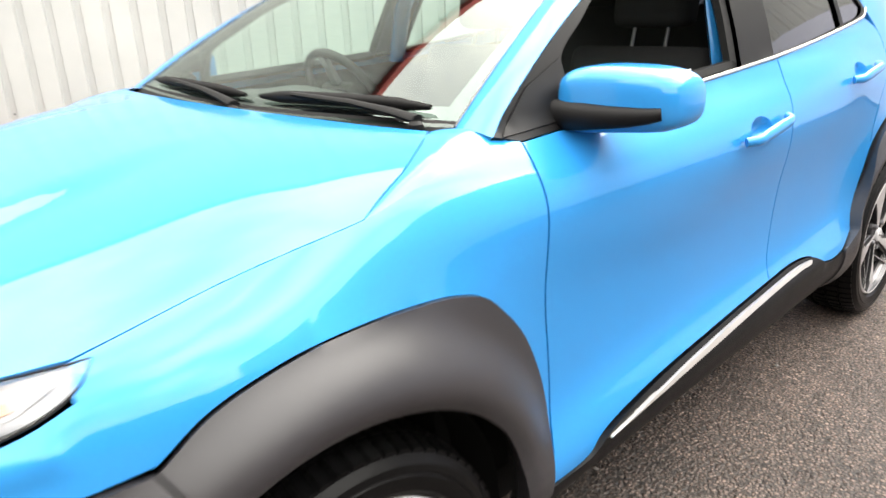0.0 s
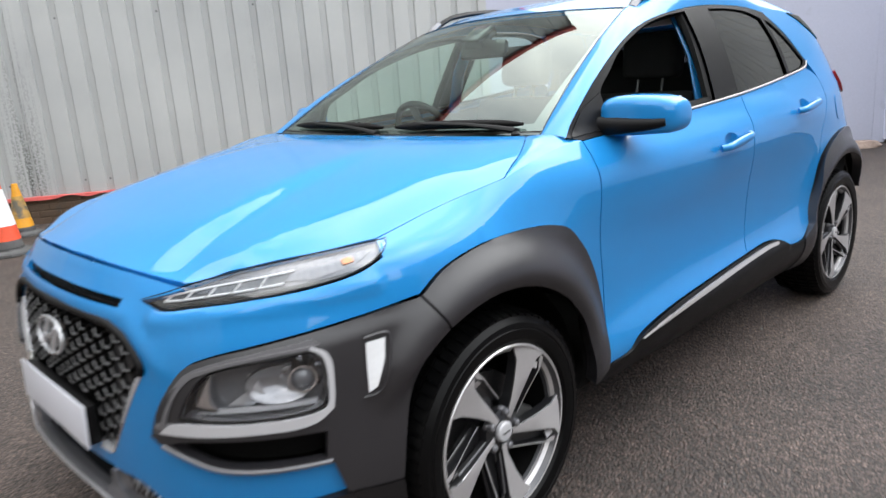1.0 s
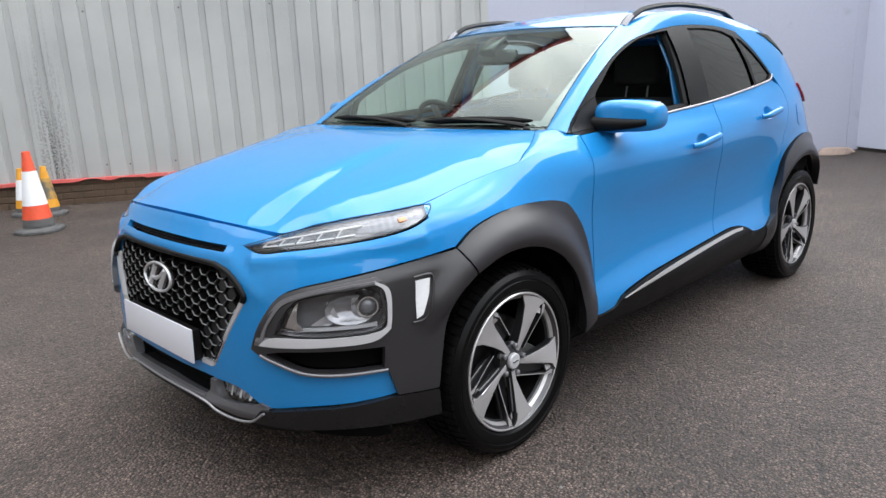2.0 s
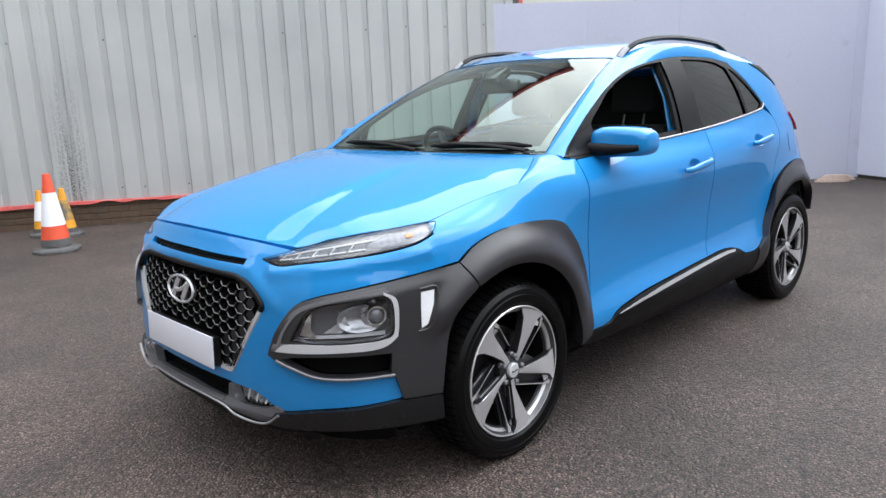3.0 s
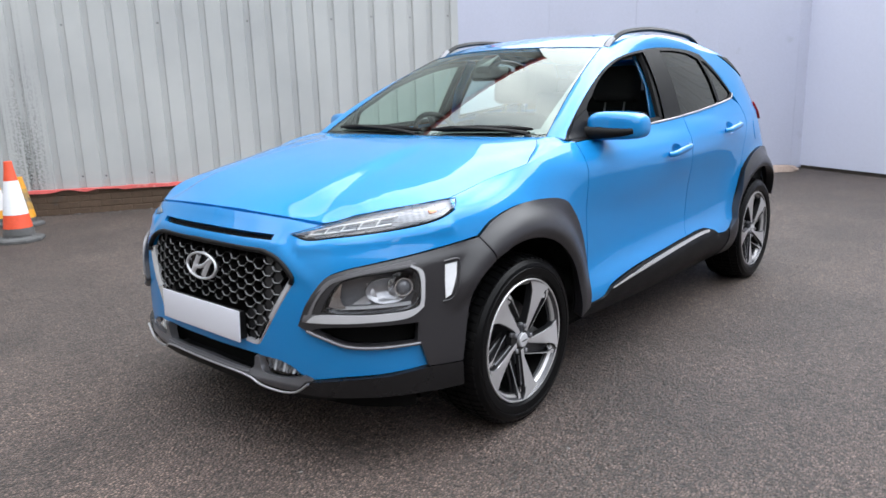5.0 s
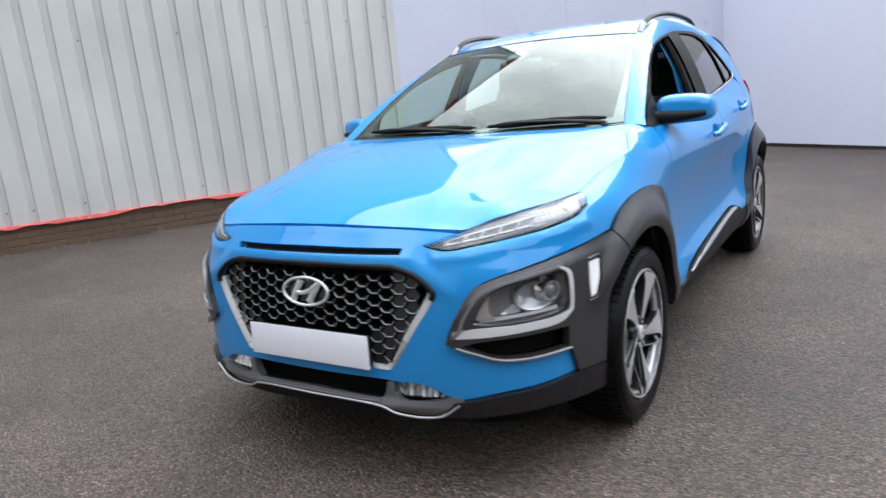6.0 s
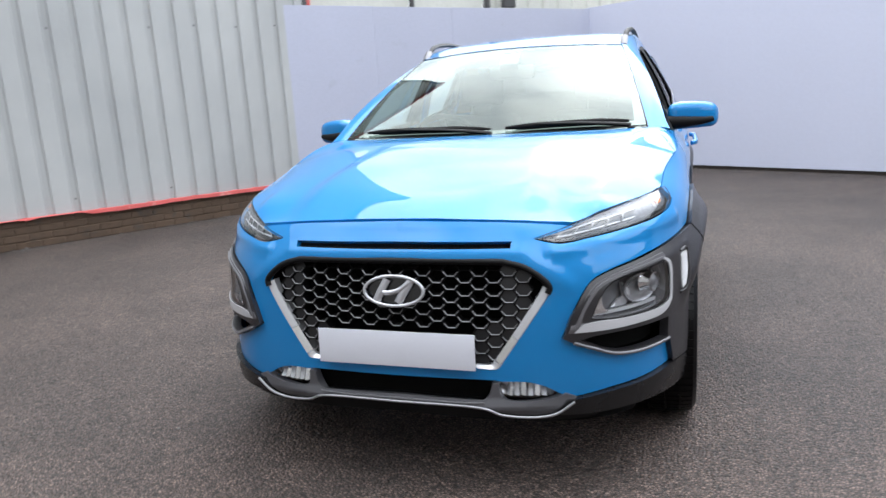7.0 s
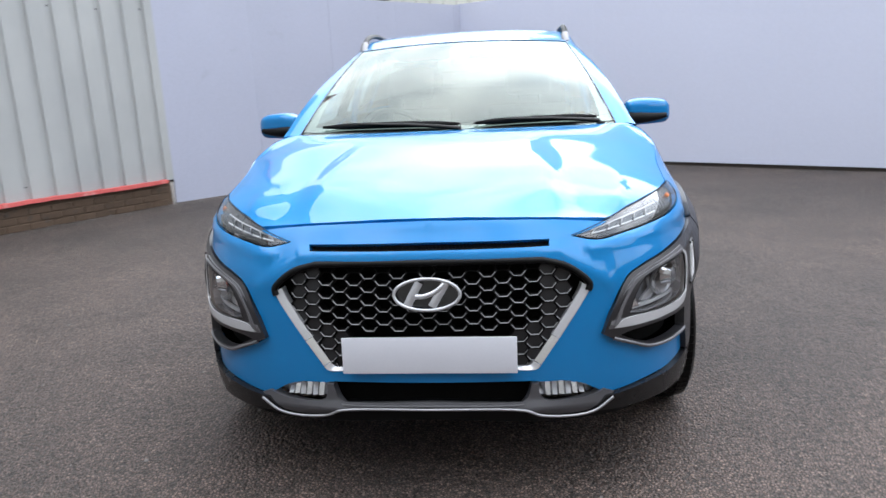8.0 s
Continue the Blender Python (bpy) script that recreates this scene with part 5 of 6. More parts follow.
def honeycomb():
    verts, faces, dark, cups, closed = [], [], [], ([], []), ([], [])
    for i in range(-11, 12):
        for j in range(-6, 7):
            cu, cz = i * CW * 0.75, 0.640 + j * CH + (CH / 2 if i % 2 else 0)
            if not inside(shrink(GRILLE, 0.020), cu, cz) or (cz < 0.545 and abs(cu) < 0.25):
                continue
            k = len(verts)
            for sc, out in ((1.0, -0.050), (1.0, -0.012), (0.87, -0.014), (0.90, -0.050)):
                verts += [bodyu(u, z, out) for u, z in hexagon(cu, cz, sc)]
            for r in range(3):
                (faces if r == 1 else dark).extend((k + 6 * r + a, k + 6 * r + (a + 1) % 6, k + 6 * r + 6 + (a + 1) % 6, k + 6 * r + 6 + a) for a in range(6))
            if abs(cu) > 0.345 or cz > 0.725 or cz < 0.545:
                n = len(closed[0])
                closed[0].extend(bodyu(u, z, -0.020) for u, z in hexagon(cu, cz, 0.84))
                closed[1].append(tuple(range(n, n + 6)))
            m = len(cups[0])
            lo = hexagon(cu, cz, 0.90)
            ring = [lo[3], lo[4], lo[5], lo[0]]
            ring = [(cu + (p[0] - cu) * 0.90, p[1] if abs(p[1] - cz) > 1e-4 else cz - CH * 0.12) for p in ring]
            inn = [(cu + (p[0] - cu) * 0.93, p[1] + 0.0022) for p in ring]
            for p, o in ((ring, -0.0095), (inn, -0.0115)):
                cups[0].extend(bodyu(u, z, o) for u, z in p)
            cups[1].extend((m + a, m + a + 1, m + 5 + a, m + 4 + a) for a in range(3))
    return verts, faces, dark, cups, closed


gv, gf, gd, cups, closed = honeycomb()
CELL_PANEL = material("satin_cell_plastic", (0.015, 0.015, 0.017), 0.40, 0.0, 0.0, 0.1, 8.0, 400.0, spec=0.45)
GRILLE_PLASTIC = material("grille_plastic", (0.003, 0.003, 0.0034), 0.42, 0.0, 0.0, 0.1, 8.0, 400.0, spec=0.12)
bm = bmesh.new()
bv = [bm.verts.new(tuple(map(float, p))) for p in gv]
for f in gf:
    bm.faces.new([bv[i] for i in f])
part("honeycomb", from_bm("honeycomb", bm, GRILLE_PLASTIC, 25), gr, "black plastic honeycomb")
part("cell_wall", mesh_of("cell_wall", gv, gd, VOID, False), gr, "dark walls of the cells")
tagged(part("cell_panel", mesh_of("cell_panel", closed[0], closed[1], CELL_PANEL, False), gr, "dark satin panels in the outer cells"), kind="stuff")
# highlights along the cells' lower edges are painted as pale grey lips
part("cell_lip", mesh_of("cell_lip", cups[0], cups[1], LIP, False), gr, "lower lips of the cells, painted pale as lit edges")
rim_top = [bodyu(u, z, 0.004) for u, z in loop(run((-0.476, 0.650), (-0.482, 0.667), (-0.470, 0.686), (-0.415, 0.725), (-0.345, 0.745)), [(0, 0.749)], run((0.345, 0.745), (0.415, 0.725), (0.470, 0.686), (0.482, 0.667), (0.476, 0.650)))]
part("grille_surround", sweep("grille_surround", rim_top, BLACK, 0.010, 8), gr, "dark upper surround")
for s in (1, -1):
    upper_run = run((0.484, 0.660), (0.478, 0.645), (0.430, 0.575), (0.386, 0.512))
    lower_run = run((0.386, 0.511), (0.350, 0.460), (0.332, 0.434))
    foot_run = run((0.331, 0.433), (0.318, 0.420), (0.262, 0.420))
    # a bright facet that turns in from the edge of the opening
    # its bright and dark reflections are put in by switching the metal
    for path, lab, mt in ((upper_run, "chrome edge strip, bright reflection in its colour", BRIGHTWORK), (lower_run, "chrome lower strip, darker for its reflection", CHROME), (foot_run, "chrome foot of the strip, bright reflection in its colour", BRIGHTWORK)):
        rows = []
        for a, b, o in ((0.001, 0.0, 0.0), (-0.002, 0.001, 0.003), (-0.006, 0.003, 0.002), (-0.021, 0.0105, -0.0085), (-0.021, 0.0105, -0.03)):
            rows.append([bodyu(s * (u + a), z + b, o) for u, z in path])
        part("chrome_strip", grid_mesh("chrome_strip", rows, mt, flip=s > 0, auto=25), gr, lab)
part("slot_mesh", sheet("slot_mesh", at_out(bodyu, -0.03), shrink(SLOT, -0.01), VOID, (), 0.04, 0.0), gr, "near-black sheet for the shade in the slot above the grille")
slot_bars = []
for i in range(-32, 33):
    for j in range(2):
        slot_bars.append((i * 0.0115 + 0.0057 * j, 0.786 + 0.009 * j))
sv, sf = [], []
for cu, cz in slot_bars:
    k = len(sv)
    for sc, out in ((1.0, -0.012), (0.72, -0.013)):
        sv += [bodyu(cu + sc * 0.0060 * a, cz + sc * 0.0052 * b, out) for a, b in ((1, 0), (0.5, 1), (-0.5, 1), (-1, 0), (-0.5, -1), (0.5, -1))]
    sf += [(k + a, k + (a + 1) % 6, k + 6 + (a + 1) % 6, k + 6 + a) for a in range(6)]
part("slot_lattice", mesh_of("slot_lattice", sv, sf, GRILLE_PLASTIC, False), gr)

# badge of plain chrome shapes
badge = part("badge", sweep("badge", [bodyu(0.098 * math.cos(a), 0.658 + 0.046 * math.sin(a), 0.006) for a in (2 * math.pi * k / 48 for k in range(48))], BRIGHTWORK, 0.0055, 10, closed=True, up=(0, -1, 0.2)), car, "chrome oval badge")
for pts in (((-0.060, 0.622), (-0.046, 0.650), (-0.022, 0.694)), ((0.014, 0.622), (0.034, 0.655), (0.058, 0.692))):
    part("badge_bar", sweep("badge_bar", [bodyu(u, z, 0.004) for u, z in run(*pts)], BRIGHTWORK, 0.0125, 8, 0.45, (0, -1, 0)), badge)
part("badge_bar", sweep("badge_bar", [bodyu(u, z, 0.007) for u, z in run((-0.034, 0.652), (-0.010, 0.653), (0.022, 0.664), (0.052, 0.686))], BRIGHTWORK, 0.0075, 8, 0.7, (0, -1, 0)), badge)
part("badge_back", sheet("badge_back", at_out(bodyu, -0.008), [(0.096 * math.cos(a), 0.658 + 0.044 * math.sin(a)) for a in (2 * math.pi * k / 30 for k in range(30))], GLOSS, (), 0.03, 0.01), badge)

plate = part("number_plate", block("number_plate", (0.520, 0.006, 0.111), (0, -0.822, 0.480), PLATE, 0.002, (-3, 0, 0)), car, "blank white number plate")
part("plate_mount", block("plate_mount", (0.50, 0.03, 0.10), (0, -0.803, 0.478), BLACK, 0.004), plate, "black mount behind the plate")
part("lower_grille", sheet("lower_grille", at_out(bodyu, -0.05), twin([(0, 0.43), (0.60, 0.41), (0.60, 0.25), (0, 0.25)]), VOID, (), 0.05, 0.0), car, "near-black sheet for the shade in the lower air intake")

# slim upper lamps
LAMP = loop(LAMP_TOP, LAMP_LOW)
for side in (1, -1):
    put = (lambda me: me) if side > 0 else flipped
    lamp = part("headlamp", put(sheet("headlamp", at_out(bodyu, -0.022), shrink(LAMP, -0.004), LAMP_GREY, (), 0.022, 0.0)), car, "slim clear headlamp with segmented light strip")
    part("lamp_rim", put(sweep("lamp_rim", [bodyu(u, z, -0.001) for u, z in spaced(LAMP, 0.02)], BLACK, 0.0019, 6, closed=True)), lamp, "black lamp edge")
    part("lower_edge", put(sheet("lower_edge", at_out(bodyu, -0.012), loop(run((0.462, 0.8035), (0.52, 0.793), (0.63, 0.801), (0.76, 0.811), (0.93, 0.827), (1.02, 0.842)), run((1.02, 0.842), (0.93, 0.832), (0.76, 0.8165), (0.63, 0.807), (0.52, 0.7995), (0.462, 0.8035))), GLOSS, (), 0.012, 0.01)), lamp, "black lower edge")
    for k in range(5):
        u0 = 0.515 + 0.070 * k
        zl, zh = 0.8025 + 0.0062 * k, 0.816 + 0.0078 * k
        seg = [(u0, zl), (u0 + 0.062, zl + 0.0052), (u0 + 0.080, zh + 0.0065), (u0 + 0.022, zh)]
        part("light_segment", put(sheet("light_segment", at_out(bodyu, -0.016), seg, SMOKE, (), 0.015, 0.004)), lamp, "smoky light segment")
        part("segment_line", put(sweep("segment_line", [bodyu(u, z, -0.013) for u, z in (seg[3], seg[0], seg[1])], WHITE_LENS, 0.0030, 6)), lamp, "white light line")
    part("light_bar", put(sweep("light_bar", [bodyu(u, z, -0.012) for u, z in run((0.505, 0.8115), (0.62, 0.828), (0.76, 0.8435), (0.885, 0.856))], WHITE_LENS, 0.0026, 6)), lamp, "thin white light line")
    refl_ = loop([(0.80, 0.838), (0.93, 0.834), (1.03, 0.852), (1.085, 0.876), (0.96, 0.872), (0.84, 0.862)])
    part("reflector", put(sheet("reflector", at_out(bodyu, -0.018), refl_, LAMP_GREY, (), 0.008, 0.01, lambda u, z: 0.0005 * math.sin(u * 260))), lamp, "chrome reflector")
    part("turn_lens", put(sheet("turn_lens", at_out(bodyu, -0.009), [(1.005, 0.858), (1.030, 0.862), (1.026, 0.871), (1.002, 0.868)], AMBER, (), 0.02, 0.01)), lamp, "amber turn lamp")
    part("cover", put(sheet("cover", at_out(bodyu, 0.0), LAMP, CLEAR, (), 0.03, 0.0)), lamp)
    # main lamp low in the corner
    main = part("main_lamp", put(sheet("main_lamp", at_out(body, -0.045), shrink(LENS, -0.002), LAMP_FILL, (), 0.02, 0.0)), car, "clear main headlamp with projector")
    c = body(-0.537, 0.632, -0.012)
    n_ = body(-0.537, 0.632, 0.1) - c
    n_ /= np.linalg.norm(n_)
    c, n_ = np.array([side * c[0], c[1], c[2]]), np.array([side * n_[0], n_[1], n_[2]])
    m4 = Matrix.Translation(c) @ Vector(n_).to_track_quat("X", "Z").to_matrix().to_4x4()
    for nm, prof, mt, lab in (("projector", [(0.012, 0.0), (0.010, 0.010), (0.005, 0.019), (-0.006, 0.025)], LAMP_FILL, "projector lens"),
                              ("projector_ring", [(-0.004, 0.025), (0.007, 0.027), (0.007, 0.031), (-0.010, 0.036), (-0.022, 0.046)], CHROME, "chrome projector ring"),
                              ("projector_bowl", [(-0.03, 0.0), (-0.024, 0.014), (-0.008, 0.026)], GLOSS, "")):
        ob = part(nm, revolve(nm, prof, mt, 32), main, lab)
        ob.matrix_world = m4
    ring_in = spaced(LENS, 0.02)
    part("lens_tunnel", put(grid_mesh("lens_tunnel", [[body(v, z, 0.016) for v, z in ring_in], [body(v, z, -0.044) for v, z in ring_in]], LAMP_GREY, wrap=True)), main, "silver walls of the lamp")
    bowl = [(-0.588 + 0.078 * math.cos(a), 0.622 + 0.043 * math.sin(a)) for a in (2 * math.pi * k / 32 for k in range(32))]
    part("lamp_reflector", put(sheet("lamp_reflector", at_out(body, -0.018), bowl, SATIN_BOWL, (), 0.010, 0.006, lambda v, z: -0.026 * max(0, 1 - ((v + 0.588) / 0.078) ** 2 - ((z - 0.622) / 0.043) ** 2))), main, "bright lamp bowl")
    wing_refl = loop([(-0.715, 0.580), (-0.655, 0.578), (-0.625, 0.60), (-0.64, 0.635), (-0.66, 0.650), (-0.665, 0.610)])
    part("reflector", put(sheet("reflector", at_out(body, -0.030), wing_refl, BRIGHTWORK, (), 0.010, 0.01, lambda v, z: 0.004 * math.sin(v * 60) * math.sin(z * 70))), main, "chrome reflector")
    part("bezel", put(sheet("bezel", at_out(body, -0.018), loop(run((-0.803, 0.571), (-0.785, 0.612), (-0.745, 0.655)), run((-0.745, 0.655), (-0.752, 0.62), (-0.752, 0.595), (-0.735, 0.571))), CHROME, (), 0.016, 0.01)), main, "silver inner bezel")
    part("floor_bezel", put(sheet("floor_bezel", at_out(body, -0.02), loop([(-0.79, 0.566), (-0.51, 0.566), (-0.51, 0.577), (-0.78, 0.575)]), SILVER, (), 0.016, 0.01)), main, "silver inner bezel")
    part("cover", put(sheet("cover", at_out(body, 0.017), LENS, CLEAR, (), 0.03, 0.0)), main)

# roof, pillars, glass
DLO = run((0.428, 1.045), (0.507, 1.100), (0.687, 1.204), (0.94, 1.318), (1.136, 1.379), (1.378, 1.422), (1.615, 1.446), (1.857, 1.450), (2.05, 1.442), (2.19, 1.420))


def roof_edge(y):
    x = spline([(1.165, 0.545), (1.5, 0.572), (2.0, 0.578), (2.62, 0.555)])(y)
    return roof(x, y)


upper_edge = [windscreen(1.0, t / 12) for t in range(12)] + [roof_edge(y) for y in np.linspace(1.165, 2.62, 16)]
lower_edge = [body(v, z) for v, z in DLO] + [body(v, z) for v, z in run((2.19, 1.420), (2.38, 1.432), (2.58, 1.405))][1:]


def by_length(pts, n):
    pts = np.array(pts, float)
    d = np.r_[0, np.cumsum(np.linalg.norm(np.diff(pts, axis=0), axis=1))]
    return [np.array([np.interp(s, d, pts[:, k]) for k in range(3)]) for s in np.linspace(0, d[-1], n)]


ue, le = by_length(upper_edge, 40), by_length(lower_edge, 40)
rows = []
for k in range(9):
    t = k / 8
    rows.append([l_ * (1 - t) + u_ * t + np.array([0.55, -0.25, 0.55]) * 0.014 * 4 * t * (1 - t) * 0.5 for l_, u_ in zip(le, ue)])
pair("roof_pillar", grid_mesh("roof_pillar", rows, PAINT, auto=180), car, "blue windscreen pillar and roof rail panel")
roof_half = loop([(0, 1.053)], run((0.0, 1.053), (0.14, 1.0606), (0.28, 1.0833), (0.41, 1.118), (0.545, 1.168)), [tuple(roof_edge(y)[:2]) for y in np.linspace(1.168, 2.62, 14)], run((0.555, 2.62), (0.3, 2.69), (0, 2.71)))
part("roof", sheet("roof", roof, twin(roof_half), PAINT, (), 0.05, 0.02), car, "pale reflecting blue roof panel")
part("spoiler", sheet("spoiler", lambda x, y: roof(x, y) + np.array([0, 0, 0.006]), twin(loop([(0, 2.60)], [(0.52, 2.52)], [(0.545, 2.60), (0.53, 2.76)], [(0.3, 2.82), (0, 2.83)])), PAINT, (), 0.05, 0.035), car, "blue roof spoiler")

pair("spoiler_fin", sheet("spoiler_fin", at_out(body, 0.005), [(2.47, 1.420), (2.62, 1.404), (2.70, 1.345), (2.76, 1.29), (2.66, 1.335), (2.56, 1.388)], BLACK, (), 0.03, 0.012), car, "black fin beside the rear window")

ws_rim = twin(loop([(0, 0.0)], [(0.996, 0.0)], [(0.996, 0.99)], [(0, 0.99)]))
wind = part("windscreen", sheet("windscreen", windscreen, ws_rim, SCREEN, (), 0.06, 0.004), car, "greenish clear windscreen")
wind.visible_shadow = False
band = loop([(-0.996, 0.0), (0.996, 0.0), (0.996, 0.99), (-0.996, 0.99)])
hole = loop(run((-0.93, 0.075), (0.0, 0.06), (0.93, 0.075)), run((0.93, 0.075), (0.968, 0.5), (0.976, 0.97)), run((0.976, 0.97), (0.0, 0.980), (-0.976, 0.97)), run((-0.976, 0.97), (-0.968, 0.5), (-0.93, 0.075)))
part("screen_border", sheet("screen_border", lambda s, t: windscreen(s, t, -0.006), band, GLOSS, (hole,), 0.05, 0.0), wind, "black printed border")
seal = [windscreen(1.0, t / 20, 0.003) for t in range(21)]
pair("screen_seal", sweep("screen_seal", seal, GLOSS, 0.0016, 6), car, "black screen seal")
part("screen_seal", sweep("screen_seal", [windscreen(s / 10, 1.0, 0.002) for s in range(-10, 11)], GLOSS, 0.0014, 6), car, "black screen seal")
# scuttle
rows = [[np.array([*bonnet(x, by)]) * (1, 1, 1) + np.array([0, 0.006, -0.012]), windscreen(s, 0.0, 0.002) + np.array([0, -0.02, -0.022]), windscreen(s, 0.02, 0.001)] for x, by, s in ((0.69 * k / 12, 0.330 + 0.042 * (abs(k) / 12) ** 2, k / 12) for k in range(-12, 13))]
part("scuttle", grid_mesh("scuttle", rows, BLACK, flip=True), car, "black plastic scuttle below the windscreen")


def wiper(x0, x1, s0, s1, t1, sx):
    """An arm that rests along the foot of the glass, with its blade."""
    w = part("wiper", sweep("wiper", [windscreen(s, t, 0.022) for s, t in ((x0, -0.01), (x0 * 0.8 + x1 * 0.2, 0.012), (x0 * 0.5 + x1 * 0.5, 0.035), (x1, 0.05))], BLACK, 0.011, 8, 0.7, taper=lambda q: 1.3 - 0.6 * q), car, "black windscreen wiper")
    part("blade", sweep("blade", [windscreen(s0 + (s1 - s0) * k / 14, t1 + 0.010 * math.sin(math.pi * k / 14), 0.012) for k in range(15)], BLACK, 0.0095, 8, 1.5, taper=lambda q: 0.35 + 0.65 * min(1, 6 * q, 6 * (1 - q))), w, "black wiper blade")
    p = windscreen(x0, -0.015, 0.03)
    part("pivot", revolve("pivot", [(-0.03, 0.0), (-0.03, 0.016), (-0.012, 0.015), (-0.006, 0.009), (-0.005, 0.0)], BLACK, 16, tuple(p), "z"), w)
    return w


wiper(0.90, 0.32, 0.90, 0.13, 0.045, 1)
wiper(0.05, -0.62, 0.04, -0.86, 0.045, 1)

# door frames and side glass
frame_out = DLO + run((2.19, 1.420), (2.286, 1.330), (2.395, 1.187))[1:]
belt = run((2.395, 1.187), (2.36, 1.160), (2.0, 1.116), (1.612, 1.082), (1.2, 1.060), (0.80, 1.042), (0.489, 1.030))
dlo_rim = loop(frame_out, belt, [(0.428, 1.045)])
FWIN = loop(run((0.672, 1.045), (0.668, 1.10), (0.680, 1.158), (0.78, 1.222), (0.890, 1.284), (1.124, 1.366), (1.30, 1.402), (1.47, 1.422)), run((1.47, 1.422), (1.455, 1.30), (1.41, 1.10), (1.405, 1.078)), run((1.405, 1.078), (1.2, 1.068), (0.672, 1.045)))
RWIN = loop(run((1.665, 1.432), (1.857, 1.434), (2.03, 1.420), (2.128, 1.392)), run((2.128, 1.392), (2.145, 1.28), (2.135, 1.142)), run((2.135, 1.142), (1.80, 1.108), (1.60, 1.094)), run((1.60, 1.094), (1.64, 1.28), (1.665, 1.432)))
QWIN = loop(run((2.160, 1.385), (2.20, 1.372), (2.29, 1.29), (2.368, 1.193)), run((2.368, 1.193), (2.34, 1.172), (2.165, 1.146)), run((2.165, 1.146), (2.175, 1.28), (2.160, 1.385)))
pair("window_surround", sheet("window_surround", at_out(body, 0.001), shrink(dlo_rim, 0.002), BLACK, (FWIN, RWIN, QWIN), 0.03, 0.02), car, "black window surround")
for side in (1, -1):
    put = (lambda me: me) if side > 0 else flipped
    dr = rdoor_l if side > 0 else rdoor_r
    g = part("side_window", put(sheet("side_window", at_out(body, -0.008), shrink(RWIN, -0.004), TINTED if side > 0 else SCREEN, (), 0.05, 0.0)), dr, "dark tinted rear side window" if side > 0 else "rear side window")
    g = part("quarter_window", put(sheet("quarter_window", at_out(body, -0.006), shrink(QWIN, -0.004), TINTED, (), 0.05, 0.0)), car, "dark tinted quarter window")
    if side < 0:
        g = part("side_window", flipped(sheet("side_window", at_out(body, -0.008), shrink(FWIN, -0.004), SCREEN, (), 0.05, 0.0)), door_r, "clear front side window")
        g.visible_shadow = False
    belt_line = [body(v, z, 0.004) for v, z in run((0.64, 1.043), (0.80, 1.047), (1.2, 1.065), (1.612, 1.088), (2.0, 1.121), (2.30, 1.153), (2.365, 1.166), (2.393, 1.188))]
    part("belt_strip", put(sweep("belt_strip", belt_line, STRIP, 0.0036, 8, 1.3)), car, "bright belt line strip")
    # inner edge of the front door frame
    fr = [body(v, z, -0.03) for v, z in FWIN]
    part("window_channel", put(sweep("window_channel", fr, BLACK, 0.018, 6, closed=True)), door_l if side > 0 else door_r, "black rubber window channel")

# roof bars
for side in (1, -1):
    bar = []
    for k in range(25):
        t = k / 24
        y = 1.215 + 1.14 * t
        q = roof(0.548 + 0.012 * math.sin(math.pi * t), y)
        bar.append((side * q[0], q[1], q[2] + 0.030 * min(1, (math.sin(math.pi * t) * 2.6) ** 0.7) - 0.004))
    rb_ = part("roof_bar", sweep("roof_bar", bar, BLACK, 0.015, 8, 0.75), car, "black roof bar with silver foot")
    part("bar_cap", sweep("bar_cap", [(p[0], p[1], p[2] + 0.010) for p in bar], BLACK, 0.008, 8, 0.5), rb_, "gloss top of the roof bar")
    foot = [(side * 0.548, 1.205, roof(0.548, 1.205)[2] - 0.01), (side * 0.548, 1.235, roof(0.548, 1.235)[2] + 0.008), (side * 0.549, 1.27, roof(0.549, 1.27)[2] + 0.020)]
    part("bar_foot", sweep("bar_foot", foot, SATIN, 0.020, 8, 0.7), rb_, "silver front foot")

# outside mirrors
def superball(c, h, e, seg=28, lo=-90, hi=90, skew=None):
    rows = []
    for i in range(15):
        la = radians(lo + (hi - lo) * i / 14)
        r = []
        for j in range(seg):
            lo_ = 2 * math.pi * j / seg
            f = lambda w: math.copysign(abs(w) ** e, w)
            p = [c[0] + h[0] * f(math.cos(la)) * f(math.cos(lo_)), c[1] + h[1] * f(math.cos(la)) * f(math.sin(lo_)), c[2] + h[2] * f(math.sin(la))]
            if skew:
                skew(p)
            r.append(p)
        rows.append(r)
    return rows


def mirror_skew(p):
    k = (p[0] - 0.80) / 0.19
    p[1] += 0.055 * k + 0.02 * k * k
    p[2] += 0.010 * k - 0.022 * max(k, 0) ** 2 * (1 if p[2] > 1.09 else 0.2)


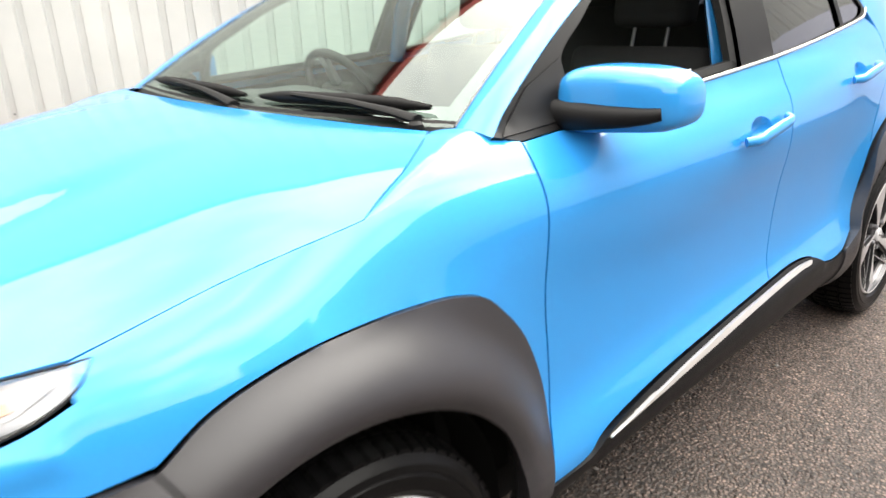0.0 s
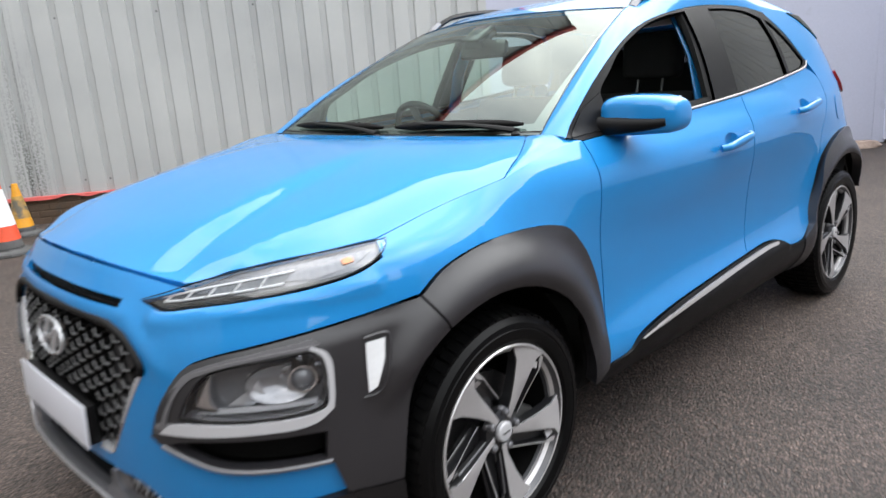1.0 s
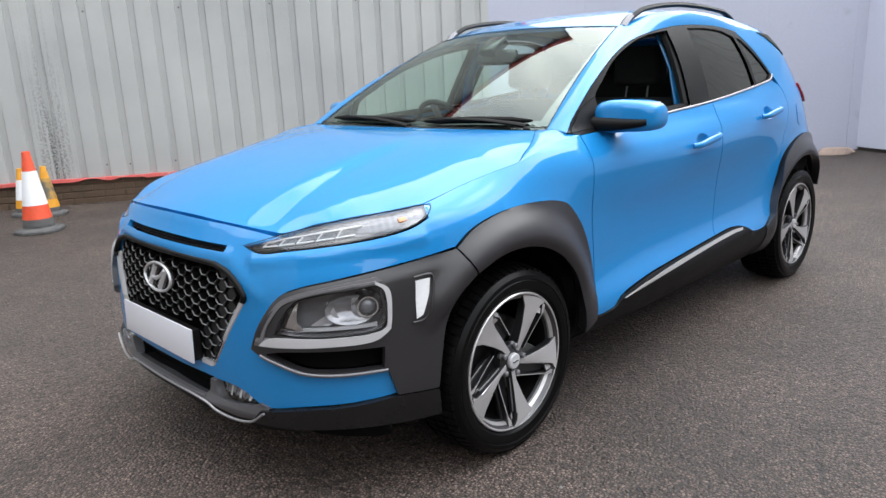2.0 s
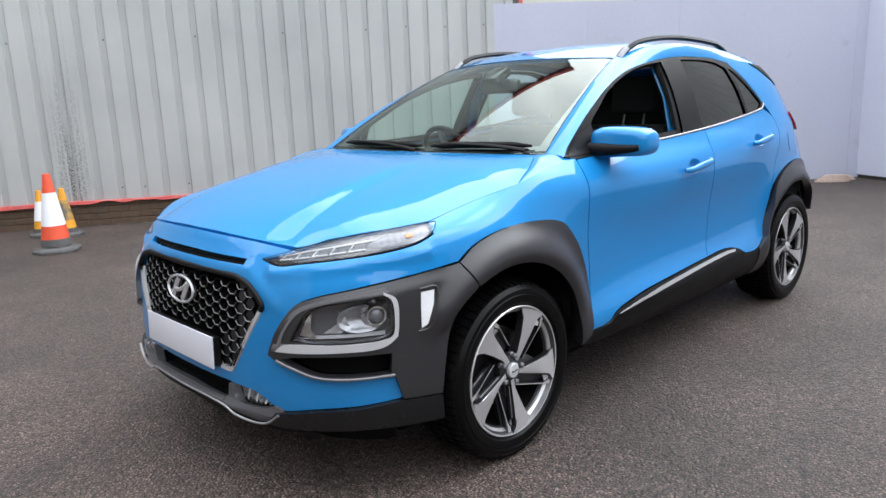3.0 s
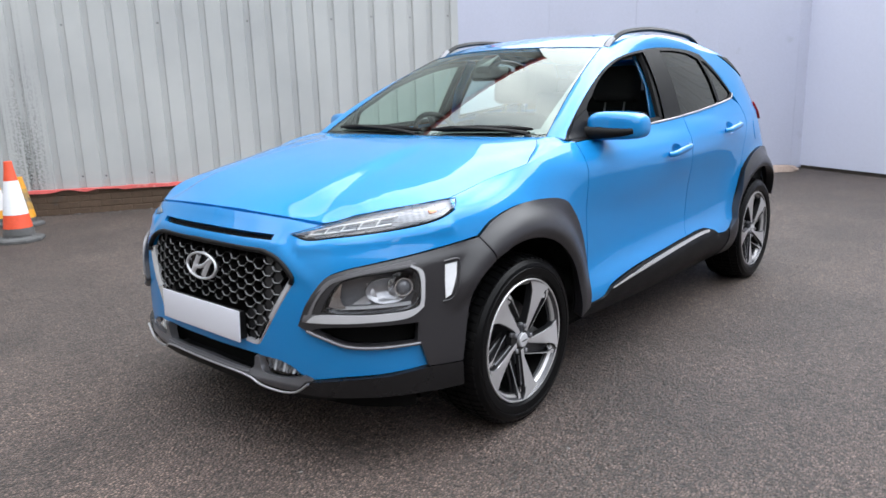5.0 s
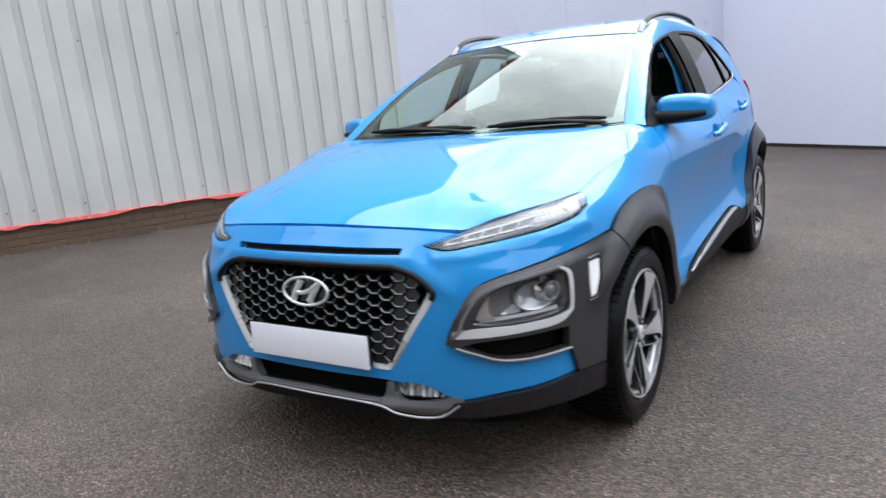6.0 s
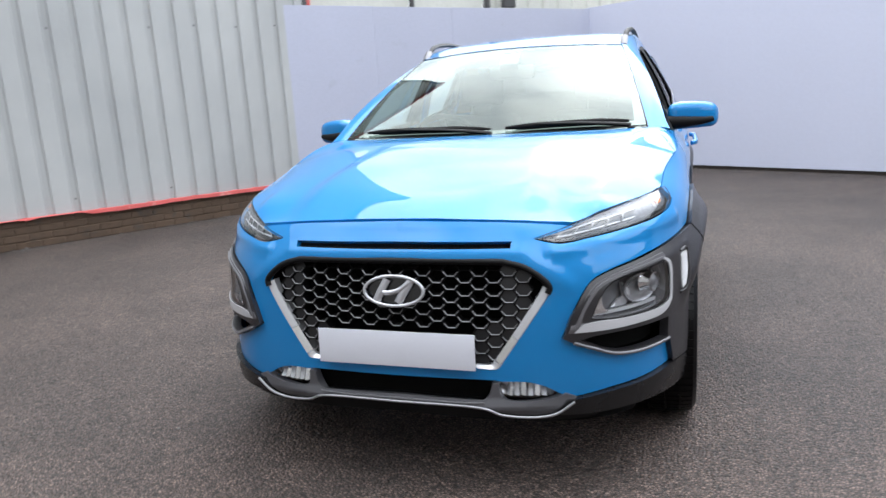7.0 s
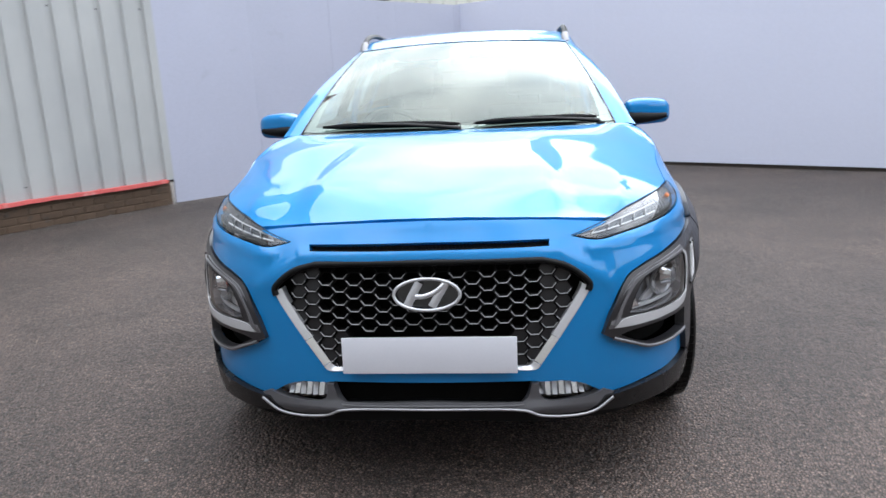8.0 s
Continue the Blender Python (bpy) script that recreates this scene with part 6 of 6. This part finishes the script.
for side in (1, -1):
    put = (lambda me: me) if side > 0 else flipped
    dr = door_l if side > 0 else door_r
    cap = part("mirror", put(grid_mesh("mirror", superball((0.888, 0.675, 1.084), (0.110, 0.070, 0.064), 0.50, 32, -56, 90, mirror_skew), PAINT, wrap=True, cap=True, auto=60)), dr, "blue door mirror on black base")
    part("mirror_base", put(grid_mesh("mirror_base", superball((0.884, 0.675, 1.046), (0.101, 0.062, 0.016), 0.50, 28, -90, 90, mirror_skew), BLACK, wrap=True, auto=60)), cap, "black mirror underside")
    part("mirror_arm", put(sweep("mirror_arm", [(x, 0.603 + 0.055 * (x - 0.80) / 0.19 + 0.02 * ((x - 0.80) / 0.19) ** 2 + (0.006 if x > 0.8 else 0.02), z) for x, z in ((0.752, 1.052), (0.765, 1.056), (0.80, 1.060), (0.84, 1.060), (0.88, 1.060), (0.92, 1.061), (0.95, 1.063), (0.972, 1.066))], BLACK, 0.024, 12, 1.25, taper=lambda q: 1.0 if q < 0.3 else max(1.0 - 0.9 * (q - 0.3), 0.3))), cap, "black mirror arm")
    part("mirror_glass", put(block("mirror_glass", (0.16, 0.004, 0.10), (0.892, 0.757, 1.085), CHROME, 0.001, (0, 0, 16))), cap, "mirror glass")
    part("mirror_sail", put(sheet("mirror_sail", at_out(body, 0.005), loop([(0.447, 1.044), (0.668, 1.052), (0.672, 1.160), (0.55, 1.118)]), BLACK, (), 0.03, 0.012)), dr, "black triangle at the mirror")
    # handles
    for dd, v0, v1, z0, z1 in ((door_l if side > 0 else door_r, 1.235, 1.49, 0.917, 0.945), (rdoor_l if side > 0 else rdoor_r, 2.01, 2.275, 0.986, 1.012)):
        pts = []
        for k in range(13):
            t = k / 12
            pts.append(body(v0 + (v1 - v0) * t, z0 + (z1 - z0) * t, 0.038 * min(1, math.sin(math.pi * (0.06 + 0.88 * t)) * 2.2) - 0.004))
        part("door_handle", put(sweep("door_handle", pts, PAINT, 0.0125, 10, 1.3, (0, 0, 1), lambda q: 0.75 + 0.25 * math.sin(math.pi * q))), dd, "blue pull handle")
        mid, mz = (v0 + v1) / 2 - 0.01, (z0 + z1) / 2 - 0.002
        cup = cup_rim(mid, mz)
        part("handle_cup", put(sheet("handle_cup", body, cup, PAINT, (), 0.012, 0.0, lambda v, z: -0.024 * max(0, 1 - ((v - mid) / 0.062) ** 2 - ((z - mz) / 0.034) ** 2))), dd, "hollow behind the handle")

flap = loop(run((2.60, 1.015), (2.72, 1.020), (2.745, 1.0), (2.745, 0.92), (2.72, 0.90), (2.61, 0.90), (2.59, 0.92), (2.585, 1.0), (2.60, 1.015)))
pair("fuel_flap", sheet("fuel_flap", at_out(body, 0.0025), flap, PAINT, (), 0.03, 0.01), car)

# wheels
def wheel_meshes():
    t = revolve("tyre", [(-0.225, 0.225), (-0.236, 0.245), (-0.238, 0.285), (-0.228, 0.310), (-0.205, 0.317), (-0.16, 0.3195), (-0.035, 0.3185),
                         (-0.012, 0.311), (-0.001, 0.297), (0.001, 0.284), (-0.001, 0.2815), (0.001, 0.279), (0.0, 0.264), (-0.003, 0.251), (-0.012, 0.2415), (-0.022, 0.234), (-0.034, 0.230), (-0.225, 0.225)], RUBBER, 96, auto=28)
    r = revolve("rim", [(-0.21, 0.205), (-0.215, 0.232), (-0.20, 0.222), (-0.06, 0.212), (-0.030, 0.214), (-0.018, 0.226), (-0.016, 0.237), (-0.009, 0.2390), (-0.006, 0.2355), (-0.0075, 0.2310)], ALLOY, 96, auto=28)
    well = revolve("barrel", [(-0.045, 0.2075), (-0.10, 0.202), (-0.20, 0.198), (-0.205, 0.15), (-0.205, 0.0)], VOID, 48)
    dark = revolve("rim_well", [(-0.0075, 0.2310), (-0.0105, 0.2290), (-0.024, 0.221), (-0.045, 0.209), (-0.20, 0.200)], WELL, 96, auto=28)
    return t, r, well, dark


def spoke_mesh(pts, x_in, x_out, rim_drop, thick, mt, name, bevel=0.004, lean=0.0):
    """A spoke face from an outline in the wheel's plane: (across, out), dished towards the hub."""
    bm = bmesh.new()
    vs = []
    for a, r in pts:
        d = x_in + (x_out - x_in) * smooth(0.04, 0.21, r)
        vs.append(bm.verts.new((d + lean * a, a, r)))
    f = bm.faces.new(vs)
    ret = bmesh.ops.extrude_face_region(bm, geom=[f])
    for v in ret["geom"]:
        if isinstance(v, bmesh.types.BMVert):
            v.co.x -= thick
            v.co.y *= 0.92
    bmesh.ops.bevel(bm, geom=[e for e in bm.edges if all(abs(v.co.x - lean * v.co.y - (x_in + (x_out - x_in) * smooth(0.04, 0.21, v.co.z))) < 1e-6 for v in e.verts)], offset=bevel, segments=1, affect="EDGES")
    me = from_bm(name, bm, mt, 30)
    # only the face is machined: the flanks keep the dark paint
    me.materials.append(GUNMETAL)
    for p in me.polygons:
        p.material_index = 0 if p.normal.x > 0.75 else 1
    return me


TYRE, RIM, BARREL, RIM_WELL = wheel_meshes()
SPOKE = spoke_mesh([(-0.007, 0.036), (-0.011, 0.075), (-0.029, 0.130), (-0.052, 0.185), (-0.080, 0.2155), (-0.060, 0.2255), (-0.030, 0.2310), (0.0, 0.2330), (0.028, 0.2310), (0.044, 0.2285), (0.0235, 0.208), (0.0185, 0.185), (0.0155, 0.120), (0.0125, 0.036)], -0.024, -0.0085, 0, 0.032, ALLOY, "spoke", 0.0022, 0.10)
# a dark pocket beside each spoke, its thin outer wall and its end at the rim
SPOKE_B = spoke_mesh([(0.010, 0.046), (0.016, 0.120), (0.020, 0.190), (0.030, 0.2230), (0.060, 0.2150), (0.065, 0.185), (0.066, 0.100), (0.066, 0.052)], -0.060, -0.040, 0, 0.020, GUNMETAL, "side_spoke")
SPOKE_C = spoke_mesh([(0.0595, 0.056), (0.0580, 0.110), (0.0555, 0.182), (0.044, 0.2080), (0.046, 0.2280), (0.060, 0.2240), (0.0605, 0.190), (0.0625, 0.110), (0.0635, 0.056)], -0.046, -0.013, 0, 0.030, ALLOY, "spoke_facing", 0.0008)
# pale sloped patch at the pocket's rim end: a glint put in as alloy
SPOKE_D = spoke_mesh([(0.026, 0.180), (0.026, 0.206), (0.044, 0.2030), (0.048, 0.184)], -0.052, -0.036, 0, 0.008, ALLOY, "spoke_glint", 0.002, 0.5)
SPOKE_E = spoke_mesh([(0.0130, 0.060), (0.0160, 0.120), (0.0195, 0.180), (0.0260, 0.182), (0.0215, 0.120), (0.0175, 0.062)], -0.027, -0.012, 0, 0.014, SATIN, "spoke_chamfer", 0.001, -0.42)
HUB = revolve("hub", [(-0.06, 0.060), (-0.034, 0.058), (-0.030, 0.050), (-0.028, 0.034), (-0.026, 0.031)], GUNMETAL, 40)
CAP = revolve("hub_cap", [(-0.028, 0.028), (-0.018, 0.0275), (-0.015, 0.024), (-0.0135, 0.0)], SILVER, 32)
NUT = revolve("wheel_nut", [(-0.045, 0.013), (-0.036, 0.0125), (-0.033, 0.0085), (-0.031, 0.010), (-0.019, 0.0095), (-0.016, 0.006), (-0.016, 0.0)], SATIN, 12)
DISC = revolve("brake_disc", [(-0.13, 0.0), (-0.118, 0.07), (-0.098, 0.075), (-0.098, 0.145), (-0.122, 0.145), (-0.122, 0.07)], STEEL, 48)
CALIPER = block("caliper", (0.085, 0.12, 0.075), (-0.11, 0.115, 0.045), DARK_STEEL, 0.012)
LOGO = sweep("cap_mark", [(-0.0125, -0.012 + 0.024 * k / 6, 0.007 * math.sin((k / 6 - 0.5) * 3.1)) for k in range(7)], DARK_STEEL, 0.0024, 6)


def wheel(side, y, turn, face):
    w = part("wheel", TYRE, car, "black road tyre on a machined five-spoke alloy")
    w.name = "wheel"
    w.matrix_world = pose(side * face, y, 0.323, 0, 0, 0 if side > 0 else 180) @ pose(0, 0, 0, turn, 0, 0)
    for nm, me, lab in (("rim", RIM, "bright machined alloy rim"), ("rim_well", RIM_WELL, "dark painted inner face of the rim"), ("barrel", BARREL, "dark inner rim"), ("hub", HUB, ""), ("hub_cap", CAP, "silver hub cap"), ("cap_mark", LOGO, ""), ("tread", TREAD, ""), ("brake_disc", DISC, "worn steel brake disc"), ("caliper", CALIPER, "")):
        part(nm, me, w, lab)
    for k in range(5):
        for nm, me, a in (("spoke", SPOKE, 0), ("side_spoke", SPOKE_B, 0), ("spoke_facing", SPOKE_C, 0), ("spoke_glint", SPOKE_D, 0), ("spoke_chamfer", SPOKE_E, 0)):
            ob = part(nm, me, w)
            ob.matrix_basis = pose(0, 0, 0, 72 * k + a, 0, 0)
        ob = part("wheel_nut", NUT, w, "chrome wheel nut")
        a = radians(72 * k + 36)
        ob.matrix_basis = pose(0, 0.052 * math.cos(a), 0.052 * math.sin(a))
    return w


# tread: shoulder blocks and slanted ribs round the tyre
def tread_mesh():
    verts, faces = [], []
    n = 66
    for k in range(n):
        for x0, x1, r0, r1, sl in ((-0.052, -0.013, 0.3265, 0.3170, 0.35), (-0.100, -0.058, 0.3280, 0.3280, -0.25), (-0.150, -0.107, 0.3280, 0.3280, 0.25), (-0.222, -0.165, 0.318, 0.3270, -0.35)):
            a0 = 2 * math.pi * k / n
            w = 2 * math.pi / n * 0.74
            i = len(verts)
            for dr in (-0.010, 0.0):
                for x, r in ((x0, r0), (x1, r1)):
                    for a in (a0 + sl * (x - x0), a0 + w + sl * (x - x0)):
                        verts.append((x, (r + dr) * math.cos(a), (r + dr) * math.sin(a)))
            faces += [tuple(i + q for q in f) for f in ((4, 5, 7, 6), (0, 1, 5, 4), (2, 6, 7, 3), (0, 4, 6, 2), (1, 3, 7, 5))]
    bm = bmesh.new()
    vs = [bm.verts.new(p) for p in verts]
    for f in faces:
        bm.faces.new([vs[i] for i in f])
    return from_bm("tread", bm, RUBBER, 25)


TREAD = tread_mesh()
for side, y, turn, face in ((1, 0.0, 58 - 90, 0.897), (-1, 0.0, 20, 0.897), (1, 2.605, 40 - 90, 0.892), (-1, 2.605, 0, 0.892)):
    wheel(side, y, turn, face)

# dark insides: arches, floor pan, inner skin
for side in (1, -1):
    for y in (0.0, 2.6):
        rows = []
        for k in range(25):
            a = radians(-8 + 196 * k / 24)
            rows.append([(side * x, y + 0.385 * math.cos(a), 0.335 + 0.385 * math.sin(a)) for x in (0.832, 0.60)])
        rows2 = [[(side * 0.60, y + r * math.cos(radians(-8 + 196 * k / 24)), 0.335 + r * math.sin(radians(-8 + 196 * k / 24))) for r in (0.385, 0.0)] for k in range(25)]
        bm_rows = [r + q[1:] for r, q in zip(rows, rows2)]
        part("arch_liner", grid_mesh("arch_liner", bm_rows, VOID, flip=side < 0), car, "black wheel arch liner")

pair("inner_skin", sheet("inner_skin", at_out(body, -0.030), [(-0.20, 0.90), (0.10, 0.94), (0.40, 0.98), (1.0, 1.02), (2.3, 1.08), (2.95, 0.98), (2.98, 0.72), (2.2, 0.28), (0.38, 0.28), (0.40, 0.6), (0.2, 0.70), (0, 0.735), (-0.2, 0.69)], VOID, (), 0.07, 0.0), car, "dark inner side structure")
part("floor_pan", block("floor_pan", (1.40, 3.50, 0.09), (0, 1.36, 0.215), VOID, 0.02), car, "dark floor pan")
# added near-black tray, hung low to keep light off the ground below
tray = twin([(0, -0.610), (0.42, -0.590), (0.54, -0.555), (0.63, -0.500), (0.690, -0.440), (0.700, -0.410), (0.64, -0.395), (0.60, -0.30), (0, -0.30)])
part("undertray", grid_mesh("undertray", [[(x, y, z) for x, y in tray] for z in (0.165, 0.245)], VOID, wrap=True, cap=True), car, "added black tray that blocks light under the nose")
part("firewall", block("firewall", (1.42, 0.05, 0.62), (0, 0.36, 0.66), VOID, 0.01), car)
part("nose_inner", block("nose_inner", (1.1, 0.3, 0.42), (0, -0.52, 0.50), VOID, 0.02), car)

# inside the cabin
part("roof_lining", sheet("roof_lining", lambda x, y: roof(x, y) + np.array([0, 0, -0.035]), twin([(0, 1.12), (0.54, 1.22), (0.57, 1.6), (0.57, 2.68), (0, 2.7)]), LINING, (), 0.08, 0.0), car, "pale grey roof lining")
dash_rows = []
for k in range(-12, 13):
    x = 0.68 * k / 12
    hump = 0.030 * math.exp(-((x + 0.36) / 0.2) ** 2)
    dash_rows.append([(x, 0.33 + 0.10 * (k / 12) ** 2, 1.012), (x, 0.55, 1.018 + hump * 0.3), (x, 0.80, 1.010 + hump), (x, 0.90, 0.985 + hump), (x, 0.93, 0.93 + hump), (x, 0.90, 0.70), (x, 0.82, 0.40)])
part("dashboard", grid_mesh("dashboard", dash_rows, DASH, flip=True, auto=60), car, "dark soft dashboard")
wheel_c = Matrix.Translation((-0.37, 0.98, 0.975)) @ pose(0, 0, 0, -62, 0, 0)
ring = [wheel_c @ Vector((0.178 * math.cos(a), 0.178 * math.sin(a), 0)) for a in (2 * math.pi * k / 40 for k in range(40))]
st = part("steering_wheel", sweep("steering_wheel", ring, BLACK, 0.015, 10, closed=True, up=(0, 1, 0.6)), car, "black leather steering wheel")
ob = part("steering_boss", block("steering_boss", (0.16, 0.11, 0.05), (0, -0.01, -0.01), BLACK, 0.018), st)
ob.matrix_world = wheel_c
for a in (0, 180, 270):
    ob = part("steering_spoke", block("steering_spoke", (0.11, 0.035, 0.02), (0.115, 0, -0.005), SATIN if a == 270 else BLACK, 0.006), st)
    ob.matrix_world = wheel_c @ pose(0, 0, 0, 0, 0, a)


def cushion(name, size, at, mt, turn=(0, 0, 0), seg=4, b=0.05):
    return block(name, size, at, mt, b, turn, seg)


def car_seat(x, y):
    s = part("seat", cushion("seat", (0.50, 0.50, 0.17), (x, y, 0.58), CLOTH, (4, 0, 0)), car, "charcoal cloth front seat")
    part("backrest", cushion("backrest", (0.50, 0.15, 0.56), (x, y + 0.28, 0.83), CLOTH, (-14, 0, 0)), s)
    part("headrest", cushion("headrest", (0.27, 0.11, 0.20), (x, y + 0.40, 1.262), CLOTH, (-8, 0, 0), 4, 0.045), s)
    for d in (-0.06, 0.06):
        part("headrest_post", sweep("headrest_post", [(x + d, y + 0.350, 1.07), (x + d, y + 0.378, 1.17)], SATIN, 0.006, 8), s, "satin headrest post")


for x in (0.36, -0.36):
    car_seat(x, 1.30)
rs = part("rear_seat", cushion("rear_seat", (1.25, 0.50, 0.18), (0, 2.02, 0.60), CLOTH), car, "charcoal cloth rear bench")
part("backrest", cushion("backrest", (1.25, 0.16, 0.60), (0, 2.33, 0.92), CLOTH, (-16, 0, 0)), rs)
for x in (-0.36, 0.36):
    part("headrest", cushion("headrest", (0.25, 0.09, 0.15), (x, 2.43, 1.245), CLOTH, (-8, 0, 0), 4, 0.04), rs)
rm = part("rear_view_mirror", cushion("rear_view_mirror", (0.24, 0.045, 0.07), (0.0, 0.98, 1.335), GLOSS, (-12, 0, 0), 3, 0.02), car, "black rear view mirror")
part("mirror_stem", cushion("mirror_stem", (0.10, 0.12, 0.05), (0.0, 0.955, 1.385), GLOSS, (30, 0, 0), 2, 0.015), rm, "black sensor housing on the screen")
for side in (1, -1):
    part("pillar_lining", sweep("pillar_lining", [(side * 0.70, 1.49, 1.05), (side * 0.655, 1.50, 1.25), (side * 0.56, 1.52, 1.43)], PAINT, 0.045, 8, 0.5), car, "blue painted inner door pillar")
pair("rear_pillar_lining", sheet("rear_pillar_lining", at_out(body, -0.035), [(2.19, 1.425), (2.64, 1.425), (2.95, 1.10), (2.42, 1.10), (2.41, 1.19), (2.30, 1.33)], DASH, (), 0.05, 0.0), car, "dark inner rear pillar")
